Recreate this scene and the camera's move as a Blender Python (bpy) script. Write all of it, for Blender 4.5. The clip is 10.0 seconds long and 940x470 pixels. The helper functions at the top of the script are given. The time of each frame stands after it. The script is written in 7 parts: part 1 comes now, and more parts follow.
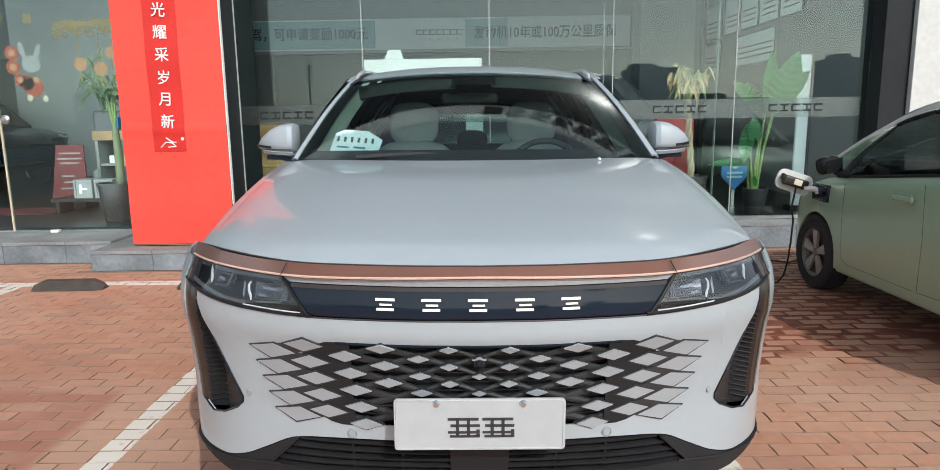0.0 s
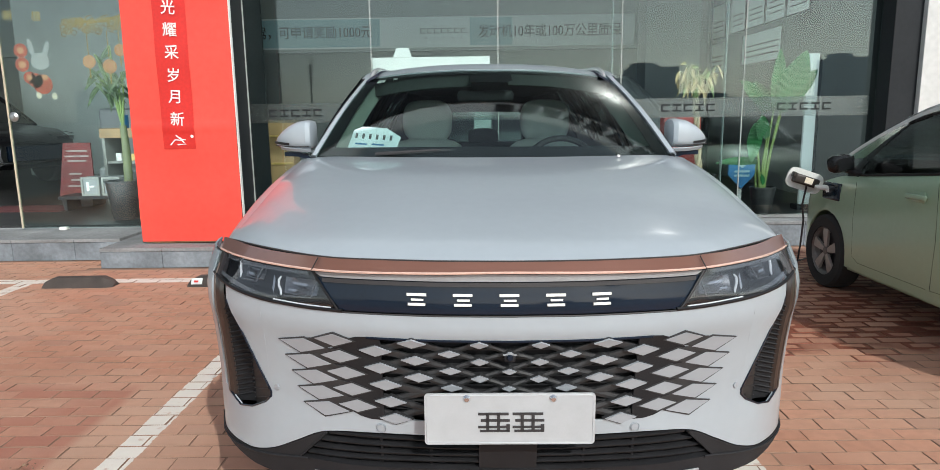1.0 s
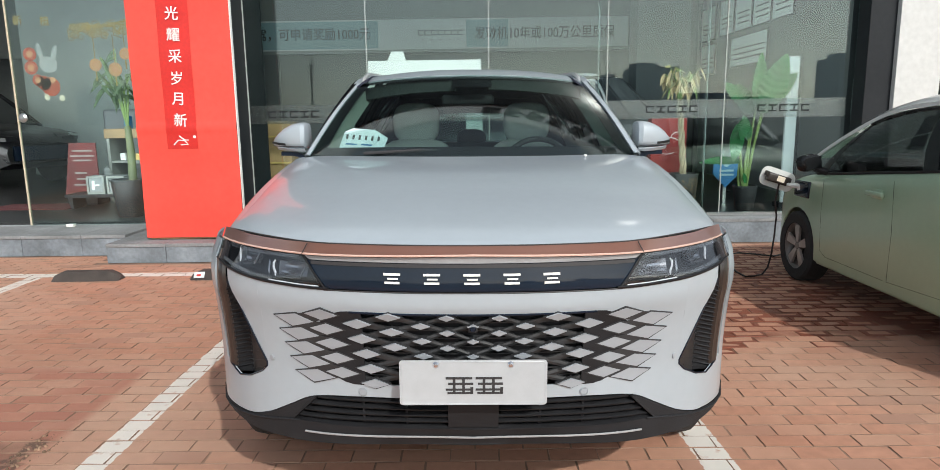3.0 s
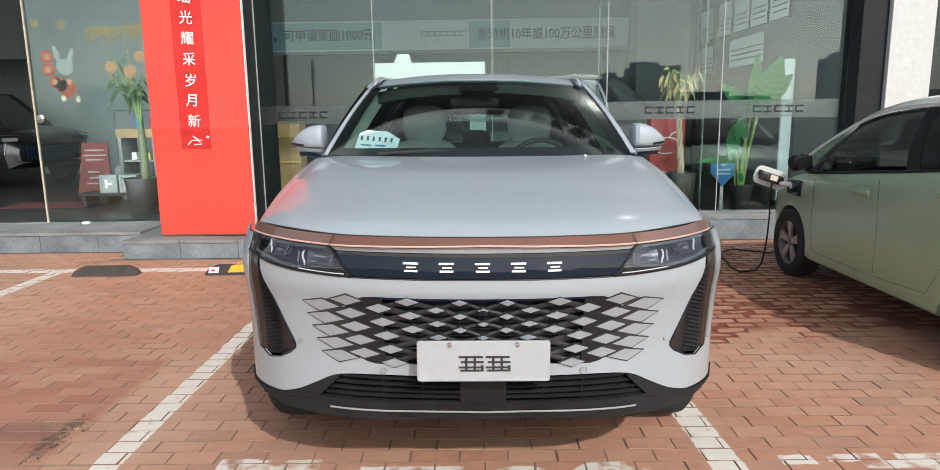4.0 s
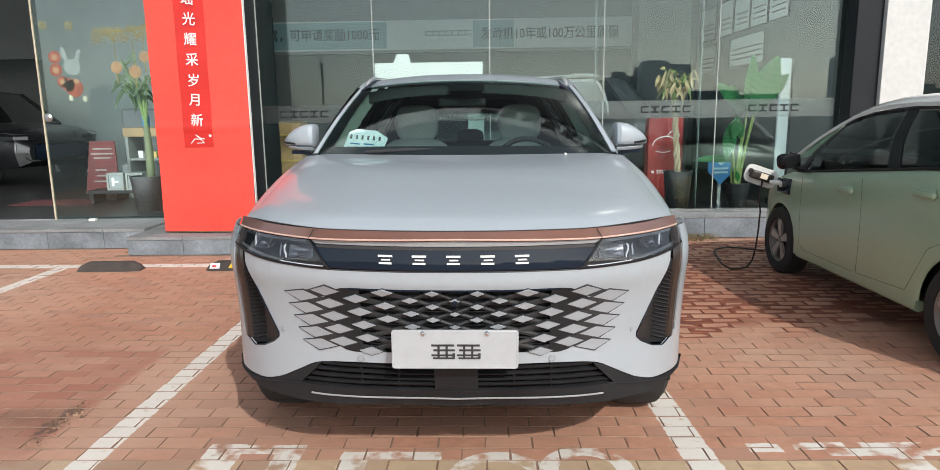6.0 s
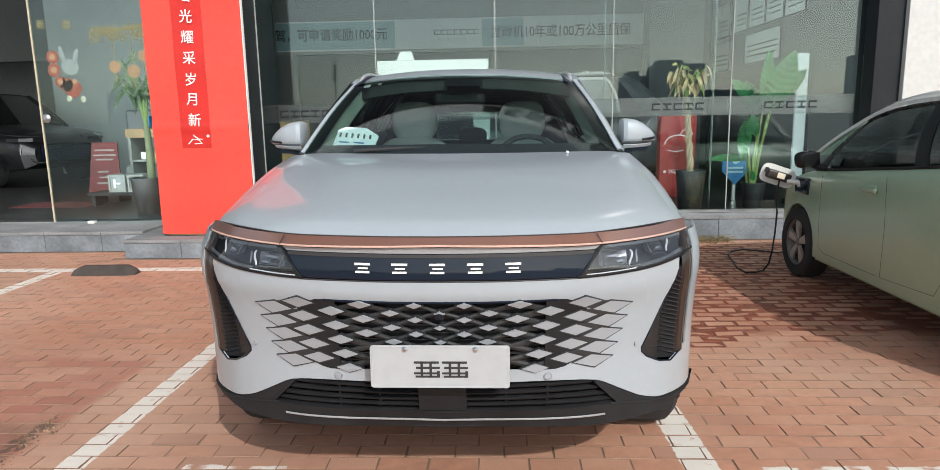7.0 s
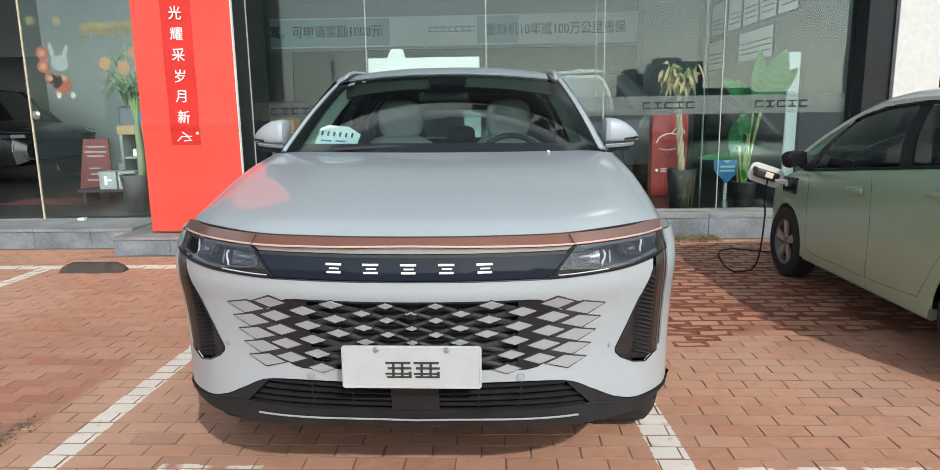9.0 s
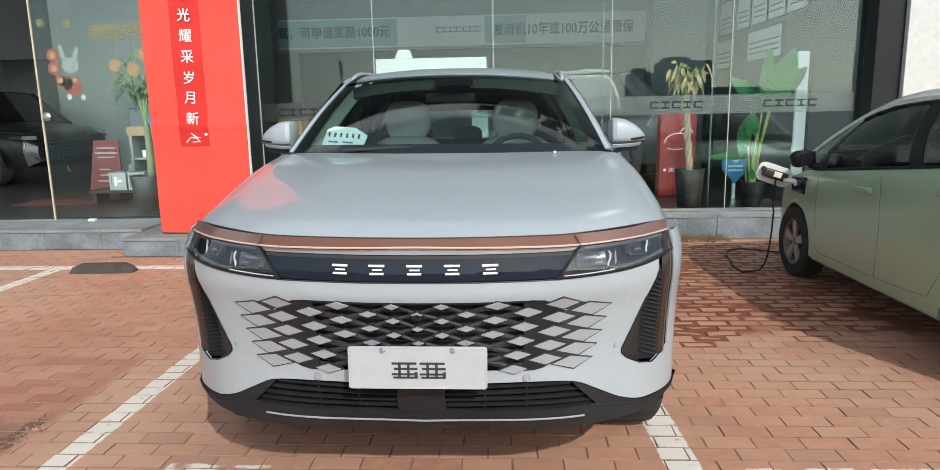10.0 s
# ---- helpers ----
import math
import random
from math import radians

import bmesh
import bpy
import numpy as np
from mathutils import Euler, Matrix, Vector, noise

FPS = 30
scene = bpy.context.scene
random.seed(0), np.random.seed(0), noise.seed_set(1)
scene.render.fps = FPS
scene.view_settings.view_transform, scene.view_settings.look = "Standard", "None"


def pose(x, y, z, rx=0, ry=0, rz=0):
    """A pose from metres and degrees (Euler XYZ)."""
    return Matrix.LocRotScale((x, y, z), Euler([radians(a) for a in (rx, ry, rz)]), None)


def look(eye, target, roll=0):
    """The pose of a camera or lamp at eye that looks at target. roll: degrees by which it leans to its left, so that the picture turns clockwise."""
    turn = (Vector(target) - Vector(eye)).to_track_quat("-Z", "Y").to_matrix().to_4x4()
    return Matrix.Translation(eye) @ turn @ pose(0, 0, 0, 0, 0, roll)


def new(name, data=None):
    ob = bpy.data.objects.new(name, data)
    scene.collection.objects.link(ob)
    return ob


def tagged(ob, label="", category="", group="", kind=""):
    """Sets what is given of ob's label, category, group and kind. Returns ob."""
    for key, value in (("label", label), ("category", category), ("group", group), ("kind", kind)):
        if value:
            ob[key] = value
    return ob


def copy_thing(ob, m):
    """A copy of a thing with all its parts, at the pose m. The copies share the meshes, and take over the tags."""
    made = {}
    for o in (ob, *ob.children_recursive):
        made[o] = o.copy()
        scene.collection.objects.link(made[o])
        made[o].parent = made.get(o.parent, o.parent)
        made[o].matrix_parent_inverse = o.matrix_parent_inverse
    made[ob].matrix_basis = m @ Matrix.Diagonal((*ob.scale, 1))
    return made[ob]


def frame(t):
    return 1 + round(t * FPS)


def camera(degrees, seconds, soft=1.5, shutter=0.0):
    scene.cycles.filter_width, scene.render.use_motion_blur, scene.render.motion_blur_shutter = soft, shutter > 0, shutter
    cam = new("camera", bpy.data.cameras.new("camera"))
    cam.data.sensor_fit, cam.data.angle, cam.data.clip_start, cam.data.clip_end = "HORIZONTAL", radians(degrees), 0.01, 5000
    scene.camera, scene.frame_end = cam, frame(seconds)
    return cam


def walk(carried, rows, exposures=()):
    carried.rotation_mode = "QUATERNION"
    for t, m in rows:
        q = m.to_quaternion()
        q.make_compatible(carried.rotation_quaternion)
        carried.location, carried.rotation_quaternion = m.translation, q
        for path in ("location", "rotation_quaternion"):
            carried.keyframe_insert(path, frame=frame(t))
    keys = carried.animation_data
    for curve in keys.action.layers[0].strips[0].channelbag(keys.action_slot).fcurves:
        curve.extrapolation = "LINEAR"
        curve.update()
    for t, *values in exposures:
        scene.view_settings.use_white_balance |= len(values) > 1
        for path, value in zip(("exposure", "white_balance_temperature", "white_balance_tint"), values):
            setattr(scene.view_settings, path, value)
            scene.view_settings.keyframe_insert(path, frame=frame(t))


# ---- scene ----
cam = camera(69.6, 10.0, soft=0.7)
PATH = [
    (0, (-0.001, -1.633, 1.361), (-0.021, 0.337, 1.016), -0.9),
    (0.5, (-0.039, -1.635, 1.357), (-0.059, 0.335, 1.013), -0.8),
    (1, (-0.078, -1.641, 1.354), (-0.1, 0.329, 1.006), -0.8),
    (1.5, (-0.085, -1.647, 1.358), (-0.108, 0.322, 1.008), -0.8),
    (2, (-0.071, -1.661, 1.359), (-0.096, 0.308, 1.01), -0.8),
    (2.5, (0.0, -1.771, 1.368), (-0.024, 0.198, 1.018), -0.8),
    (2.7, (0.027, -1.828, 1.364), (0.003, 0.141, 1.016), -0.8),
    (3.8, (-0.014, -2.100, 1.381), (-0.039, -0.131, 1.031), -0.8),
    (4, (-0.01, -2.132, 1.385), (-0.037, -0.163, 1.034), -0.8),
    (4.5, (0.034, -2.203, 1.396), (0.006, -0.235, 1.043), -0.8),
    (5, (0.077, -2.231, 1.395), (0.048, -0.262, 1.042), -0.7),
    (5.5, (0.085, -2.24, 1.391), (0.056, -0.272, 1.038), -0.7),
    (5.7, (0.097, -2.258, 1.390), (0.065, -0.290, 1.036), -0.7),
    (6.8, (0.183, -2.069, 1.367), (0.062, -0.104, 1.015), -1.2),
    (7, (0.198, -2.021, 1.362), (0.105, -0.054, 1.011), -1.1),
    (7.5, (0.226, -2.01, 1.373), (0.159, -0.043, 1.02), -0.9),
    (8, (0.267, -2.01, 1.361), (0.204, -0.042, 1.008), -0.8),
    (8.5, (0.282, -2.007, 1.367), (0.217, -0.04, 1.011), -0.8),
    (9, (0.279, -2.01, 1.369), (0.192, -0.045, 1.01), -0.9),
    (9.5, (0.283, -2.004, 1.372), (0.179, -0.039, 1.012), -1.0),
    (10, (0.287, -2.014, 1.373), (0.176, -0.049, 1.014), -1.1),
]
EXPOSURES = [(0, -0.19, 6370, 6), (2.0, -0.19, 6370, 6), (2.7, -0.17, 6400, 6), (3.8, -0.14, 6480, 7), (5.7, -0.14, 6500, 8), (7.5, -0.14, 6480, 7), (10, -0.13, 6420, 5)]
walk(cam, [(t, look(eye, target, roll)) for t, eye, target, roll in PATH], EXPOSURES)

# ---- world, sun, exposure ----
SUN_DIR = Vector((0.58, -1.25, 1.00)).normalized()
world = bpy.data.worlds.new("world")
scene.world = world
world.use_nodes = True
wn = world.node_tree
sky = wn.nodes.new("ShaderNodeTexSky")
sky.sky_type = "NISHITA"
sky.sun_disc = False
sky.sun_elevation = math.asin(SUN_DIR.z)
sky.sun_rotation = math.atan2(SUN_DIR.x, SUN_DIR.y)
sky.air_density, sky.dust_density, sky.ozone_density = 1.0, 1.6, 1.0
haze = wn.nodes.new("ShaderNodeHueSaturation")  # milky winter haze
haze.inputs["Saturation"].default_value = 0.42
wn.links.new(sky.outputs[0], haze.inputs["Color"])
wn.links.new(haze.outputs[0], wn.nodes["Background"].inputs[0])
wn.nodes["Background"].inputs[1].default_value = 0.20
sun_data = bpy.data.lights.new("sun", "SUN")
sun_data.energy, sun_data.angle, sun_data.color = 3.15, radians(0.6), (1.0, 0.965, 0.92)
sun = new("sun", sun_data)
sun.matrix_world = look(SUN_DIR * 40, (0, 0, 0))


def daylight(name, x, y, z, w, h, rx, ry, rz, watts):
    """Sky light entering through a glazed opening."""
    d = bpy.data.lights.new(name, "AREA")
    d.shape, d.size, d.size_y, d.energy, d.color = "RECTANGLE", w, h, watts, (0.93, 0.97, 1.0)
    new(name, d).matrix_world = pose(x, y, z, rx, ry, rz)


daylight("window_light", 0.9, 5.475, 2.0, 5.8, 3.0, 90, 0, 0, 95)
daylight("doorway_light", -5.0, 5.475, 1.8, 3.4, 2.9, 90, 0, 0, 135)


# ---- materials ----
def mat(name, col, rough=0.6, metal=0.0, var=0.12, scale=6.0, bump=0.0, bscale=80.0, coat=0.0, spec=0.5, per=0.0, island=0.0, fine=0.06, rvar=0.1):
    """A surface with colour varied at two scales, uneven gloss and fine relief."""
    m = bpy.data.materials.new(name)
    m.use_nodes = True
    nt = m.node_tree
    N, L = nt.nodes, nt.links
    b = N["Principled BSDF"]
    geo = N.new("ShaderNodeNewGeometry")
    n1 = N.new("ShaderNodeTexNoise")
    n1.inputs["Scale"].default_value, n1.inputs["Detail"].default_value = scale, 5
    n2 = N.new("ShaderNodeTexNoise")
    n2.inputs["Scale"].default_value, n2.inputs["Detail"].default_value = scale * 14, 3
    for n in (n1, n2):
        L.new(geo.outputs["Position"], n.inputs["Vector"])
    a = N.new("ShaderNodeMapRange")
    a.inputs["From Min"].default_value, a.inputs["From Max"].default_value = 0.3, 0.7
    a.inputs["To Min"].default_value, a.inputs["To Max"].default_value = 1 - var, 1 + var
    L.new(n1.outputs[0], a.inputs["Value"])
    c = N.new("ShaderNodeMapRange")
    c.inputs["From Min"].default_value, c.inputs["From Max"].default_value = 0.3, 0.7
    c.inputs["To Min"].default_value, c.inputs["To Max"].default_value = 1 - fine, 1 + fine
    L.new(n2.outputs[0], c.inputs["Value"])
    mu = N.new("ShaderNodeMath")
    mu.operation = "MULTIPLY"
    L.new(a.outputs[0], mu.inputs[0])
    L.new(c.outputs[0], mu.inputs[1])
    last = mu.outputs[0]
    for amount, kind in ((per, "obj"), (island, "isl")):
        if amount:
            src = N.new("ShaderNodeObjectInfo").outputs["Random"] if kind == "obj" else geo.outputs["Random Per Island"]
            r = N.new("ShaderNodeMapRange")
            r.inputs["To Min"].default_value, r.inputs["To Max"].default_value = 1 - amount, 1 + amount
            L.new(src, r.inputs["Value"])
            q = N.new("ShaderNodeMath")
            q.operation = "MULTIPLY"
            L.new(last, q.inputs[0])
            L.new(r.outputs[0], q.inputs[1])
            last = q.outputs[0]
    vm = N.new("ShaderNodeVectorMath")
    vm.operation = "SCALE"
    vm.inputs[0].default_value = col
    L.new(last, vm.inputs["Scale"])
    L.new(vm.outputs[0], b.inputs["Base Color"])
    rr = N.new("ShaderNodeMapRange")
    rr.inputs["From Min"].default_value, rr.inputs["From Max"].default_value = 0.3, 0.7
    rr.inputs["To Min"].default_value, rr.inputs["To Max"].default_value = max(0.02, rough * (1 - rvar)), min(1, rough * (1 + rvar))
    L.new(n1.outputs[0], rr.inputs["Value"])
    L.new(rr.outputs[0], b.inputs["Roughness"])
    b.inputs["Metallic"].default_value = metal
    b.inputs["Coat Weight"].default_value = coat
    b.inputs["Coat Roughness"].default_value = 0.03
    b.inputs["Specular IOR Level"].default_value = spec
    if bump:
        n3 = N.new("ShaderNodeTexNoise")
        n3.inputs["Scale"].default_value, n3.inputs["Detail"].default_value = bscale, 4
        L.new(geo.outputs["Position"], n3.inputs["Vector"])
        bp = N.new("ShaderNodeBump")
        bp.inputs["Strength"].default_value, bp.inputs["Distance"].default_value = bump, 0.01
        L.new(n3.outputs[0], bp.inputs["Height"])
        L.new(bp.outputs[0], b.inputs["Normal"])
    m.diffuse_color = (*col, 1)
    return m


def glass(name, tint, gloss=1.0, ior=1.5, rough=0.0, sheen=(1, 1, 1)):
    """A clear pane: see-through with its tint, and mirror gloss by Fresnel."""
    m = bpy.data.materials.new(name)
    m.use_nodes = True
    nt = m.node_tree
    N, L = nt.nodes, nt.links
    N.remove(N["Principled BSDF"])
    tr = N.new("ShaderNodeBsdfTransparent")
    tr.inputs[0].default_value = (*tint, 1)
    gl = N.new("ShaderNodeBsdfGlossy")
    gl.inputs["Roughness"].default_value = rough
    gl.inputs["Color"].default_value = (*sheen, 1)
    lw = N.new("ShaderNodeLayerWeight")
    lw.inputs[0].default_value = 0.5
    pw = N.new("ShaderNodeMath")
    pw.operation = "POWER"
    pw.inputs[1].default_value = 5.0
    L.new(lw.outputs["Facing"], pw.inputs[0])
    fr = N.new("ShaderNodeMapRange")
    fr.inputs["To Min"].default_value, fr.inputs["To Max"].default_value = ((ior - 1) / (ior + 1)) ** 2, 1.0
    L.new(pw.outputs[0], fr.inputs["Value"])
    mu = N.new("ShaderNodeMath")
    mu.operation, mu.use_clamp = "MULTIPLY", True
    mu.inputs[1].default_value = gloss
    mx = N.new("ShaderNodeMixShader")
    L.new(fr.outputs[0], mu.inputs[0])
    L.new(mu.outputs[0], mx.inputs[0])
    L.new(tr.outputs[0], mx.inputs[1])
    L.new(gl.outputs[0], mx.inputs[2])
    L.new(mx.outputs[0], N["Material Output"].inputs[0])
    return m


def brick_mat(name, base, alt, kind="obj", damp=True):
    """Red clay pavers: kiln tones piece by piece, road paint worn off in places, a wet stretch, grey dust."""
    m = mat(name, base, 0.85, var=0.10, scale=1.3, bump=0.35, bscale=160, fine=0.10)
    nt = m.node_tree
    N, L = nt.nodes, nt.links
    b = N["Principled BSDF"]
    geo = [n for n in N if n.type == "NEW_GEOMETRY"][0]
    src = N.new("ShaderNodeObjectInfo").outputs["Random"] if kind == "obj" else geo.outputs["Random Per Island"]
    sep = N.new("ShaderNodeSeparateXYZ")
    L.new(geo.outputs["Position"], sep.inputs[0])
    X, Y = sep.outputs[0], sep.outputs[1]

    def M(op, p, q=None, clamp=False):
        n = N.new("ShaderNodeMath")
        n.operation, n.use_clamp = op, clamp
        for i, v in enumerate((p, q)):
            if v is None:
                continue
            if isinstance(v, (int, float)):
                n.inputs[i].default_value = v
            else:
                L.new(v, n.inputs[i])
        return n.outputs[0]

    def noise_at(s, det=4):
        n = N.new("ShaderNodeTexNoise")
        n.inputs["Scale"].default_value, n.inputs["Detail"].default_value = s, det
        L.new(geo.outputs["Position"], n.inputs["Vector"])
        return n.outputs[0]

    def span(v, lo, hi, soft=0.004):
        p = M("MULTIPLY", M("SUBTRACT", v, lo), 1 / soft, True)
        q = M("MULTIPLY", M("SUBTRACT", hi, v), 1 / soft, True)
        return M("MULTIPLY", p, q)

    def mix(f, c1, c2):
        n = N.new("ShaderNodeMix")
        n.data_type = "RGBA"
        L.new(f, n.inputs[0])
        for i, v in ((6, c1), (7, c2)):
            if isinstance(v, tuple):
                n.inputs[i].default_value = (*v, 1)
            else:
                L.new(v, n.inputs[i])
        return n.outputs[2]

    ragged = M("MULTIPLY", M("SUBTRACT", noise_at(26), 0.5), 0.02)
    xr, yr = M("ADD", X, ragged), M("ADD", Y, ragged)
    old = [l.from_socket for l in L if l.to_socket == b.inputs["Base Color"]][0]
    tone = mix(M("MULTIPLY", M("SUBTRACT", src, 0.25), 1.2, True), old, alt)
    # dark grime bands beside the empty bay
    sand = M("MULTIPLY", M("SUBTRACT", noise_at(0.55, 6), 0.46), 4, True)
    rust = M("MULTIPLY", M("SUBTRACT", noise_at(0.9, 7), 0.50), 5, True)
    tone = mix(M("MULTIPLY", rust, 0.58), tone, (0.36, 0.155, 0.095))
    tone = mix(M("MULTIPLY", sand, 0.58), tone, (0.50, 0.36, 0.27))
    odd = M("MULTIPLY", M("SUBTRACT", src, 0.86), 9, True)
    tone = mix(M("MULTIPLY", odd, 0.35), tone, (0.24, 0.11, 0.085))
    grime = M("MULTIPLY", span(M("ADD", Y, M("MULTIPLY", noise_at(1.5, 5), 0.25)), 0.35, 1.83, 0.12), span(X, -6.0, -1.79, 0.06))
    grime = M("MULTIPLY", grime, M("MULTIPLY", M("ADD", M("MULTIPLY", src, 0.6), M("SUBTRACT", noise_at(2.4, 5), 0.35)), 1.7, True))
    tone = mix(M("MULTIPLY", grime, 0.70), tone, (0.34, 0.118, 0.078))
    # a muddy broken strip in the bay
    stain = M("MULTIPLY", span(M("ADD", X, M("MULTIPLY", noise_at(3.0, 4), 0.10)), -2.75, -1.77, 0.10), span(M("ADD", Y, M("MULTIPLY", noise_at(2.0, 4), 0.20)), 0.50, 0.93, 0.10))
    stain = M("MULTIPLY", stain, M("MULTIPLY", M("SUBTRACT", noise_at(5.0, 5), 0.30), 3.0, True))
    tone = mix(M("MULTIPLY", stain, 0.50), tone, (0.13, 0.078, 0.055))
    along = M("SUBTRACT", Y, 0.65)
    cross = M("ADD", X, 1.87)
    cross = M("ADD", cross, M("MULTIPLY", M("SUBTRACT", noise_at(11, 4), 0.5), 0.16))
    mud = M("MULTIPLY", span(cross, -0.07, 0.035, 0.02), span(along, -0.20, 0.20, 0.06))
    mud = M("MULTIPLY", mud, M("MULTIPLY", M("SUBTRACT", noise_at(28, 4), 0.38), 7, True))
    tone = mix(M("MULTIPLY", mud, 0.8), tone, (0.085, 0.055, 0.04))
    # painted bay lines and lettering
    lines = M("MAXIMUM", span(xr, -1.60, -1.478), span(M("ADD", xr, M("MULTIPLY", yr, 0.04)), 0.908, 1.052))
    lines = M("MULTIPLY", lines, span(yr, -3.0, 4.05))
    back = M("MULTIPLY", span(yr, 3.90, 4.05), span(xr, -9.0, 1.0))
    side = M("MULTIPLY", span(xr, -3.98, -3.85), span(yr, -3.0, 4.0))
    bays = M("MAXIMUM", M("MAXIMUM", lines, back), side)
    paint = M("MULTIPLY", bays, 0.0)
    for x0, x1, y0, y1 in ((-1.08, -0.92, 0.02, 0.44), (-1.02, -0.66, 0.35, 0.43), (-0.78, -0.66, 0.0, 0.39), (-0.50, -0.08, 0.30, 0.37), (-0.50, -0.38, -0.2, 0.33),
                           (1.19, 1.33, 0.36, 0.44), (1.38, 1.60, 0.38, 0.45), (1.50, 1.95, 0.33, 0.40), (1.66, 1.98, 0.38, 0.45), (1.72, 1.86, 0.0, 0.36), (2.0, 2.3, 0.30, 0.42)):
        paint = M("MAXIMUM", paint, M("MULTIPLY", span(xr, x0, x1), span(yr, y0, y1)))
    for cx, cy, ro, ri in ((0.15, 0.17, 0.20, 0.12), (0.50, 0.22, 0.19, 0.11)):
        d = M("SQRT", M("ADD", M("POWER", M("ABSOLUTE", M("SUBTRACT", xr, cx)), 2), M("POWER", M("ABSOLUTE", M("SUBTRACT", yr, cy)), 2)))
        paint = M("MAXIMUM", paint, span(d, ri, ro))
    paint = M("MAXIMUM", M("MULTIPLY", paint, M("MULTIPLY", M("SUBTRACT", noise_at(9, 6), 0.40), 8, True)), M("MULTIPLY", bays, M("MULTIPLY", M("SUBTRACT", noise_at(14, 6), 0.27), 9, True)))
    tone = mix(M("MULTIPLY", paint, 0.93), tone, (0.74, 0.70, 0.64))
    # wet stretch beside the green car: whole pavers dry out first
    wet = M("MULTIPLY", span(M("ADD", Y, M("MULTIPLY", noise_at(2.2), 0.5)), 2.27, 4.9, 0.10), span(X, 0.7, 3.6, 0.4))
    dry = M("MULTIPLY", M("SUBTRACT", M("ADD", M("MULTIPLY", src, 0.75), M("MULTIPLY", noise_at(1.8, 3), 0.7)), 0.66), 10, True)
    wet = M("MULTIPLY", wet, M("SUBTRACT", 1.0, M("MULTIPLY", dry, 0.85)))
    wet = M("MULTIPLY", wet, 1.0 if damp else 0.12)
    tone = mix(wet, tone, (0.20, 0.056, 0.030))
    L.new(tone, b.inputs["Base Color"])
    oldr = [l.from_socket for l in L if l.to_socket == b.inputs["Roughness"]][0]
    L.new(M("SUBTRACT", oldr, M("MULTIPLY", wet, 0.30)), b.inputs["Roughness"])
    return m


BRICK = brick_mat("clay_paver", (0.475, 0.236, 0.154), (0.52, 0.296, 0.203))
BRICKS = brick_mat("clay_paver_far", (0.475, 0.236, 0.154), (0.52, 0.296, 0.203), "isl")
BRICKDRY = brick_mat("clay_paver_drying", (0.475, 0.236, 0.154), (0.52, 0.296, 0.203), "isl", False)
WETEDGE = mat("wet_clay", (0.20, 0.055, 0.028), 0.60, var=0.2, scale=5, bump=0.2, bscale=160)
TAN = brick_mat("tan_paver", (0.52, 0.38, 0.24), (0.46, 0.33, 0.22))
JOINT = mat("joint_sand", (0.27, 0.165, 0.115), 0.95, var=0.25, scale=3, bump=0.5)
PAINT = mat("silver_grey_paint", (0.392, 0.437, 0.476), 0.38, metal=0.10, var=0.015, scale=2, coat=0.68, fine=0.015, spec=0.3)
PAINT.node_tree.nodes["Principled BSDF"].inputs["Coat Roughness"].default_value = 0.04
GREEN = mat("pale_green_paint", (0.36, 0.485, 0.33), 0.35, metal=0.1, var=0.03, scale=2, coat=1.0, fine=0.02)
GREEN.node_tree.nodes["Principled BSDF"].inputs["Coat Roughness"].default_value = 0.12  # lightly dusty
WHITE_PAINT = mat("white_car_paint", (0.72, 0.74, 0.72), 0.3, var=0.02, scale=2, coat=1.0)
SILVER = mat("silver_car_paint", (0.66, 0.67, 0.68), 0.3, metal=0.2, var=0.02, coat=1.0)
BLACKCAR = mat("black_car_paint", (0.009, 0.009, 0.011), 0.30, var=0.1, coat=0.6, spec=0.4)
DIAMOND = mat("satin_silver_trim", (0.33, 0.355, 0.385), 0.38, metal=0.08, var=0.02, coat=0.5, fine=0.01)
COPPER = mat("copper_trim", (0.29, 0.160, 0.132), 0.30, metal=0.6, var=0.02, coat=0.7, fine=0.01)
# Paler copper tone standing in for the highlight along the strip's edge.
COPPERLINE = mat("copper_highlight_line", (0.80, 0.55, 0.46), 0.25, metal=0.3, var=0.02)
PILLARTRIM = mat("pale_pillar_trim", (0.20, 0.24, 0.21), 0.75, var=0.06, scale=10)
BOARDWHITE = mat("matt_white_board", (0.40, 0.405, 0.39), 0.85, var=0.04, scale=2)
STICKPALE = mat("muted_white_print", (0.46, 0.45, 0.46), 0.7, var=0.10, scale=14)
CARBLACK = mat("satin_black_trim", (0.010, 0.011, 0.012), 0.28, var=0.1, spec=0.4)
GREENGAP = mat("dark_green_gap", (0.06, 0.075, 0.055), 0.7, var=0.1)
BRIGHTSTRIP = mat("pale_satin_strip", (0.36, 0.36, 0.37), 0.3, metal=0.25, var=0.05)
SILLBRIGHT = mat("pale_chin_strip", (0.34, 0.34, 0.35), 0.3, metal=0.2, var=0.04)
BLADEEDGE = mat("satin_bronze_edge", (0.13, 0.10, 0.085), 0.35, metal=0.2, var=0.05)
CHROME = mat("chrome", (0.75, 0.75, 0.76), 0.12, metal=1.0, var=0.03)
SATIN = mat("satin_steel", (0.55, 0.56, 0.56), 0.35, metal=1.0, var=0.08)
GLOSSBLK = mat("gloss_black_panel", (0.008, 0.014, 0.026), 0.10, var=0.1, coat=0.25, spec=0.25)
BLK = mat("black_plastic", (0.016, 0.016, 0.018), 0.60, var=0.2, scale=12, bump=0.15, bscale=500, spec=0.3)
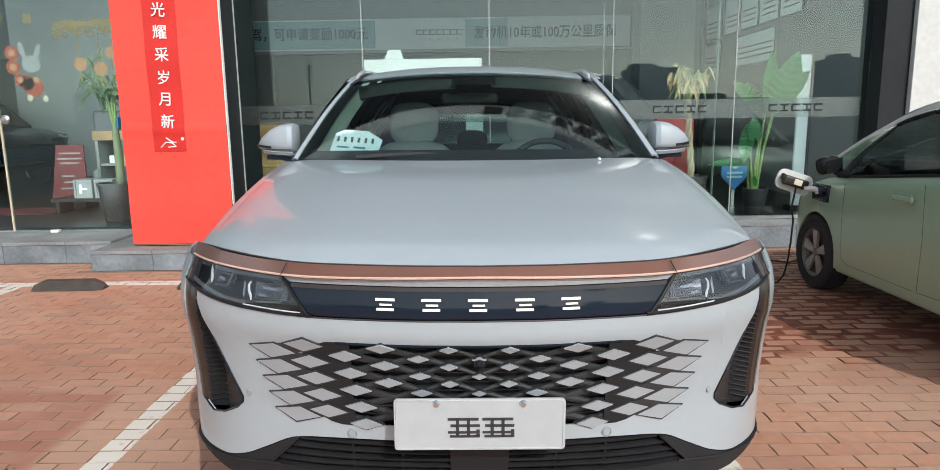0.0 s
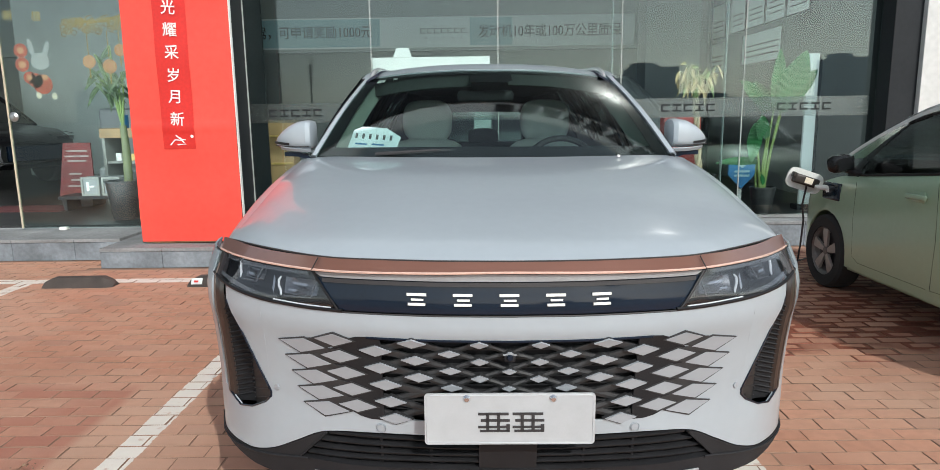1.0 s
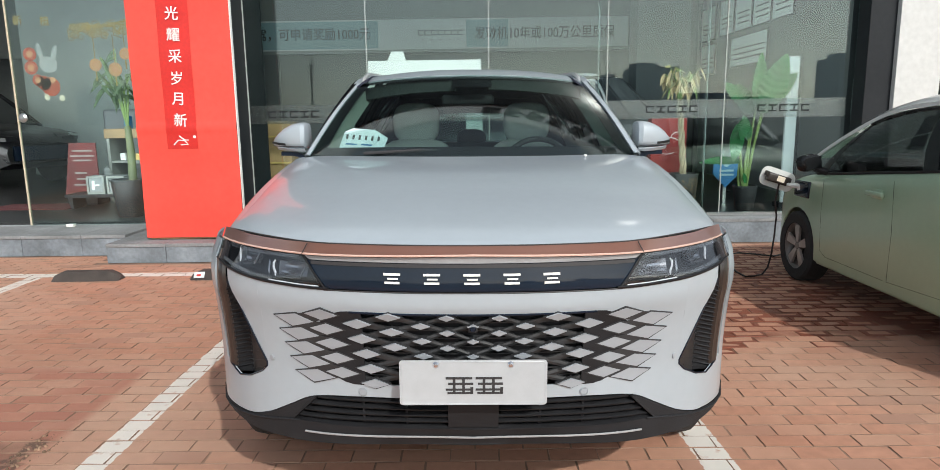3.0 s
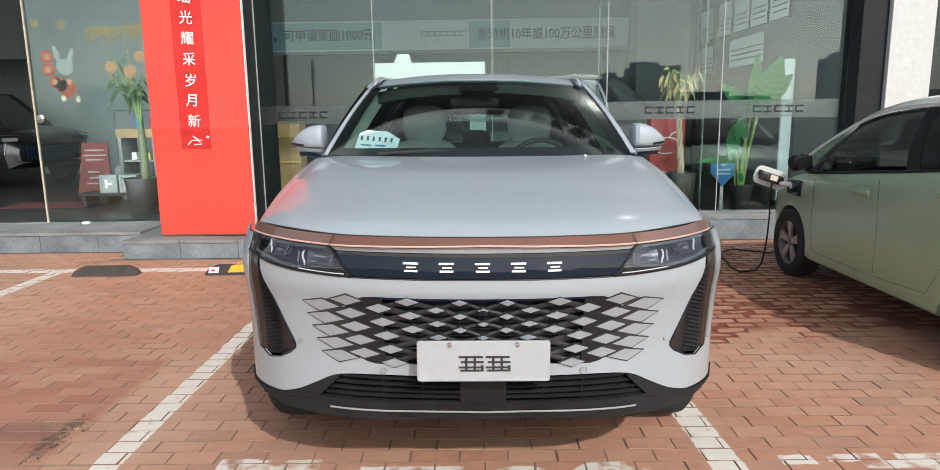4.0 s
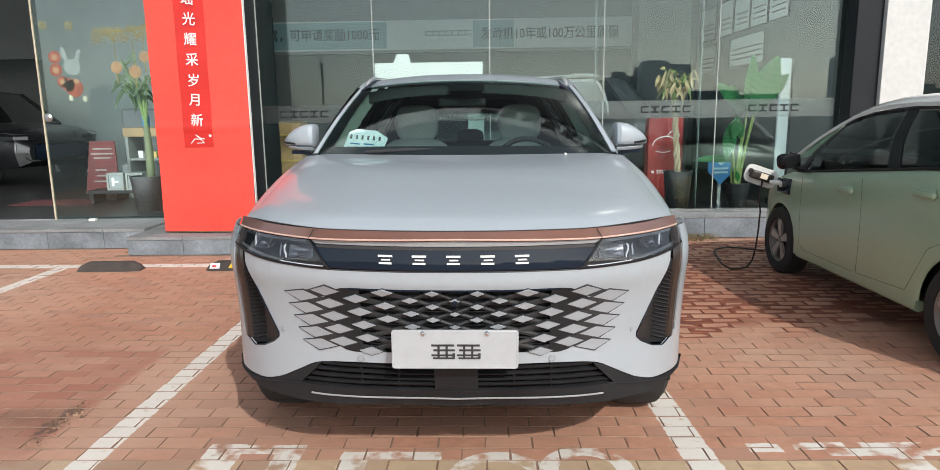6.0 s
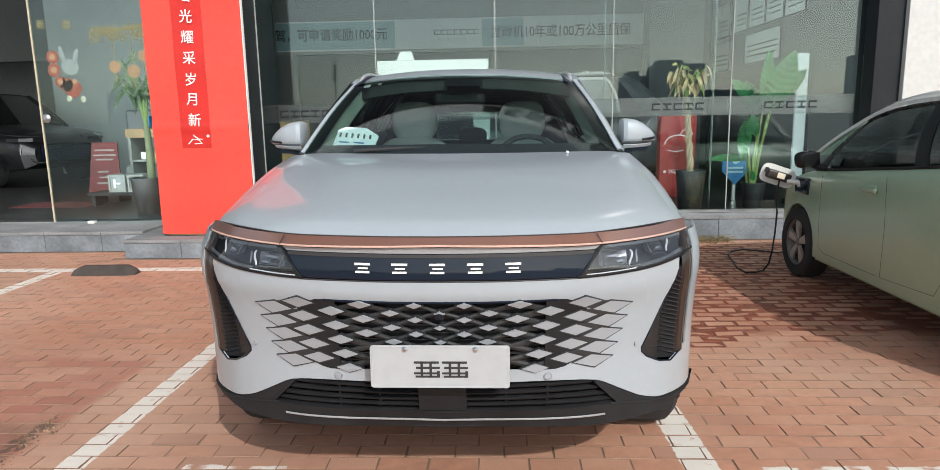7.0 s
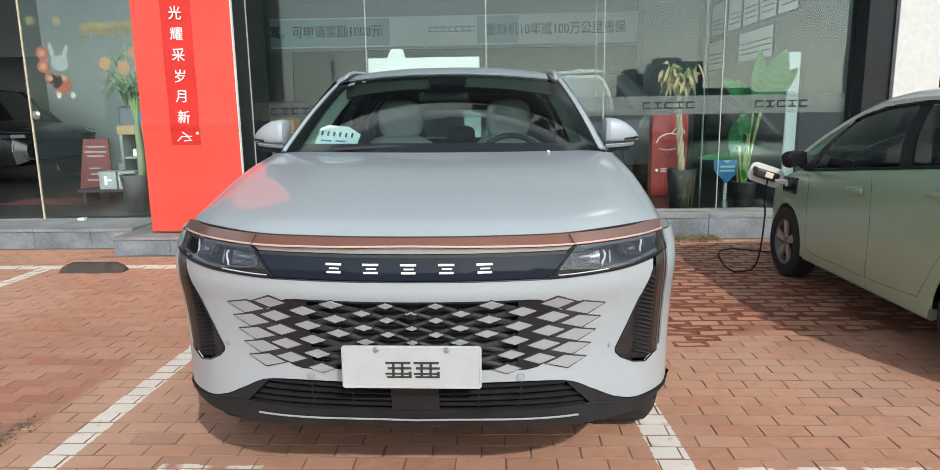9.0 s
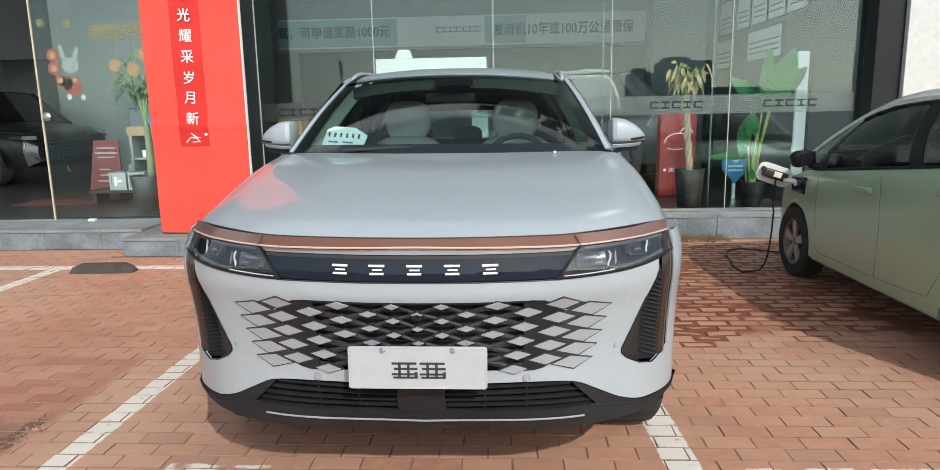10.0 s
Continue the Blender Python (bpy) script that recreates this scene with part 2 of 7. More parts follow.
GRILLE = mat("grille_charcoal", (0.028, 0.029, 0.031), 0.5, var=0.15, scale=20)
BRONZE = mat("smoked_bronze_trim", (0.026, 0.018, 0.015), 0.3, var=0.1, coat=0.4)
RUBBER = mat("tyre_rubber", (0.025, 0.025, 0.025), 0.85, var=0.25, scale=9, bump=0.3, bscale=120)
LAMPIN = mat("lamp_reflector", (0.60, 0.61, 0.63), 0.22, metal=0.9, var=0.2, scale=30)
LAMPDARK = mat("lamp_bezel", (0.020, 0.021, 0.024), 0.3, var=0.3, scale=30)
LAMPBOWL = mat("lamp_grey_bowl", (0.20, 0.205, 0.22), 0.22, metal=0.8, var=0.3, scale=40)
LAMPSTRIP = mat("lamp_clear_strip", (0.13, 0.135, 0.145), 0.25, metal=0.3, var=0.25, scale=60)
LAMPWHITE = mat("lamp_white", (0.8, 0.82, 0.85), 0.25, var=0.02)
LENS = glass("lamp_lens", (0.90, 0.91, 0.92), 1.35)
WSCREEN = glass("windscreen_glass", (0.82, 0.90, 0.88), 1.05)
SIDEGLASS = glass("tinted_side_glass", (0.22, 0.235, 0.235), 1.6)
PANE = glass("shopfront_glass", (0.86, 0.92, 0.91), 1.25, sheen=(0.88, 0.97, 0.95))
FIN = mat("glass_fin_edge", (0.10, 0.13, 0.125), 0.25, var=0.1)
PANE_EDGE = mat("glass_edge", (0.36, 0.39, 0.37), 0.25, var=0.05)
DARKPANE = glass("dark_tinted_pane", (0.22, 0.25, 0.25), 0.7)
FROST = glass("frosted_band", (0.70, 0.74, 0.735), 2.2, rough=0.4, sheen=(0.9, 0.98, 0.97))
PLATE = mat("brushed_plate", (0.45, 0.47, 0.49), 0.38, metal=0.10, fine=0.02, var=0.04, scale=20)
FRIT = mat("black_glass_border", (0.006, 0.006, 0.007), 0.4, var=0.1)
INK = mat("dark_print", (0.035, 0.033, 0.035), 0.6, var=0.05)
RED = mat("red_banner_cloth", (0.80, 0.070, 0.048), 0.55, var=0.10, scale=1.3, bump=0.1, bscale=400)
DEEPRED = mat("darker_red_print", (0.60, 0.022, 0.016), 0.5, var=0.05, scale=3)
PEACHRED = mat("faded_red_print", (0.50, 0.10, 0.06), 0.6, var=0.25, scale=18)
WHITE = mat("white_print", (0.80, 0.79, 0.76), 0.6, var=0.03)
CREAM = mat("cream_print", (0.78, 0.70, 0.56), 0.6, var=0.05)
GOLD = mat("gold_foil", (0.55, 0.38, 0.13), 0.45, metal=0.3, var=0.1)
PEACH = mat("lantern_print", (0.72, 0.36, 0.20), 0.6, var=0.08, scale=20)
GRANITE = mat("grey_granite", (0.19, 0.215, 0.24), 0.7, var=0.42, scale=2.2, bump=0.3, bscale=120, fine=0.14)
GRANITE_TOP = mat("pale_granite", (0.235, 0.24, 0.245), 0.75, var=0.22, scale=2.5, bump=0.2, bscale=120, fine=0.12)
FASCIA = mat("pale_grey_sign_panel", (0.46, 0.485, 0.51), 0.8, var=0.06, scale=0.8, spec=0.2)
CLADMID = mat("dark_glazed_cladding", (0.012, 0.013, 0.015), 0.17, var=0.10, scale=0.8, spec=0.11)
CLAD = mat("charcoal_cladding", (0.022, 0.024, 0.027), 0.5, var=0.15, scale=1.5, spec=0.15)
CLADGREY = mat("grey_cladding", (0.24, 0.245, 0.25), 0.5, var=0.08, scale=0.8)
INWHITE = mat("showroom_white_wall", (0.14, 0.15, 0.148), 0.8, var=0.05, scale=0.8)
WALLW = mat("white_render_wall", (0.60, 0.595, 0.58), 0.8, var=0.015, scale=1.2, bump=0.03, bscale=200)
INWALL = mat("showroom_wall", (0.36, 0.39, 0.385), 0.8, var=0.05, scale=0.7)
# Wall colour raised to make up for missing light past the open doorway.
INPALE = mat("showroom_paled_wall", (0.74, 0.80, 0.78), 0.7, var=0.10, scale=0.7)
# Tile colour sunk near black in place of shade inside the doorway.
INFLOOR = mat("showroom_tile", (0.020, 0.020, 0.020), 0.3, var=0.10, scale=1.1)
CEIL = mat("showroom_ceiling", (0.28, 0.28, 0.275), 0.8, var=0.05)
VISOR = mat("green_grey_lining", (0.026, 0.032, 0.030), 0.8, var=0.06, scale=10)
SEAT = mat("pale_leather", (0.74, 0.77, 0.75), 0.5, var=0.06, scale=12, bump=0.1, bscale=300)
DASH = mat("dark_dash", (0.017, 0.021, 0.042), 0.6, var=0.15, bump=0.1, bscale=300)
PAPER = mat("paper_permit", (0.66, 0.76, 0.80), 0.7, var=0.05, scale=20)
LEAF = mat("green_leaf", (0.012, 0.078, 0.022), 0.62, var=0.3, scale=8, island=0.3, fine=0.15, spec=0.15)
LEAFDARK = mat("dark_leaf", (0.035, 0.060, 0.018), 0.6, var=0.3, scale=8, island=0.3)
LEAFPALE = mat("pale_leaf", (0.22, 0.19, 0.08), 0.5, var=0.3, scale=10, island=0.3)
STEM = mat("plant_stem", (0.11, 0.16, 0.04), 0.5, var=0.25, scale=15)
TRUNK = mat("braided_trunk", (0.29, 0.23, 0.15), 0.8, var=0.25, scale=20, bump=0.4, bscale=60)
BAMBOO = mat("yellow_green_trunk", (0.085, 0.095, 0.04), 0.5, var=0.2, scale=8)
POT = mat("black_pot", (0.025, 0.025, 0.027), 0.35, var=0.2, scale=6)
SOIL = mat("potting_soil", (0.05, 0.035, 0.022), 0.95, var=0.3, scale=30, bump=0.5)
# Poster board and print dulled in place of reflections on the glass before them.
POSTERRED = mat("dull_red_board", (0.11, 0.012, 0.011), 0.6, var=0.2)
POSTERPRINT = mat("dimmed_print", (0.24, 0.20, 0.19), 0.7, var=0.25, scale=14)
SHELFPAINT = mat("off_white_shelf", (0.23, 0.23, 0.215), 0.6, var=0.10)
REARSEAT = mat("slate_rear_leather", (0.045, 0.055, 0.065), 0.6, var=0.1)
SIGNRED = mat("red_sign", (0.25, 0.018, 0.016), 0.5, var=0.10)
SIGNBLUE = mat("blue_sign", (0.02, 0.14, 0.32), 0.5, var=0.06)
PALEBLUE = mat("pale_blue_print", (0.30, 0.44, 0.47), 0.7, var=0.1, scale=1.5)
PALEBAND = mat("pale_banner", (0.62, 0.67, 0.67), 0.7, var=0.06, scale=1.0)
CARPET = mat("dark_red_carpet", (0.05, 0.006, 0.007), 0.9, var=0.15, bump=0.3, bscale=300)
OAK = mat("oak_shelf", (0.30, 0.19, 0.09), 0.5, var=0.2, scale=5)
STOPRUB = mat("dusty_rubber", (0.060, 0.050, 0.045), 0.95, var=0.3, scale=8, bump=0.5, bscale=90)
YELLOW = mat("yellow_paint", (0.70, 0.42, 0.02), 0.6, var=0.15, scale=20)
GUNWHITE = mat("charger_white", (0.72, 0.73, 0.70), 0.35, var=0.03)
GUNBLK = mat("charger_brown_black", (0.035, 0.028, 0.024), 0.4, var=0.1)
CABLE = mat("black_cable", (0.02, 0.015, 0.015), 0.5, var=0.1)
BULKHEAD = mat("pale_grey_bulkhead", (0.26, 0.28, 0.27), 0.8, var=0.04, scale=2)
SHOWGREY = mat("dark_grey_car_paint", (0.022, 0.024, 0.027), 0.35, var=0.1, coat=0.5, spec=0.4)
BRIGHTTRIM = mat("bright_satin_trim", (0.72, 0.74, 0.75), 0.35, metal=0.15, var=0.04)
INPIER = mat("pale_grey_pier", (0.19, 0.20, 0.20), 0.8, var=0.05, scale=2)
# Opaque pale panes: bright reflections on car windows, put into the colour.
PALEREFLECT = mat("pale_painted_reflection", (0.30, 0.32, 0.33), 0.25, var=0.25, scale=3, coat=0.5)
DARKALLOY = mat("dark_alloy_rim", (0.20, 0.185, 0.175), 0.4, metal=0.6, var=0.1)
ALLOY = mat("alloy_rim", (0.40, 0.365, 0.335), 0.35, metal=0.3, var=0.1)
DRYGRASS = mat("dry_grass", (0.22, 0.17, 0.08), 0.9, var=0.3, island=0.3)
FARMETAL = mat("far_mast_steel", (0.05, 0.055, 0.06), 0.7, var=0.1)
GOLDFLECK = mat("dull_gold_fleck", (0.22, 0.14, 0.055), 0.6, var=0.2, scale=40)
STRAW = mat("dry_straw_leaf", (0.42, 0.32, 0.17), 0.6, var=0.25, scale=12, island=0.25)
VENTDARK = mat("vent_dark_plastic", (0.020, 0.019, 0.019), 0.5, var=0.15, scale=12)
# Paled and blued: the haze of distance is put into the colour.
FARWALL = mat("far_building", (0.32, 0.38, 0.44), 0.9, var=0.1, scale=0.05)
FARGROUND = mat("dusty_ground", (0.24, 0.24, 0.24), 0.95, var=0.15, scale=0.6)
RUBBLE = mat("paver_rubble", (0.20, 0.13, 0.085), 0.95, var=0.3, scale=20, island=0.7, bump=0.4)
BEIGE = mat("beige_door_edge", (0.52, 0.45, 0.33), 0.5, var=0.08)


# ---- mesh helpers ----
def link(name, bm, material, parent=None, label="", smooth=True, kind=""):
    me = bpy.data.meshes.new(name)
    bmesh.ops.recalc_face_normals(bm, faces=bm.faces)
    bm.to_mesh(me)
    bm.free()
    me.materials.append(material)
    if smooth:
        me.shade_smooth()
        try:
            me.set_sharp_from_angle(angle=radians(35))
        except AttributeError:
            pass
    ob = new(name, me)
    if parent:
        ob.parent = parent
    if label:
        ob["label"] = label
    if kind:
        ob["kind"] = kind
    return ob


def part(name, bm, material, parent, label="", smooth=True):
    return link(name, bm, material, parent, label, smooth)


def thing(name, label, category, group="", m=None):
    ob = new(name)
    ob.empty_display_size = 0.1
    if m is not None:
        ob.matrix_world = m
    return tagged(ob, label, category, group)


def box(x0, x1, y0, y1, z0, z1, bevel=0.0, bm=None, seg=2):
    bm = bm or bmesh.new()
    r = bmesh.ops.create_cube(bm, size=1.0)
    vs = r["verts"]
    for v in vs:
        v.co = Vector(((x0 + x1) / 2 + v.co.x * (x1 - x0), (y0 + y1) / 2 + v.co.y * (y1 - y0), (z0 + z1) / 2 + v.co.z * (z1 - z0)))
    if bevel:
        es = list({e for v in vs for e in v.link_edges})
        bmesh.ops.bevel(bm, geom=es, offset=bevel, segments=seg, affect="EDGES", profile=0.5)
    return bm


def turned(bm, m):
    bmesh.ops.transform(bm, matrix=m, verts=bm.verts)
    return bm


def sheet(P, thick=0.004, bm=None, flip=False):
    """A skin through a grid of points, with thickness to its back."""
    bm = bm or bmesh.new()
    nu, nv = len(P), len(P[0])
    P = [[Vector(p) for p in row] for row in P]

    def nrm(i, j):
        a = P[min(i + 1, nu - 1)][j] - P[max(i - 1, 0)][j]
        b = P[i][min(j + 1, nv - 1)] - P[i][max(j - 1, 0)]
        n = a.cross(b)
        return n.normalized() if n.length > 1e-9 else Vector((0, 0, 0))

    s = -1 if flip else 1
    A = [[bm.verts.new(P[i][j]) for j in range(nv)] for i in range(nu)]
    if not thick:
        for i in range(nu - 1):
            for j in range(nv - 1):
                bm.faces.new((A[i][j], A[i + 1][j], A[i + 1][j + 1], A[i][j + 1]))
        return bm
    B = [[bm.verts.new(P[i][j] - s * thick * nrm(i, j)) for j in range(nv)] for i in range(nu)]
    for i in range(nu - 1):
        for j in range(nv - 1):
            bm.faces.new((A[i][j], A[i + 1][j], A[i + 1][j + 1], A[i][j + 1]))
            bm.faces.new((B[i][j + 1], B[i + 1][j + 1], B[i + 1][j], B[i][j]))
    for i in range(nu - 1):
        bm.faces.new((A[i + 1][0], A[i][0], B[i][0], B[i + 1][0]))
        bm.faces.new((A[i][-1], A[i + 1][-1], B[i + 1][-1], B[i][-1]))
    for j in range(nv - 1):
        bm.faces.new((A[0][j], A[0][j + 1], B[0][j + 1], B[0][j]))
        bm.faces.new((A[-1][j + 1], A[-1][j], B[-1][j], B[-1][j + 1]))
    return bm


def tube(pts, r, n=8, bm=None, caps=True):
    bm = bm or bmesh.new()
    pts = [Vector(p) for p in pts]
    rs = r if isinstance(r, (list, tuple)) else [r] * len(pts)
    rings = []
    side = None
    for i, p in enumerate(pts):
        d = (pts[min(i + 1, len(pts) - 1)] - pts[max(i - 1, 0)]).normalized()
        if side is None:
            side = d.orthogonal().normalized()
        side = (side - d * side.dot(d)).normalized()
        up = d.cross(side)
        rings.append([bm.verts.new(p + rs[i] * (math.cos(2 * math.pi * k / n) * side + math.sin(2 * math.pi * k / n) * up)) for k in range(n)])
    for a, b in zip(rings, rings[1:]):
        for k in range(n):
            bm.faces.new((a[k], a[(k + 1) % n], b[(k + 1) % n], b[k]))
    if caps:
        bm.faces.new(rings[0][::-1])
        bm.faces.new(rings[-1])
    return bm


def lathe(profile, n=32, bm=None, caps=True):
    """Turns (radius, height) pairs round z."""
    bm = bm or bmesh.new()
    rings = []
    for r, z in profile:
        rings.append([bm.verts.new((r * math.cos(2 * math.pi * k / n), r * math.sin(2 * math.pi * k / n), z)) for k in range(n)])
    for a, b in zip(rings, rings[1:]):
        for k in range(n):
            bm.faces.new((a[k], a[(k + 1) % n], b[(k + 1) % n], b[k]))
    for ring in (rings[0][::-1], rings[-1]) if caps else ():
        try:
            bm.faces.new(ring)
        except ValueError:
            pass
    return bm


def prism(poly, y0, y1, bm=None):
    """A flat outline in x and z, pushed from y0 to y1."""
    bm = bm or bmesh.new()
    a = [bm.verts.new((x, y0, z)) for x, z in poly]
    b = [bm.verts.new((x, y1, z)) for x, z in poly]
    bm.faces.new(a)
    bm.faces.new(b[::-1])
    n = len(poly)
    for i in range(n):
        bm.faces.new((a[i], b[i], b[(i + 1) % n], a[(i + 1) % n]))
    return bm


def lerp(x, xs, ys):
    return float(np.interp(x, xs, ys))


def pillow(hx, hy, hz, p=3.0, n=20):
    """A soft rounded cushion, half sizes given, centred on the origin."""
    bm = bmesh.new()
    bmesh.ops.create_uvsphere(bm, u_segments=n * 2, v_segments=n, radius=1)
    for v in bm.verts:
        c = v.co.copy()
        k = (abs(c.x) ** p + abs(c.y) ** p + abs(c.z) ** p) ** (-1 / p)
        v.co = Vector((c.x * k * hx, c.y * k * hy, c.z * k * hz))
    return bm


def round_rect(hw, hh, r, n=6):
    """The outline of a rounded rectangle in x and z."""
    out = []
    for cx, cz, a0 in ((hw - r, hh - r, 0), (r - hw, hh - r, 90), (r - hw, r - hh, 180), (hw - r, r - hh, 270)):
        out += [(cx + r * math.cos(radians(a0 + 90 * k / n)), cz + r * math.sin(radians(a0 + 90 * k / n))) for k in range(n + 1)]
    return out


def smooth_curve(xs, ys):
    """A smooth curve through the points (monotone cubic)."""
    xs, ys = np.array(xs, float), np.array(ys, float)
    h = np.diff(xs)
    d = np.diff(ys) / h
    m = np.r_[d[0], [0 if p * q <= 0 else 2 * p * q / (p + q) for p, q in zip(d, d[1:])], d[-1]]

    def f(x):
        x = min(max(x, xs[0]), xs[-1])
        i = min(int(np.searchsorted(xs, x, "right")) - 1, len(h) - 1)
        t = (x - xs[i]) / h[i]
        return float((2 * t**3 - 3 * t**2 + 1) * ys[i] + (t**3 - 2 * t**2 + t) * h[i] * m[i] + (3 * t**2 - 2 * t**3) * ys[i + 1] + (t**3 - t**2) * h[i] * m[i + 1])

    return f


def text_mesh(body, size, depth=0.002, bold=0.0):
    """Words in the built-in font as a mesh, standing in x and z, facing -y."""
    cu = bpy.data.curves.new("lettering", "FONT")
    cu.body, cu.size, cu.extrude, cu.align_x, cu.align_y = body, size, depth, "CENTER", "CENTER"
    cu.resolution_u, cu.offset = 3, bold
    ob = bpy.data.objects.new("lettering", cu)
    scene.collection.objects.link(ob)
    dg = bpy.context.evaluated_depsgraph_get()
    me = bpy.data.meshes.new_from_object(ob.evaluated_get(dg))
    bm = bmesh.new()
    bm.from_mesh(me)
    bpy.data.objects.remove(ob)
    bpy.data.curves.remove(cu)
    bpy.data.meshes.remove(me)
    return turned(bm, pose(0, 0, 0, 90, 0, 0))


def fitted_text(body, x0, x1, zc, h, y, depth=0.003, bold=0.004):
    """Words stretched to fill a width and height, at depth y."""
    bm = text_mesh(body, 1.0, depth, bold)
    lo = [min(v.co[i] for v in bm.verts) for i in (0, 2)]
    hi = [max(v.co[i] for v in bm.verts) for i in (0, 2)]
    for v in bm.verts:
        v.co = Vector((x0 + (v.co.x - lo[0]) / (hi[0] - lo[0]) * (x1 - x0), y + v.co.y, zc + ((v.co.z - lo[1]) / (hi[1] - lo[1]) - 0.5) * h))
    return bm


# ---- ground, shopfront and showroom shell ----
GLASS_Y, FLOOR_Z = 5.43, 0.24


def structure(name, bm, material, label, category, smooth=False):
    return tagged(link(name, bm, material, smooth=smooth), label, category, kind="structure")


ground = structure("ground", box(-900, 900, -900, 900, -0.6, -0.03), FARGROUND, "dusty pale concrete reaching to the horizon", "ground")
bed = structure("pavement", box(-8.2, 7.0, -5.0, 5.2, -0.03, -0.0035), JOINT, "brick-paved parking area with sandy joints and painted lines", "pavement")

# plinths under the glass
def stone_run(name, x0, x1, y0, y1, h, step, label):
    """Granite blocks with open joints on a mortar core, and a capping of slabs."""
    core = structure(name, box(x0, x1, y0 + 0.02, y1, -0.02, h - 0.03), JOINT, label, "plinth")
    x, k = x0, 0
    while x < x1 - 0.05:
        xe = min(x + step, x1)
        part("stone", box(x + 0.002, xe - 0.002, y0, y0 + 0.05, 0.0, h - 0.036, 0.004), GRANITE, core, smooth=False)
        part("slab", box(x + 0.002, xe - 0.002, y0 - 0.008, y1, h - 0.034, h, 0.004), GRANITE_TOP, core, smooth=False)
        x, k = xe, k + 1
    return core


stone_run("plinth_1", -9.0, -3.58, 4.85, 5.60, 0.215, 0.62, "grey granite plinth below the glass door")
stone_run("plinth_2", -3.58, -1.25, 4.467, 5.60, 0.190, 0.58, "grey granite step under the red banner")
stone_run("plinth_3", -1.25, 6.2, 5.17, 5.60, 0.255, 0.75, "grey granite plinth below the shop windows")

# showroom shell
structure("floor", box(-14, 9, 5.60, 17, -0.02, FLOOR_Z), INFLOOR, "polished showroom floor tiles darkened in place of shade", "floor")
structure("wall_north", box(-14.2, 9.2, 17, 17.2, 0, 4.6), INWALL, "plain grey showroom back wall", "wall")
structure("wall_west", box(-14.2, -14, 5.5, 17, 0, 4.6), INPALE, "showroom side wall paled to stand in for light", "wall")
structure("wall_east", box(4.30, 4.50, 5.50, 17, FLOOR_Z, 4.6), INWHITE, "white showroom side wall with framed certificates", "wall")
structure("wall_inner", box(-9.5, -4.78, 12.6, 12.8, FLOOR_Z, 4.6), INPALE, "showroom partition paled to stand in for light", "wall")
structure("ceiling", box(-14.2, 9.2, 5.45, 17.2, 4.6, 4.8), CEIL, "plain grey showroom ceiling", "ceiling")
structure("trim", box(-6.2, -4.564, 14.022, 14.30, FLOOR_Z, 2.798), INPIER, "pale showroom pier beside the hung banner", "column")
structure("trim", box(-4.564 + 0.001, -4.564 + 0.04, 14.005, 14.06, FLOOR_Z, 2.795), INPIER, "thin white corner bead", "trim")
structure("trim", box(3.79, 3.865, 10.02, 10.1, FLOOR_Z, 4.6), CLAD, "thin dark steel showroom post", "column")
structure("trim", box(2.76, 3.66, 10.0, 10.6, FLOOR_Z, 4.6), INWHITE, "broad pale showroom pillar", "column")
# Lit wall beyond the pillar: its brightness is put in as white colour.
structure("trim", box(3.68, 3.80, 10.75, 10.85, 2.62, 4.6), WALLW, "strip of lit wall behind the pillar, its light put in as white", "wall")

# facade frame: columns, head beam, upper storey
upper = structure("wall_south", box(-14, 9.2, 5.36, 5.60, 3.6, 6.5), CLAD, "dark glazed panels above the shop windows", "wall")
x = -13.9
while x < 9.1:
    for z0, z1 in ((3.61, 5.03), (5.05, 6.49)):
        part("panel", box(x + 0.008, x + 1.232, 5.30, 5.355, z0, z1), CLADMID, upper, "dark reflective glazed panel", smooth=False)
    x += 1.245
fascia = structure("fascia", box(-14, 9.2, 5.20, 5.60, 6.5, 7.8), FASCIA, "pale grey sign fascia with dark raised lettering", "fascia")
x = 0.30
for k in range(7):
    w = 0.46
    r = random.Random(k + 2)
    strokes = [(0, w, 0.60, 0.66), (0, w * r.uniform(0.5, 1), 0.40, 0.455), (0.05, w, 0.20, 0.255), (0, w * r.uniform(0.6, 1), 0.0, 0.06)]
    strokes += [(q, q + 0.06, r.choice((0.0, 0.2)), r.choice((0.40, 0.66))) for q in (0.02 + 0.05 * r.random(), w * 0.45, w - 0.08 - 0.08 * r.random())]
    for a, b, c, d in strokes:
        part("sign_bar", box(x + a, x + b, 5.12, 5.197, 6.62 + c, 6.62 + d), INK, fascia, smooth=False)
    x += 0.60
structure("roof", box(-14.2, 9.4, 5.2, 17.4, 7.8, 8.0), CLADGREY, "flat grey roof", "roof")
structure("column_1", box(-3.20, -2.42, 4.72, 5.55, 0.19, 3.6, 0.006), CLAD, "charcoal clad pillar behind the red banner", "column")
structure("column_2", box(-2.42, -2.238, 5.442, 5.468, 0.20, 3.6, 0.006), CLAD, "black steel post behind the glass corner", "column")
structure("column_3", box(4.00, 4.27, 5.22, 5.56, 0.255, 3.6, 0.006), CLAD, "charcoal window column", "column")
structure("column_4", box(4.27, 4.72, 5.16, 5.56, 0.255, 3.6, 0.006), WALLW, "white rendered pillar", "column")
structure("wall_east_outer", box(6.2, 9.2, 5.30, 5.56, 0, 3.6), CLADGREY, "grey outer wall", "wall")


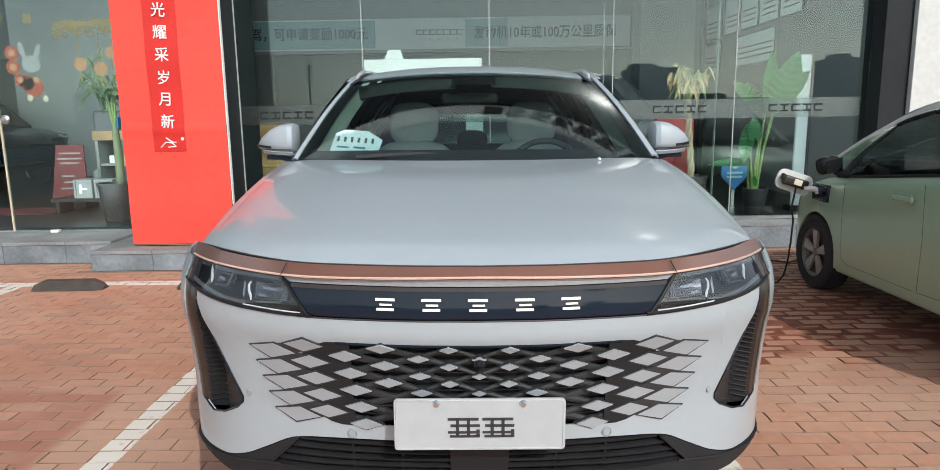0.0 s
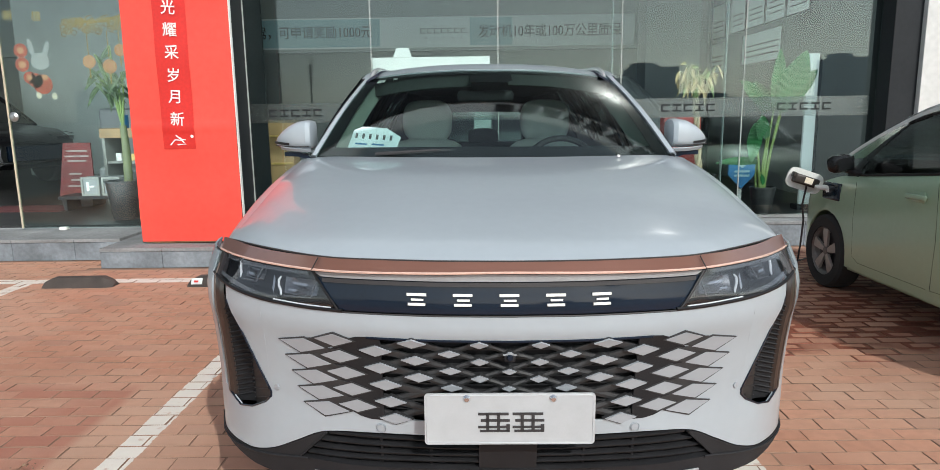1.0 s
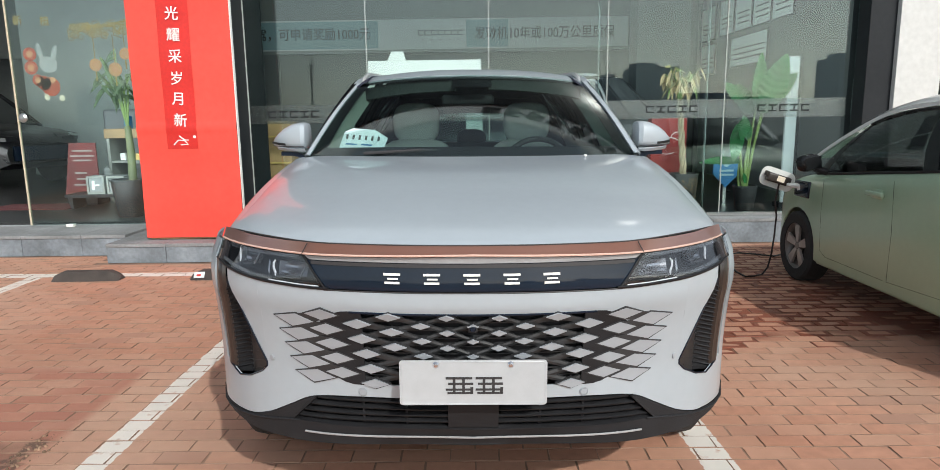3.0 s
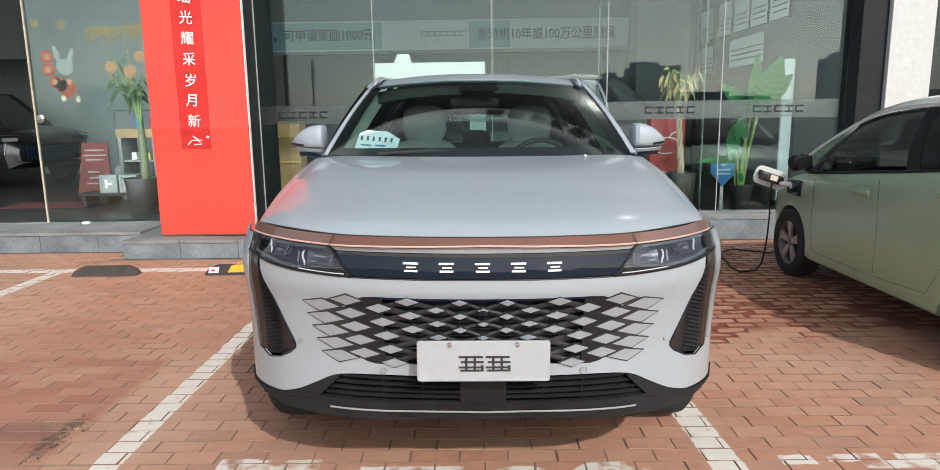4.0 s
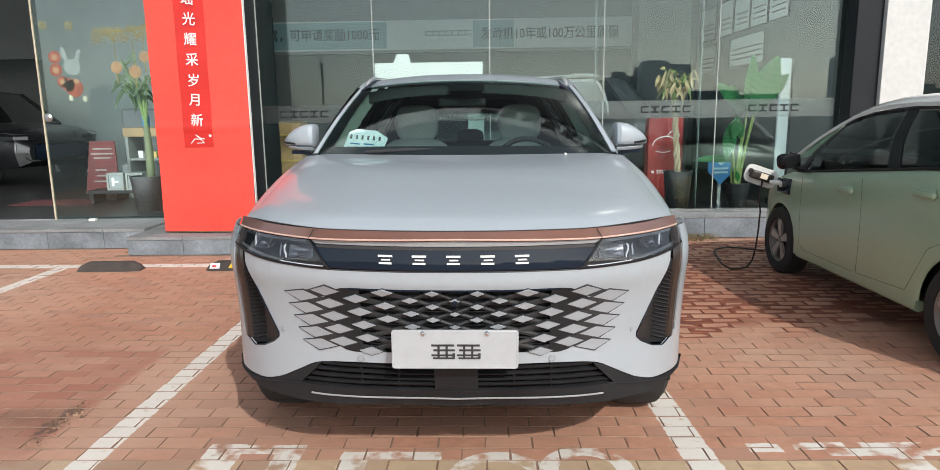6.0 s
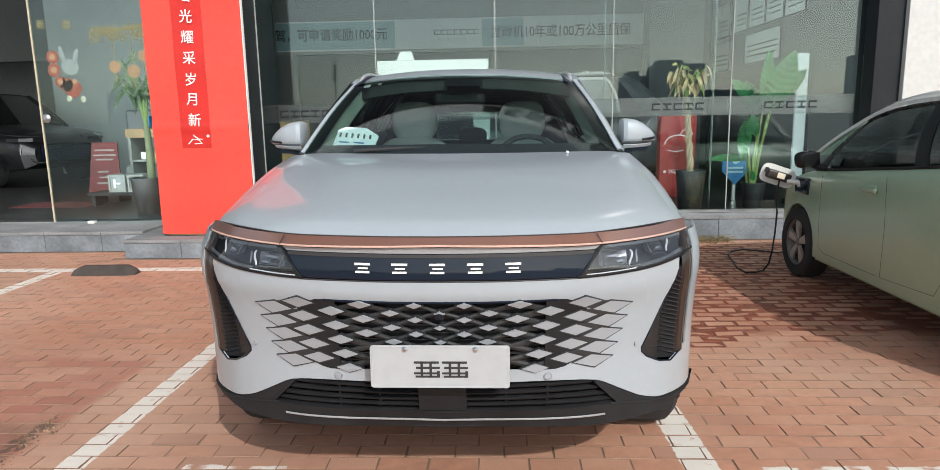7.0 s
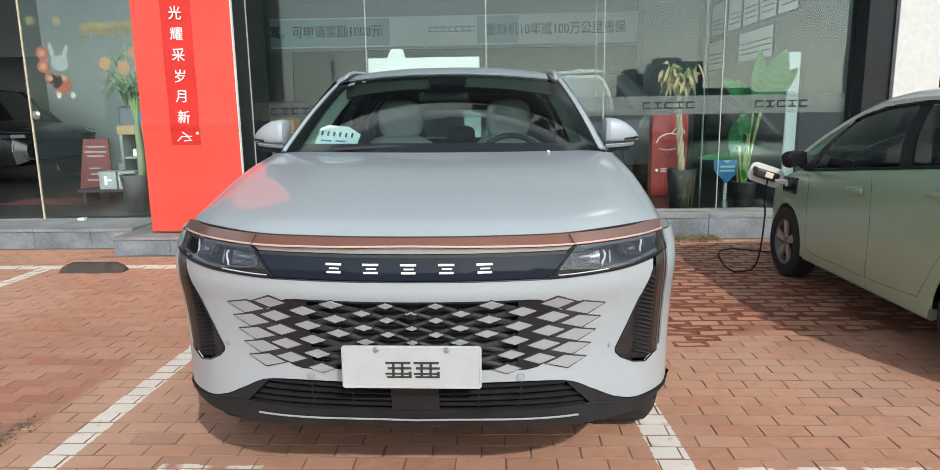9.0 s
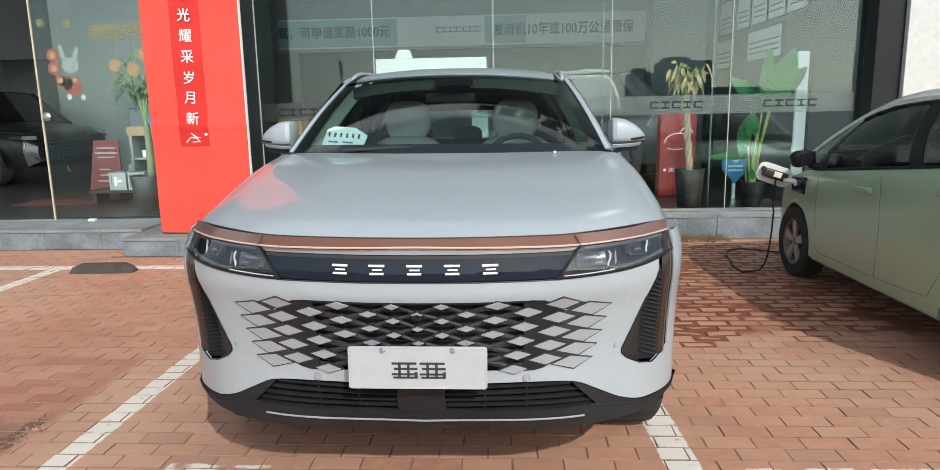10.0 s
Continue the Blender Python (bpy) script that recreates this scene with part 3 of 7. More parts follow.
def window(name, xs, z0, z1, label, joint=0.010, pane=PANE):
    """Frameless panes side by side, with pale silicone joints between."""
    w = structure(name, box(xs[0], xs[-1], GLASS_Y - 0.02, GLASS_Y + 0.03, z1, z1 + 0.04), SATIN, label, "window")
    for a, b in zip(xs, xs[1:]):
        part("pane", box(a + joint / 2, b - joint / 2, GLASS_Y - 0.005, GLASS_Y + 0.005, z0, z1), pane, w, "clear greenish glass pane", smooth=False)
    for a in xs[1:-1]:
        part("joint", box(a - joint / 2, a + joint / 2, GLASS_Y - 0.009, GLASS_Y + 0.007, z0, z1), PANE_EDGE, w, "pale glazing joint", smooth=False)
    part("sill_channel", box(xs[0], xs[-1], GLASS_Y - 0.03, GLASS_Y + 0.03, z0 - 0.03, z0 - 0.001), SATIN, w, "steel glazing channel", smooth=False)
    return w


win_main = window("window_1", [-2.415, -1.135, 0.152, 1.402, 2.646, 4.00], 0.29, 3.56, "frameless showroom glazing with a frosted band")
for a, b in ((-2.405, -1.14), (-1.13, 0.147), (0.157, 1.397), (1.407, 2.641), (2.651, 3.93)):
    part("frosted_band", box(a, b, GLASS_Y - 0.0085, GLASS_Y - 0.0055, 1.305, 1.50), FROST, win_main, "frosted film band at eye height", smooth=False)
for cx in (-1.95, -0.62, 0.72, 2.08, 3.26):
    for k in range(5):
        x0 = cx - 0.26 + k * 0.115
        for z0, z1 in ((1.424, 1.440), (1.366, 1.380)):
            part("mark_bar", box(x0, x0 + 0.085, GLASS_Y - 0.0105, GLASS_Y - 0.0088, z0, z1), CLAD, win_main, smooth=False)
        part("mark_bar", box(x0 + (0.0 if k % 2 == 0 else 0.035), x0 + (0.014 if k % 2 == 0 else 0.05), GLASS_Y - 0.0105, GLASS_Y - 0.0088, 1.3805, 1.4235), CLAD, win_main, smooth=False)
part("corner_joint", box(-2.4195, -2.4065, GLASS_Y - 0.014, GLASS_Y - 0.0095, 0.29, 3.56), PANE_EDGE, win_main, "pale glazing joint", smooth=False)
# inner glass fins behind the joints
for xf in (1.33, 2.50):
    part("fin", box(xf - 0.003, xf + 0.003, GLASS_Y + 0.10, GLASS_Y + 0.15, 0.29, 3.5), FIN, win_main, "glass stiffening fin edge", smooth=False)
window("window_2", [4.72, 6.2], 0.29, 3.56, "tinted glazing beyond the white pillar", pane=DARKPANE)

# sliding glass door, left open
door = structure("door_1", box(-4.92, -3.15, GLASS_Y - 0.05, GLASS_Y + 0.0, 3.30, 3.36), SATIN, "sliding glass shop door with new year stickers", "door")
part("pane", box(-4.905, -3.15, GLASS_Y - 0.006, GLASS_Y + 0.006, 0.235, 3.30), PANE, door, "clear greenish glass door pane", smooth=False)
part("edge_strip", box(-4.925, -4.906, GLASS_Y - 0.012, GLASS_Y + 0.012, 0.235, 3.30, 0.003), BEIGE, door, "beige door edge strip", smooth=False)
knob = lathe([(0.001, 0), (0.045, 0), (0.05, 0.008), (0.04, 0.02), (0.022, 0.026), (0.02, 0.035), (0.001, 0.036)], 28)
part("door_knob", turned(knob, pose(-4.855, GLASS_Y - 0.007, 1.405, 90, 0, 0)), SATIN, door, "round satin steel door lock")
part("floor_guide", box(-4.52, -4.44, GLASS_Y - 0.03, GLASS_Y + 0.03, 0.216, 0.245, 0.004), WHITE, door, "white floor guide", smooth=False)
fixed = structure("window_3", box(-9.0, -6.6, GLASS_Y - 0.02, GLASS_Y + 0.03, 3.30, 3.36), SATIN, "fixed shop glazing beside the open doorway", "window")
part("pane", box(-9.0, -6.6, GLASS_Y - 0.005, GLASS_Y + 0.005, 0.235, 3.30), PANE, fixed, "clear glass pane", smooth=False)

# new year stickers on the door glass
SY0, SY1 = GLASS_Y + 0.0140, GLASS_Y + 0.0160


def disc_poly(cx, cz, r, n=20, ax=1.0, turn=0.0):
    out = []
    for k in range(n):
        a = 2 * math.pi * k / n
        x, z = r * ax * math.cos(a), r * math.sin(a)
        out.append((cx + x * math.cos(turn) - z * math.sin(turn), cz + x * math.sin(turn) + z * math.cos(turn)))
    return out


sticker = thing("window_sticker", "red and white new year sticker of plain round shapes", "sticker")
for cx, cz, r, mt in ((-4.72, 2.07, 0.072, PEACHRED), (-4.72, 1.93, 0.072, PEACHRED), (-4.66, 1.80, 0.062, PEACHRED), (-4.53, 1.73, 0.10, PEACHRED), (-4.60, 1.77, 0.075, PEACHRED)):
    part("red_disc", prism(disc_poly(cx, cz, r), SY0, SY1), mt, sticker, smooth=False)
for cx, cz, r in ((-4.72, 2.07, 0.034), (-4.72, 1.93, 0.036), (-4.66, 1.80, 0.03), (-4.50, 1.80, 0.03)):
    part("pale_disc", prism(disc_poly(cx, cz, r), SY0 - 0.002, SY0 - 0.0002), PEACH, sticker, smooth=False)
part("white_patch", prism(disc_poly(-4.53, 1.96, 0.085, ax=1.15, turn=-0.2), SY0 - 0.004, SY0 - 0.0022), STICKPALE, sticker, smooth=False)
for cx, cz, t in ((-4.61, 2.10, 0.22), (-4.455, 2.075, -0.35)):
    part("white_patch", prism(disc_poly(cx, cz, 0.085, ax=0.33, turn=t), SY0 - 0.006, SY0 - 0.0042), STICKPALE, sticker, smooth=False)
for cx, cz in ((-4.58, 1.62), (-4.42, 1.61)):
    part("white_patch", prism(disc_poly(cx, cz, 0.035, ax=0.8), SY0 - 0.006, SY0 - 0.0042), CREAM, sticker, smooth=False)

branch = thing("blossom_sticker", "gold blossom branch sticker with three hanging lanterns", "sticker")
rng = random.Random(5)
for k in range(58):
    u = rng.random()
    cx, cz = -4.26 + 0.62 * u, 2.27 + 0.12 * rng.random() - 0.05 * (1 - u)
    r = rng.uniform(0.022, 0.044)
    ring = bmesh.new()
    pts = [(cx + r * math.cos(a) * (1 + 0.15 * math.cos(5 * a)), SY0, cz + r * math.sin(a) * (1 + 0.15 * math.cos(5 * a))) for a in [2 * math.pi * j / 15 for j in range(16)]]
    part("blossom", tube(pts, 0.0035, 4, ring), GOLD, branch)
for k in range(5):
    x0, z0 = -3.62, 2.33 + 0.02 * k
    pts = [(x0 - 0.14 * j - 0.02 * k, SY0, z0 + 0.02 * math.sin(j * 1.7 + k) - 0.012 * j * (k - 1)) for j in range(5)]
    part("twig", tube(pts, 0.004, 4), GOLD, branch)
for cx, cz, r in ((-4.027, 1.95, 0.066), (-3.82, 1.90, 0.072), (-3.70, 2.06, 0.06)):
    part("lantern", prism(disc_poly(cx, cz, r, 24), SY0, SY1), PEACH, branch, "round peach lantern print", smooth=False)
    part("lantern_ring", tube([(cx + 0.7 * r * math.cos(a), SY0 - 0.001, cz + 0.7 * r * math.sin(a)) for a in [2 * math.pi * j / 20 for j in range(21)]], 0.003, 4), GOLD, branch)
    part("cord", box(cx - 0.004, cx + 0.004, SY0, SY1, cz + r + 0.001, 2.26), GOLD, branch, smooth=False)
    part("tassel", box(cx - 0.007, cx + 0.007, SY0, SY1, cz - r - 0.10, cz - r - 0.001), GOLD, branch, smooth=False)
for s, cx, cz in (("新", -4.81, 2.41), ("植", -4.52, 2.40)):
    tagged(link("glass_lettering", turned(text_mesh(s, 0.105, 0.001, 0.001), pose(cx, SY1, cz)), GOLD, smooth=False), "gold foil character stuck on the glass door", "lettering")

# ---- red banner ----
banner = thing("banner", "tall red new year banner with white characters, creased across", "banner")
BX0, BX1, BY = -3.262, -2.292, 4.655


def banner_y(x, z):
    crease = 0.012 * math.exp(-((z - 1.28) / 0.02) ** 2)
    return BY + 0.006 * math.sin(4 * x + 2.2 * z) * min(1, (3.6 - z)) - crease + 0.004 * math.sin(9 * z)


part("cloth", sheet([[(BX0 + (BX1 - BX0) * i / 24, banner_y(BX0 + (BX1 - BX0) * i / 24, 0.215 + 3.3 * j / 80), 0.215 + 3.3 * j / 80) for j in range(81)] for i in range(25)], 0.004), RED, banner, "bright red creased cloth")
part("print_strip", sheet([[(-2.972 + 0.298 * i / 6, banner_y(-2.972 + 0.298 * i / 6, 1.085 + 2.3 * j / 60) - 0.004, 1.085 + 2.3 * j / 60) for j in range(61)] for i in range(7)], 0.0015), DEEPRED, banner, "deeper red printed strip")
part("edge_batten", box(BX1, BX1 + 0.010, BY + 0.004, BY + 0.05, 0.20, 3.55, 0.003), WHITE, banner, "pale worn batten edge", smooth=False)
part("frame_back", box(BX0 + 0.03, BX1 - 0.02, BY + 0.022, BY + 0.05, 0.20, 3.55), OAK, banner, "timber backing frame", smooth=False)
for s, cz in (("瑶", 2.53), ("光", 2.336), ("耀", 2.143), ("采", 1.947), ("岁", 1.742), ("月", 1.553), ("新", 1.350)):
    part("character", turned(text_mesh(s, 0.132, 0.0012, 0.0012), pose(-2.822, BY - 0.0185, cz, 0, 3, 0)), WHITE, banner, "white printed character", smooth=False)
part("emblem", tube([(-2.905, BY - 0.014, 1.125), (-2.86, BY - 0.014, 1.17), (-2.80, BY - 0.014, 1.165), (-2.765, BY - 0.014, 1.13), (-2.84, BY - 0.014, 1.125)], 0.006, 6), WHITE, banner, "small white line emblem")
part("emblem", tube([(-2.80, BY - 0.014, 1.17), (-2.85, BY - 0.014, 1.21), (-2.79, BY - 0.014, 1.17), (-2.76, BY - 0.014, 1.17)], 0.005, 6), WHITE, banner)
part("emblem_dot", prism(disc_poly(-2.70, 1.20, 0.014, 12), BY - 0.020, BY - 0.012), WHITE, banner, smooth=False)

# ---- wheel stops ----
def wheel_stop(m, marked):
    t = thing("wheel_stop", "dusty dark rubber wheel stop with yellow stripes" if marked else "worn dusty dark rubber wheel stop", "wheel stop", "wheel stops along the bay ends", m)
    bm = bmesh.new()
    prof = [(-0.075, 0.0), (-0.07, 0.03), (-0.035, 0.098), (0.035, 0.098), (0.07, 0.03), (0.075, 0.0)]
    xs = [-0.29, -0.27, -0.20, 0.20, 0.27, 0.29]
    sc = [0.25, 0.6, 1.0, 1.0, 0.6, 0.25]
    P = [[(x, y * (0.7 + 0.3 * s), z * s * 0.82) for y, z in prof] for x, s in zip(xs, sc)]
    sheet(P, 0.0, bm)
    bm.faces.new([v for v in bm.verts if abs(v.co.x + 0.29) < 1e-5])
    bm.faces.new([v for v in bm.verts if abs(v.co.x - 0.29) < 1e-5])
    part("body", bm, STOPRUB, t)
    if marked:
        for x0, x1 in ((-0.08, 0.06), (0.16, 0.20)):
            part("stripe", sheet([[(x0 + a * 0.03 + (x1 - x0) * i, y - (0.003 if y < 0 else 0), z * 0.82 + 0.003) for a, (y, z) in enumerate(prof[1:5])] for i in (0, 1)], 0.002), YELLOW, t, "yellow reflective stripe", smooth=False)
        part("label_plate", sheet([[(-0.25 + 0.09 * i, -0.078 + 0.032 * j, 0.025 + 0.045 * j) for j in (0, 1)] for i in (0, 1)], 0.002), PALEBAND, t, "small white label", smooth=False)
        part("label_bar", sheet([[(-0.225 + 0.035 * i, -0.0735 + 0.010 * j, 0.040 + 0.014 * j) for j in (0, 1)] for i in (0, 1)], 0.001), DEEPRED, t, smooth=False)
    return t


wheel_stop(pose(-3.385, 3.80, 0.0, 0, 0, 2), False)
wheel_stop(pose(-2.18, 3.80, 0.0, 0, 0, 1), True)


# ---- the silver-grey SUV ----
suv = thing("suv", "silver-grey mid-size SUV with a diamond grille and copper nose strip, parked", "car", m=pose(0, 0, 0.6, 0, 0.5, 0.5) @ pose(0, 0, -0.6))
_px = [0, 0.15, 0.30, 0.445, 0.615, 0.72, 0.80, 0.855, 0.895, 0.925, 0.945, 0.955, 0.960]
_py = [0, 0.006, 0.025, 0.055, 0.112, 0.165, 0.232, 0.295, 0.360, 0.45, 0.58, 0.75, 1.00]
plan = smooth_curve(_px, _py)
nose = smooth_curve([0.30, 0.34, 0.40, 0.50, 0.56, 0.65, 0.76, 0.82, 0.87, 0.95, 1.01], [0.128, 0.112, 0.084, 0.056, 0.049, 0.035, 0.010, -0.012, -0.012, 0.0, 0.0])


def lean(ax, z):
    k = min(1, max(0, (ax - 0.42) / 0.42))
    return max(0, z - 0.89) * 1.05 * k * k * (3 - 2 * k)


def S(x, z, off=0.0):
    """A point of the nose at x and z, off metres out from its skin."""
    ax = min(abs(x), 0.96)
    k = min(1, max(0, (ax - 0.10) / 0.50))
    n = nose(z)
    if n > 0.049:
        n = 0.049 + (n - 0.049) * (1 - 0.92 * k * k * (3 - 2 * k))
    y = plan(ax) + n + lean(ax, z)
    d = (plan(min(ax + 0.004, 0.96)) - plan(max(ax - 0.004, 0))) / 0.008
    n = Vector((d * (1 if x >= 0 else -1), -1, 0)).normalized()
    return Vector((x, y, z)) + off * n


def skin(x0, x1, top, bot, off=0.0, thick=0.006, nx=24, nz=8):
    """A panel of the nose between two height curves."""
    x0, x1 = min(x0, x1), max(x0, x1)
    return sheet([[S(x, bot(abs(x)) + (top(abs(x)) - bot(abs(x))) * j / nz, off) for j in range(nz + 1)] for x in [x0 + (x1 - x0) * i / nx for i in range(nx + 1)]], thick, flip=False)


z_copper = smooth_curve([0, 0.45, 0.65, 0.79, 0.88], [0.963, 0.956, 0.955, 0.956, 0.962])
z_hood = smooth_curve([0, 0.45, 0.70, 0.82, 0.88], [1.000, 0.997, 0.993, 0.996, 0.990])
z_lamp = smooth_curve([0, 0.445, 0.62, 0.79, 0.88], [0.861, 0.860, 0.868, 0.892, 0.912])
z_skirt = smooth_curve([0, 0.30, 0.45, 0.51, 0.60, 0.68, 0.77, 0.884, 0.96], [0.503, 0.501, 0.496, 0.488, 0.445, 0.404, 0.380, 0.375, 0.392])
g_top = lambda a: 0.789
g_bot = lambda a: 0.544
v_top = smooth_curve([0.668, 0.70, 0.74, 0.79], [0.583, 0.650, 0.742, 0.845])
v_bot = smooth_curve([0.668, 0.69, 0.74, 0.79], [0.567, 0.545, 0.517, 0.502])
XG = 0.37

# bumper skin, with the grille mouth and the side vents left open
lip = lambda a: z_lamp(a) - 0.004
part("bumper_skin", skin(-XG, XG, lip, g_top, nx=40, nz=5), PAINT, suv, "upper bumper in silver-grey paint")
part("bumper_skin", skin(-XG, XG, g_bot, z_skirt, nx=40, nz=4), PAINT, suv, "lower bumper in silver-grey paint")
for s in (-1, 1):
    part("bumper_skin", skin(s * XG, s * 0.668, lip, z_skirt, nx=14, nz=16), PAINT, suv)
    part("bumper_skin", skin(s * 0.668, s * 0.79, lip, v_top, nx=8, nz=6), PAINT, suv)
    part("bumper_skin", skin(s * 0.668, s * 0.79, v_bot, z_skirt, nx=8, nz=6), PAINT, suv)
    # corner wrapping into the wheel arch
    cx = [0.862, 0.875, 0.888, 0.90, 0.912, 0.924, 0.933, 0.940]
    part("bumper_corner", sheet([[S(s * x, z_skirt(x) + (0.955 - z_skirt(x)) * j / 12) for j in range(13)] for x in cx], 0.006, flip=s < 0), PAINT, suv)
    part("bumper_foot", sheet([[S(s * x, z_skirt(x) + (top - z_skirt(x)) * j / 4) for j in range(5)] for x, top in ((0.79, 0.503), (0.815, 0.516), (0.84, 0.532), (0.862, 0.540))], 0.006, flip=s < 0), PAINT, suv)
    # smoked blade beside the vent
    part("vent_blade", sheet([[S(s * x, 0.520 + (0.958 - 0.520) * j / 14, o) for j in range(15)] for x, o in ((0.818, -0.012), (0.822, -0.002), (0.832, 0.003), (0.848, 0.0), (0.861, -0.008))], 0.004, flip=s < 0), BRONZE, suv, "smoked bronze vertical air blade")
    part("blade_edge", tube([S(s * 0.836, 0.530 + 0.40 * j / 12, 0.004) for j in range(13)], 0.0025, 6), BLADEEDGE, suv, "thin bronze blade edge")
    # the vent: a dark funnel with ribs
    v_lo, v_hi = (lambda x: v_bot(min(x, 0.79)) - 0.002), (lambda x: v_top(min(x, 0.79)) + 0.004)
    for name, mt, cols, lab in (("duct_face", VENTDARK, ((0.668, 0.0), (0.70, -0.010), (0.735, -0.022), (0.768, -0.034)), "dark ribbed inner face of the vent"), ("vent_duct", BLK, ((0.768, -0.034), (0.78, -0.044), (0.805, -0.034), (0.822, -0.008)), "black vent duct")):
        part(name, sheet([[S(s * x, v_lo(x) + (v_hi(x) - v_lo(x)) * j / 8, d) for j in range(9)] for x, d in cols], 0.004, flip=s < 0), mt, suv, lab)
    for k in range(19):
        z = 0.540 + k * 0.0160
        xa = max(0.766, 0.672 + (0.785 - 0.672) * max(0, (z - 0.585)) / 0.25 + 0.020)
        if xa > 0.806:
            continue
        pts = []
        for u in (0, 0.3, 0.6, 1):
            x = xa + (0.819 - xa) * u
            pts.append(S(s * x, z - 0.022 * u, lerp(x, [0.766, 0.78, 0.805, 0.822], [-0.031, -0.040, -0.030, -0.005])))
        part("vent_rib", tube(pts, 0.0028, 5), BLK, suv)
    for k in range(7):
        z = 0.560 + 0.030 * k
        xa = lerp(z, [0.555, 0.59, 0.655, 0.745, 0.845], [0.690, 0.672, 0.702, 0.742, 0.79])
        if xa < 0.755:
            part("vent_groove", tube([S(s * (xa + (0.768 - xa) * u), z - 0.035 * u, lerp(xa + (0.768 - xa) * u, [0.668, 0.70, 0.735, 0.768], [0.002, -0.008, -0.020, -0.031])) for u in (0.1, 0.4, 0.7, 1)], 0.0016, 4), INK, suv)
    part("vent_rim", tube([S(s * x, z, 0.001) for x, z in [(0.79, 0.845), (0.74, 0.743), (0.70, 0.651), (0.669, 0.583), (0.670, 0.567), (0.69, 0.546), (0.74, 0.518), (0.79, 0.503), (0.815, 0.516), (0.84, 0.532)]], 0.003, 6), GLOSSBLK, suv)
    part("parking_sensor", turned(lathe([(0.001, 0), (0.009, 0.0), (0.009, 0.003), (0.001, 0.004)], 16), Matrix.Translation(S(s * 0.648, 0.600, 0.0)) @ pose(0, 0, 0, 90, 0, s * 32)), DIAMOND, suv)
    part("parking_sensor", turned(lathe([(0.001, 0.002), (0.010, 0.002), (0.011, -0.001), (0.0125, -0.001), (0.0135, 0.002), (0.0145, -0.002)], 20), Matrix.Translation(S(s * 0.345, 0.516, 0.001)) @ pose(0, 0, 0, 90, 0, s * 10)), DIAMOND, suv, "round parking sensor")

# copper strip, bright strip, gloss panel
part("copper_strip", skin(-0.845, 0.845, lambda a: z_hood(a) - 0.001, lambda a: z_copper(a) + 0.004, 0.004, 0.008, 80, 5), COPPER, suv, "matt copper strip under the bonnet")
part("copper_edge", tube([S(0.84 * i / 30, z_copper(abs(0.84 * i / 30)) + 0.006, 0.0075) for i in range(-30, 31)], 0.0034, 6), COPPERLINE, suv, "copper lower edge with its highlight put in as pale colour")
for s in (-1, 1):
    part("strip_joint", tube([S(s * 0.512, 0.957, 0.0095), S(s * 0.490, 0.994, 0.0095)], 0.0016, 5), INK, suv)
part("bright_strip", skin(-0.507, 0.507, lambda a: z_copper(a) - 0.001, lambda a: 0.943 if a < 0.49 else 0.943 + (a - 0.49) * 0.5, -0.003, 0.008, 60, 3), BRIGHTSTRIP, suv, "brushed bright strip")
panel_bot = lambda a: z_lamp(a) + 0.001 if a < 0.436 else z_lamp(0.436) + 0.001 + (a - 0.436) / 0.066 * 0.078
part("gloss_panel", skin(-0.500, 0.500, lambda a: 0.941, panel_bot, -0.003, 0.008, 80, 5), GLOSSBLK, suv, "gloss black nose panel")
part("panel_shelf", skin(-0.485, 0.485, lambda a: 0.941, lambda a: 0.931, 0.001, 0.008, 40, 1), INK, suv)
part("panel_seam", tube([S(0.445 * i / 20, z_lamp(abs(0.445 * i / 20)) - 0.003, 0.001) for i in range(-20, 21)], 0.0022, 5), INK, suv)
# five plain white badge pieces
for k in range(5):
    cx = -0.2375 + k * 0.1165
    for z0, z1, xa, xb in ((0.9075, 0.9145, -0.023, 0.026), (0.8960, 0.9010, -0.012, 0.019), (0.8835, 0.8900, -0.020, 0.024)):
        part("badge_bar", sheet([[S(cx + xa + (xb - xa) * i / 3, z0 + (z1 - z0) * j, 0.003) for j in (0, 1)] for i in range(4)], 0.004), WHITE, suv, "white badge piece", smooth=False)

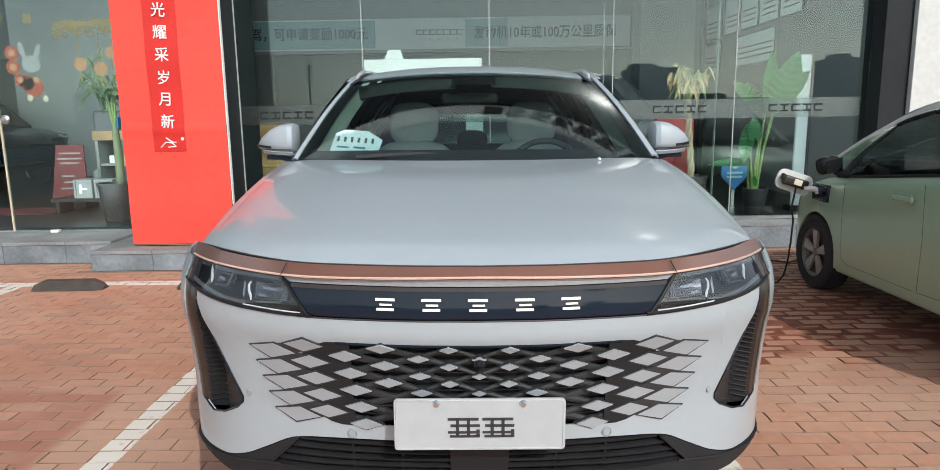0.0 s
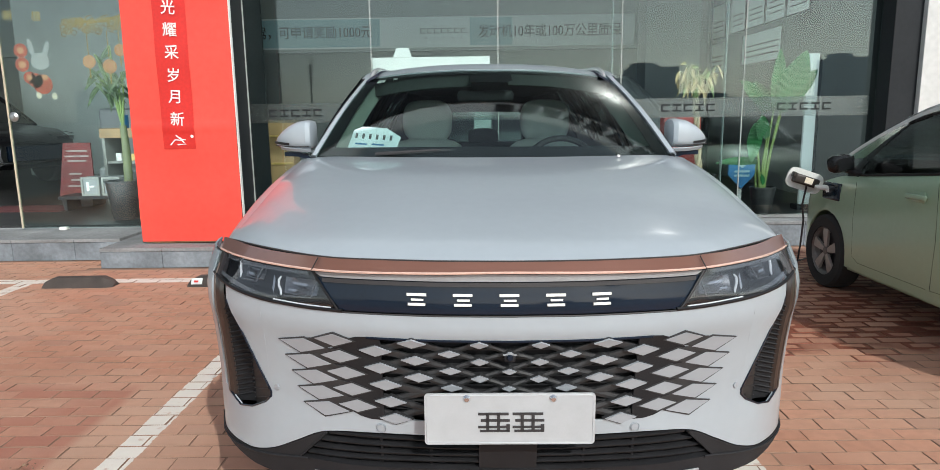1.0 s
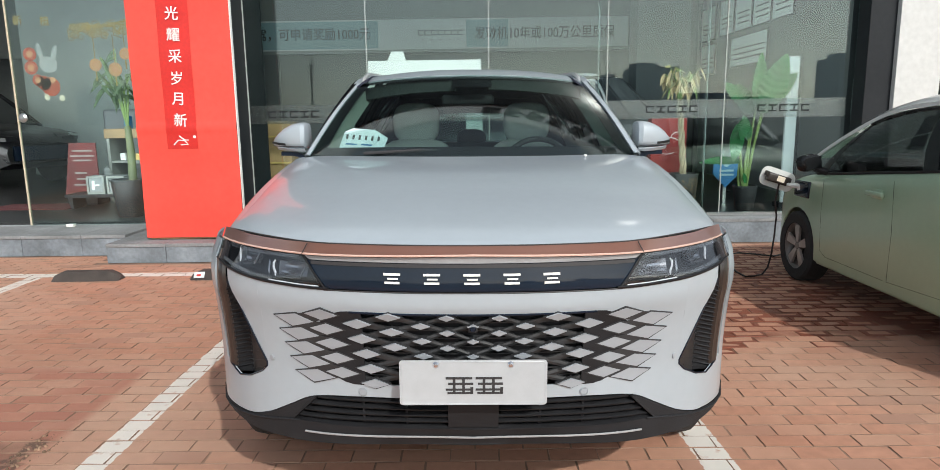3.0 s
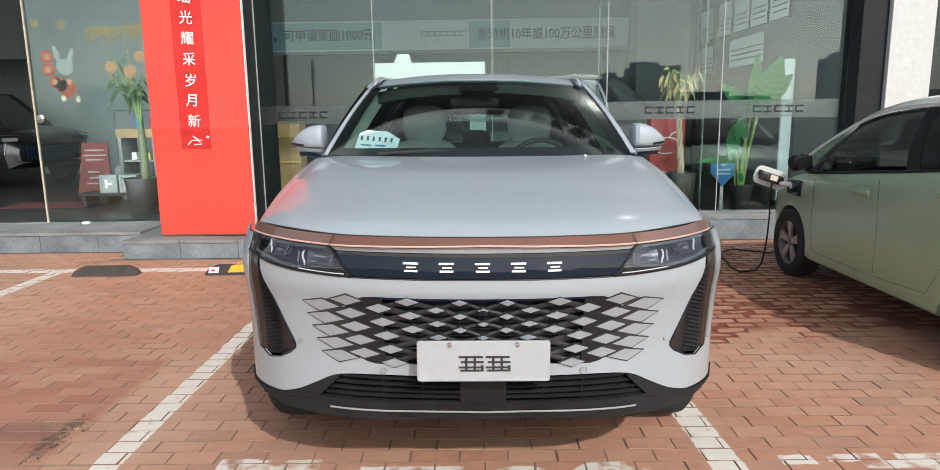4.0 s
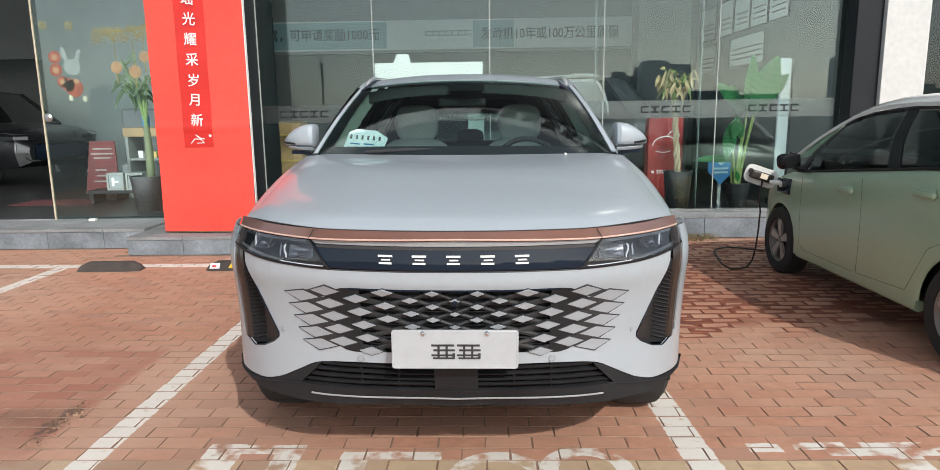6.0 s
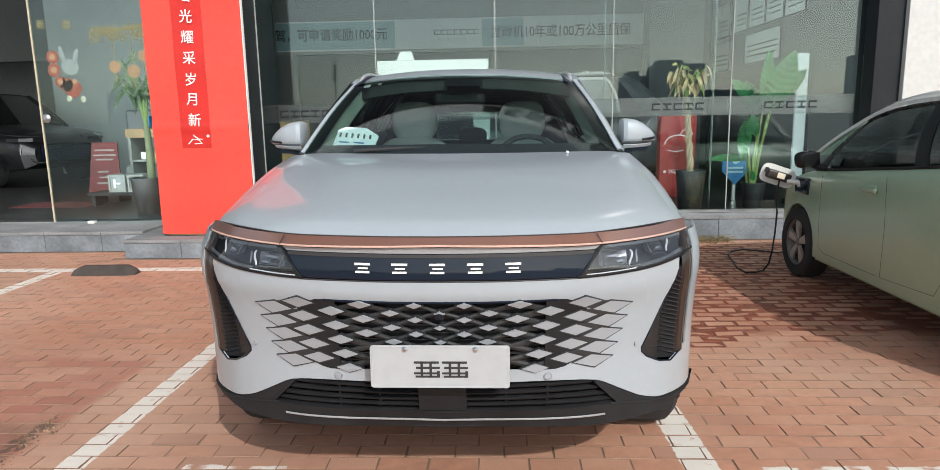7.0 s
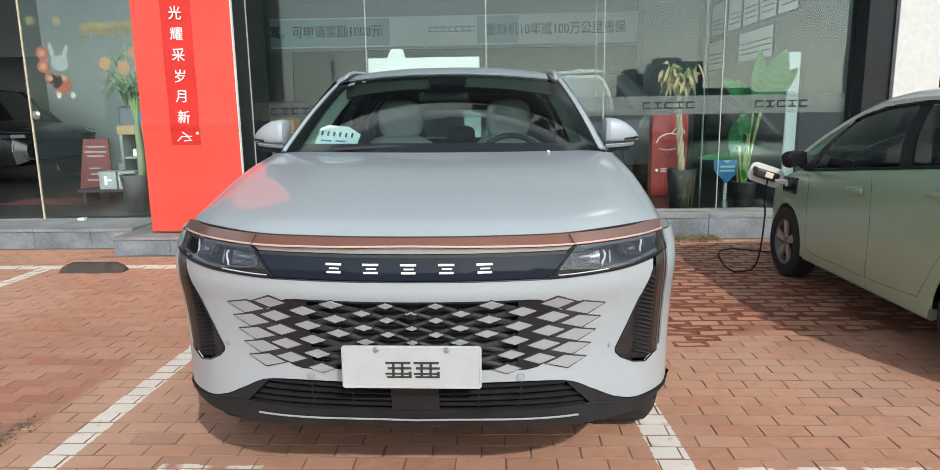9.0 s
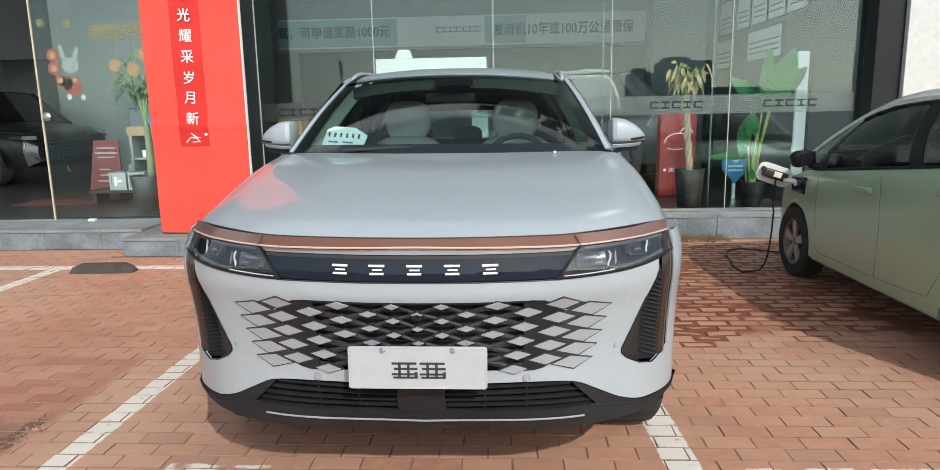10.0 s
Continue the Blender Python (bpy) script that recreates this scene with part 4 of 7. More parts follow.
# headlamps
for s in (-1, 1):
    hl_top = lambda a: z_copper(a) - 0.002 if a > 0.515 else z_lamp(a) + 0.006 + max(0, a - 0.447) / 0.068 * (z_copper(0.515) - 0.008 - z_lamp(0.515))
    hl_bot = lambda a: z_lamp(a) + 0.004
    head = part("headlamp", skin(s * 0.447, s * 0.868, hl_top, lambda a: hl_bot(a) - 0.06, -0.05, 0.008, 30, 6), LAMPDARK, suv, "slim headlamp with dark bezel and clear lens")
    part("lens", skin(s * 0.447, s * 0.868, hl_top, hl_bot, 0.001, 0.003, 30, 6), LENS, head, "clear headlamp lens")
    for xa, xb, zm in ((0.515, 0.612, 0.905), (0.685, 0.755, 0.930)):
        part("projector_box", sheet([[S(s * (xa + (xb - xa) * i / 6), zm - 0.020 + 0.040 * j / 4, -0.030 - 0.016 * math.sin(math.pi * i / 6) * math.sin(math.pi * j / 4)) for j in range(5)] for i in range(7)], 0.004, flip=s < 0), LAMPBOWL, head, "grey reflector bowl")
        part("light_guide", tube([S(s * (xb + 0.002), zm + 0.024, -0.010), S(s * (xb + 0.008), zm + 0.015, -0.010), S(s * (xb + 0.006), zm + 0.002, -0.010), S(s * (xb - 0.002), zm - 0.010, -0.010), S(s * (xb - 0.003), zm - 0.020, -0.010)], [0.0022, 0.0036, 0.0034, 0.0036, 0.002], 6), LAMPWHITE, head, "bright hooked light guide")
        part("module_frame", tube([S(s * (xa - 0.004), zm + 0.016, -0.016), S(s * (xa + 0.012), zm - 0.022, -0.016), S(s * (xb - 0.012), zm - 0.024, -0.016)], 0.0026, 6), LAMPSTRIP, head)
    part("drl_line", tube([S(s * x, z_lamp(x) + 0.006, -0.002) for x in [0.462 + 0.165 * i / 20 for i in range(21)]], 0.0019, 6), LAMPWHITE, head, "bright running light line")
    # Small metal slips added inside the lamp to stand in for its glints.
    for k, (x, z, w, h) in enumerate(((0.560, 0.914, 0.022, 0.003), (0.585, 0.896, 0.012, 0.003), (0.648, 0.905, 0.003, 0.016), (0.715, 0.936, 0.018, 0.003), (0.730, 0.920, 0.010, 0.003), (0.790, 0.934, 0.003, 0.013))):
        part("lamp_facet", sheet([[S(s * (x + dx * w), z + dz * h + 0.3 * dx * h, -0.020 - 0.004 * (k % 3)) for dz in (-1, 1)] for dx in (-1, 0, 1)], 0.004, flip=s < 0), LAMPIN, head, "small bright metal slip added as a lamp glint")
    part("upper_strip", sheet([[S(s * x, z_copper(x) - dz, -0.007) for dz in (0.003, 0.013)] for x in [0.530 + 0.32 * i / 20 for i in range(21)]], 0.003), LAMPSTRIP, head, "clear grey upper strip")
    part("lower_strip", sheet([[S(s * x, z_lamp(x) + dz, -0.006) for dz in (0.006, 0.015)] for x in [0.62 + 0.23 * i / 16 for i in range(17)]], 0.003), LAMPSTRIP, head, "clear grey lower strip")
    part("lower_rim", tube([S(s * x, z_lamp(x) + 0.0005, 0.001) for x in [0.43 + 0.42 * i / 24 for i in range(25)]], 0.0050, 6), FRIT, head)
    part("inner_rim", tube([S(s * (0.510 - 0.068 * i / 6), 0.952 - 0.090 * i / 6, 0.001) for i in range(7)], 0.0035, 6), FRIT, head)
    part("corner_lens", sheet([[S(s * x, 0.90 + 0.058 * j / 4, -0.004) for j in range(5)] for x in (0.855, 0.868, 0.882, 0.892)], 0.004, flip=s < 0), LAMPDARK, head)

# grille: dark mouth, mesh bars, painted diamonds
part("grille_mouth", skin(-XG - 0.004, XG + 0.004, lambda a: g_top(a) + 0.003, lambda a: g_bot(a) - 0.003, -0.030, 0.01, 40, 5), BLK, suv, "dark grille backing")
part("grille_rim", tube([S(XG * i / 20, g_top(abs(XG * i / 20)), 0.001) for i in range(-20, 21)], 0.0035, 6), GLOSSBLK, suv)
for k in range(9):
    z = 0.574 + k * 0.0265
    part("grille_slat", sheet([[S(XG * i / 16, z + 0.004 * j, -0.014 - 0.016 * j) for j in (0, 1)] for i in range(-16, 17)], 0.004), GRILLE, suv)

ROWZ, PITCH = 0.778, 0.0503
COLX = [0.0, 0.078, 0.157, 0.251, 0.354, 0.460, 0.559]
COLK = [0.0, 0.010, 0.018, 0.030, 0.032, 0.029, 0.025]
HALFX = [0.018, 0.023, 0.028, 0.037, 0.043, 0.053, 0.064]
HALFZ = [0.0075, 0.0096, 0.0100, 0.0130, 0.0155, 0.0190, 0.0208]


def node(c, r):
    """Where the diamond of column c, row r sits on the nose."""
    drop = 0.55 if c in (0, 2, 4) else (0.60 if c == 6 else 0.0)
    v = r + drop
    return COLX[c] * (1 - COLK[c] * v), ROWZ - PITCH * v * (0.935 if c == 6 else 0.975 if c == 5 else 1.0) - (0.003 if c == 5 else 0.0)


def corners(c, r, grow=0.0):
    """The four corners of a diamond: outer tip, top, inner tip, foot."""
    cx, cz = node(c, r)
    hx, hz = HALFX[c] + grow, HALFZ[c] + grow * 0.55
    P = [(1.0, 0.36), (-0.08, 1.0), (-1.0, -0.14), (0.10, -1.12)] if c == 6 else [(1, 0), (0, 1), (-1, 0), (0, -1)]
    return [(cx + x * hx, cz + z * hz) for x, z in P]


def patch(quad, s, off, thick, n=4):
    """A four-cornered piece lying on the nose."""
    (ax, az), (bx, bz), (ex, ez), (dx, dz) = quad
    G = []
    for i in range(n + 1):
        u = i / n
        row = []
        for j in range(n + 1):
            v = j / n
            x = (1 - u) * (1 - v) * ax + u * (1 - v) * bx + u * v * ex + (1 - u) * v * dx
            z = (1 - u) * (1 - v) * az + u * (1 - v) * bz + u * v * ez + (1 - u) * v * dz
            row.append(S(s * x, z, off))
        G.append(row)
    turn = (G[1][0] - G[0][0]).cross(G[0][1] - G[0][0])
    return sheet(G, thick, flip=turn.y > 0)


def diamond(c, r, s, grow, off, thick):
    return patch(corners(c, r, grow), s, off, thick)


for r in range(5):
    for s in (-1, 1):
        a, b = corners(5, r), corners(6, r)
        part("web_strip", patch([a[0], b[1], b[2], a[3]], s, 0.0036, 0.006), GRILLE, suv)
        if r < 4:
            a = corners(5, r + 1)
            part("web_strip", patch([a[1], b[2], b[3], a[0]], s, 0.0036, 0.006), GRILLE, suv)


for c in range(7):
    rows = 5
    for r in range(rows):
        for s in ((1,) if c == 0 else (-1, 1)):
            x, z = node(c, r)
            if x < 0.24 and z < 0.630 or z < 0.547 and c < 4:
                continue
            part("grille_diamond", diamond(c, r, s, 0.0, 0.009 if c < 5 else 0.0055, 0.005), DIAMOND, suv, "silver-grey grille diamond")
            part("diamond_surround", diamond(c, r, s, 0.007 if c < 5 else 0.0085 if c == 5 else 0.0075, 0.004, 0.010), GRILLE if c < 6 else INK, suv, smooth=False)
# lattice ribs tying the diamonds together
for c in range(5):
    for r in range(5):
        for dc, dr in ((1, 0), (1, -1 if c % 2 == 1 else 1)):
            c2, r2 = c + dc, r + dr
            if c2 > 5 or r2 < 0 or r2 > 4:
                continue
            (xa, za), (xb, zb) = node(c, r), node(c2, r2)
            if min(za, zb) < 0.547 or abs(za - zb) > 0.037:
                continue
            lift = 0.001 if c == 4 else 0.0
            for s in (-1, 1):
                h = 0.0075 + 0.0012 * c
                part("grille_rib", sheet([[S(s * (xa + (xb - xa) * u), za + (zb - za) * u + dz * h, o + d + lift) for dz, d in ((-1, -0.010), (-0.85, -0.003), (0, 0.0), (0.85, -0.003), (1, -0.010))] for u, o in ((0, -0.001), (0.5, -0.004), (1, -0.001))], 0.004, flip=s < 0), GRILLE, suv)
# dark webbing between the outer diamonds, lying on the skin
for s in (-1, 1):
    part("outer_web", sheet([[S(s * x, z0 + (z1 - z0) * j / 8, 0.0022) for j in range(9)] for x, z0, z1 in ((0.335, 0.541, 0.791), (0.37, 0.541, 0.791), (0.40, 0.548, 0.789), (0.43, 0.563, 0.779), (0.452, 0.579, 0.759), (0.474, 0.600, 0.744))], 0.006, flip=s < 0), BLK, suv)
part("nose_camera", box(-0.015, 0.015, 0.004, 0.03, 0.731, 0.757, 0.005), BLK, suv, "small nose camera")
part("camera_lens", turned(lathe([(0.001, 0.006), (0.006, 0.006), (0.009, 0.0), (0.009, -0.01)], 16), pose(0, 0.004, 0.744, 90, 0, 0)), GLOSSBLK, suv)

# number plate blank with two plain printed blocks
PLATE_RIM = [(x, z + 0.582) for x, z in round_rect(0.22, 0.07, 0.010)]
plate = part("plate", prism(PLATE_RIM, -0.006, -0.001), PLATE, suv, "brushed silver dealer plate with dark print", smooth=False)
part("plate_rim", tube([(x, -0.0065, z) for x, z in [(0.975 * a, 0.582 + 0.93 * (b - 0.582)) for a, b in PLATE_RIM + PLATE_RIM[:1]]], 0.0013, 5), PLATE, plate)
for s in (-1, 1):
    part("screw", turned(lathe([(0.001, 0.008), (0.006, 0.007), (0.011, 0.001), (0.011, 0.0)], 18), pose(s * 0.111, -0.0058, 0.638, 90, 0, 0)), CHROME, plate, "steel plate screw")
for cx in (-0.041, 0.048):
    for a, b, c, d in ((-0.041, 0.038, 0.047, 0.055), (-0.034, 0.041, 0.026, 0.034), (-0.041, 0.036, 0.005, 0.012), (-0.020, -0.012, -0.004, 0.055), (0.008, 0.016, -0.006, 0.055), (0.032, 0.041, -0.004, 0.017), (-0.036, 0.041, -0.008, -0.001)):
        part("print_bar", box(cx + a, cx + b, -0.0085, -0.0062, 0.554 + c * 0.84, 0.554 + d * 0.84), INK, plate, smooth=False)
part("plate_bracket", box(-0.14, 0.14, -0.001, 0.06, 0.53, 0.63), BLK, suv, smooth=False)

# lower mouth, slats, chin and bright sill
chin = smooth_curve([0, 0.40, 0.54, 0.70, 0.86, 0.96], [0.388, 0.392, 0.398, 0.380, 0.362, 0.372])
wedge_in = lambda z: 0.500 + (0.488 - z) * 0.98  # the mouth widens downwards
part("lower_mouth", skin(-0.62, 0.62, lambda a: z_skirt(a) - 0.002, lambda a: 0.385, -0.075, 0.01, 30, 4), BLK, suv, "black lower air intake")
for k, z in enumerate((0.485, 0.461, 0.437, 0.415)):
    hw = wedge_in(z) - 0.006
    part("intake_slat", sheet([[S(hw * i / 18, z + dz, d) for dz, d in ((-0.006, -0.006), (0.000, -0.002), (0.004, -0.010), (0.008, -0.055))] for i in range(-18, 19)], 0.004), BLK, suv, "satin black intake slat")
for x in (-0.35, -0.212, 0.212, 0.35):
    part("intake_strut", sheet([[S(x + d, 0.400 + 0.096 * j, -0.012) for j in (0, 1)] for d in (-0.0035, 0.0035)], 0.03), BLK, suv, smooth=False)
for s in (-1, 1):
    part("intake_filler", sheet([[S(s * x, z, -0.030) for z in (0.450, 0.472)] for x in (0.355, 0.40, 0.45, 0.50)], 0.01, flip=s < 0), VENTDARK, suv)
part("radar_cover", sheet([[S(x, 0.394 + 0.107 * j / 2, 0.0) for j in range(3)] for x in (-0.079, -0.03, 0.03, 0.079)], 0.02), BLK, suv, "flat dark radar cover")
part("intake_tray", sheet([[S(0.60 * i / 20, chin(abs(0.60 * i / 20)) + dz, d) for dz, d in ((0.0, 0.004), (0.006, -0.02), (0.010, -0.07))] for i in range(-20, 21)], 0.004), BLK, suv, "black intake sill")
for s in (-1, 1):
    wedge_low = lambda a: max(chin(a), 0.488 - (a - 0.500) / 0.98)
    part("lower_skirt", skin(s * 0.5005, s * 0.932, lambda a: z_skirt(a) - 0.003, wedge_low, 0.002, 0.012, 36, 5), BLK, suv, "black lower bumper wedge")
    part("wedge_wall", sheet([[S(s * (wedge_in(z) + 0.004), z, 0.001 - 0.07 * k / 3) for k in range(4)] for z in (0.487, 0.465, 0.443, 0.42, 0.402)], 0.004, flip=s > 0), BLK, suv)
    part("skirt_crease", tube([S(s * wedge_in(z), z, 0.003) for z in (0.487, 0.458, 0.428, 0.402)], 0.0035, 6), BLK, suv)
    part("chin_crease", tube([S(s * x, chin(x) + 0.001, 0.004) for x in [0.56 + 0.36 * k / 12 for k in range(13)]], 0.004, 6), BLK, suv)
part("chin", skin(-0.932, 0.932, lambda a: chin(a) + 0.001, lambda a: lerp(a, [0, 0.54, 0.75, 0.86, 0.94], [0.318, 0.326, 0.334, 0.352, 0.372]), 0.003, 0.012, 60, 5), BLK, suv, "black chin spoiler")
part("bright_sill", tube([S(0.541 * i / 24, lerp(abs(0.541 * i / 24), [0, 0.3, 0.541], [0.354, 0.357, 0.364]), 0.007) for i in range(-24, 25)], 0.0036, 6), SILLBRIGHT, suv, "bright chin strip")
# Added tray under the nose, keeps sunlight off the shadowed ground.
part("under_tray", sheet([[(x, S(x, 0.36).y + 0.012 + (0.56 - S(x, 0.36).y) * k, lerp(abs(x), [0, 0.54, 0.75, 0.86, 0.94], [0.330, 0.336, 0.344, 0.362, 0.380])) for k in (0, 0.3, 1)] for x in [0.90 * i / 20 for i in range(-20, 21)]], 0.008), BLK, suv)
# Added blocks ahead of the front wheels stop sunlight leaking under.
for s in (-1, 1):
    part("arch_front", box(s * 0.75 - 0.14, s * 0.75 + 0.14, 0.47, 0.53, 0.27, 0.62, 0.01), BLK, suv, "black block closing off the front wheel arch")
part("underside", box(-0.60, 0.60, 0.50, 4.55, 0.24, 0.34), BLK, suv, smooth=False)
part("inner_core", box(-0.70, 0.70, 0.30, 1.2, 0.34, 0.96, 0.05), INK, suv)

# bonnet
zc = smooth_curve([0, 0.05, 0.12, 0.25, 0.45, 0.70, 1.0], [1.003, 1.031, 1.053, 1.087, 1.128, 1.162, 1.186])
ze = smooth_curve([0, 0.05, 0.12, 0.25, 0.45, 0.70, 1.0], [0.997, 1.011, 1.025, 1.052, 1.095, 1.138, 1.172])
HX = 0.815


def hood_front(x):
    return S(x, z_hood(abs(x)) + 0.002).y - 0.004


def hood_pt(x, v):
    a = abs(x) / HX
    y0 = hood_front(x)
    y1 = 1.16 + 0.20 * a * a
    ridge = 0.008 * math.exp(-(((a - 0.87 - 0.06 * max(0, (v - 0.55) / 0.45)) / 0.09) ** 2)) * math.sin(math.pi * min(1, v)) ** 0.6
    q = min(1, max(0, (0.66 - a) / 0.20))
    dome = 0.004 * q * q * (3 - 2 * q) * math.sin(math.pi * min(1, max(0, (v - 0.06) / 0.90))) ** 0.7  # raised middle panel
    return Vector((x, y0 + (y1 - y0) * v, zc(v) + (ze(v) - zc(v)) * a**13 + ridge + dome - 0.003))


part("bonnet", sheet([[hood_pt(HX * i / 36, j / 30) for j in range(31)] for i in range(-36, 37)], 0.006), PAINT, suv, "broad silver-grey bonnet")
part("bonnet_lip", tube([hood_pt(HX * i / 36, 0) + Vector((0, 0.001, -0.003)) for i in range(-36, 37)], 0.0022, 6), INK, suv)

# body sides from lamp to tail, with wheel arches
AX = (0.93, 3.745)
AR = 0.385


def zbot(y):
    b = 0.30 if 1.2 < y < 3.5 else 0.33
    for c in AX:
        if abs(y - c) < AR:
            b = max(b, 0.36 + math.sqrt(AR * AR - (y - c) ** 2))
    return b


half = smooth_curve([0.36, 0.42, 0.50, 0.62, 0.80, 1.1, 2.0, 3.2, 4.0, 4.5, 4.72], [0.885, 0.905, 0.922, 0.936, 0.945, 0.950, 0.948, 0.955, 0.955, 0.92, 0.86])


def v_of(y):
    return min(1.0, max(0.0, (y - 0.378) / (1.36 - 0.378)))


def shoulder(y):
    if y < 1.36:
        p = hood_pt(HX, v_of(y))
        return p.x, p.z
    return lerp(y, [1.36, 1.7, 4.2, 4.72], [0.815, 0.865, 0.845, 0.75]), lerp(y, [1.36, 1.7, 3.4, 4.2, 4.72], [1.172, 1.150, 1.185, 1.22, 1.12])


prof_x = [0, 0.22, 0.50, 0.76, 0.92, 0.985, 1.0, 0.985, 0.97, 0.985, 0.98, 0.93]
prof_z = [0, 0.008, 0.040, 0.090, 0.150, 0.22, 0.32, 0.44, 0.58, 0.70, 0.80, 0.90]
ys = sorted(set([0.36, 0.378, 0.40, 0.43, 0.46, 0.50, 0.53] + [c + AR * math.cos(math.pi * k / 18) for c in AX for k in range(19)] + [c + d for c in AX for d in (-AR - 0.004, AR + 0.004)] + [1.36 + 0.115 * k for k in range(18)] + [4.2, 4.3, 4.4, 4.5, 4.6, 4.68, 4.72]))
for s in (-1, 1):
    P = []
    for y in ys:
        sx, sz = shoulder(y)
        h, b = half(y), zbot(y)
        if y < 0.535:
            b = 0.90
        row = []
        for px, pz in zip(prof_x, prof_z):
            z = sz - pz
            row.append((s * (sx + (h - sx) * px), y, max(z, b) if pz < 0.9 else b))
        P.append(row)
    part("body_side", sheet(P, 0.008, flip=s > 0), PAINT, suv, "silver-grey wing and doors")
    for c in AX:
        part("arch_liner", tube([(s * 0.900, c + AR * math.cos(a), 0.355 + AR * math.sin(a)) for a in [math.pi * k / 16 for k in range(17)]], 0.020, 8), BLK, suv, "black wheel arch trim")
        part("wheel_well", box(s * 0.58 - 0.02, s * 0.58 + 0.02, c - 0.38, c + 0.38, 0.3, 0.80), INK, suv, smooth=False)
    part("sill_trim", box(s * 0.925 - 0.02, s * 0.925 + 0.02, 1.33, 3.34, 0.255, 0.36, 0.012), BLK, suv, "black sill trim")
    for yh in (2.42, 3.20):
        part("door_handle", box(s * 0.957 - 0.006, s * 0.957 + 0.006, yh - 0.11, yh + 0.05, 0.93, 0.96, 0.005), PAINT, suv, "flush door handle")
    for yl in (1.52, 2.55, 3.36):
        part("door_gap", tube([(s * (half(yl) - 0.018 + 0.021), yl, 0.86), (s * (half(yl) + 0.002), yl, 0.70), (s * (half(yl) - 0.008), yl, 0.45)], 0.003, 5), INK, suv)

# cabin: windscreen, pillars, roof, side glass, tail


def ws_pt(u, v, grow=0.0):
    """The windscreen: u from -1 to 1 across, v from cowl to roof."""
    a = abs(u)
    xb, xt = 0.775 + grow, 0.632 + grow
    yb, zb = 1.16 + 0.185 * a * a, 1.188 - 0.004 * a * a
    yt, zt = 1.925 + 0.115 * a * a, 1.585 - 0.036 * a**2.5
    x = (xb + (xt - xb) * v) * u
    return Vector((x, yb + (yt - yb) * v, zb + (zt - zb) * v + 0.030 * math.sin(math.pi * v) * (1 - 0.35 * a * a)))


screen = part("windscreen", sheet([[ws_pt(i / 20, j / 14) for j in range(15)] for i in range(-20, 21)], 0.005), WSCREEN, suv, "curved clear windscreen reflecting the sign above")
band = lambda v0, v1, u0, u1, n, m: sheet([[ws_pt(u0 + (u1 - u0) * i / n, v0 + (v1 - v0) * j / m) - Vector((0, -0.004, 0.006)) for j in range(m + 1)] for i in range(n + 1)], 0.002)
part("black_border", band(0.945, 1.0, -1, 1, 30, 2), FRIT, screen, "black screen border")
part("black_border", band(0.0, 0.085, -1, 1, 30, 2), FRIT, screen)
part("black_border", band(0.0, 1.0, -1.0, -0.915, 2, 14), FRIT, screen)
part("black_border", band(0.0, 1.0, 0.915, 1.0, 2, 14), FRIT, screen)
part("sensor_block", band(0.80, 0.93, -0.15, 0.17, 10, 5), FRIT, screen, "black camera housing behind the screen")
part("screen_tag", band(0.90, 0.945, -0.90, -0.84, 2, 2), WHITE, screen)
part("screen_tag", band(0.925, 0.95, -0.77, -0.74, 2, 2), WHITE, screen)
for s in (-1, 1):
    part("pillar_trim", sheet([[ws_pt(s * (0.950 - 0.030 * k), 0.02 + 0.96 * j / 12) + Vector((0, 0.04 * k + 0.012, -0.03 - 0.02 * k)) for k in (0, 1, 2)] for j in range(13)], 0.01), PILLARTRIM, suv, "pale green-grey inner pillar trim")
    part("sun_visor", sheet([[ws_pt(s * (0.14 + 0.80 * i / 8), v) + Vector((0, 0.012 + 0.5 * (0.96 - v), -0.012 - 0.1 * (0.96 - v))) for v in (0.96, 0.91, 0.86, 0.81 - 0.05 * (i / 8) ** 2)] for i in range(9)], 0.012), VISOR, suv, "dark grey folded sun visor")
part("cowl", sheet([[Vector((x, 1.145 + 0.19 * (abs(x) / 0.78) ** 2 + 0.05 * j, 1.182 - 0.012 * j - 0.006 * (abs(x) / 0.78) ** 2)) for j in (0, 1, 2)] for x in [0.80 * i / 14 for i in range(-14, 15)]], 0.01), BLK, suv, "black cowl below the windscreen")
for x0, y0, x1, y1 in ((-0.50, 1.20, 0.02, 1.20), (-0.02, 1.185, 0.60, 1.30)):
    part("wiper", tube([(x0, y0 + 0.035, 1.196), ((x0 + x1) / 2, (y0 + y1) / 2 + 0.02, 1.208), (x1, y1 + 0.025, 1.200)], 0.008, 6), INK, suv, "black wiper")
part("washer_nozzle", box(0.510, 0.521, 1.165, 1.185, 1.180, 1.191, 0.003), WHITE, suv)

for s in (-1, 1):
    def pillar(v, k):
        p = ws_pt(s, v)
        out = [Vector((0, 0, 0)), Vector((s * 0.018, 0.004, 0.002)), Vector((s * 0.034, 0.03, -0.006)), Vector((s * 0.040, 0.075, -0.022))][k]
        return p + out
    part("a_pillar", sheet([[pillar(j / 14, k) for k in range(4)] for j in range(15)], 0.008), PAINT, suv, "silver-grey windscreen pillar")
    part("pillar_foot", sheet([[(s * (0.775 + 0.03 * k), 1.33 + 0.12 * k + 0.10 * j, 1.186 - 0.012 * k - 0.004 * j) for k in range(4)] for j in range(3)], 0.008), PAINT, suv)

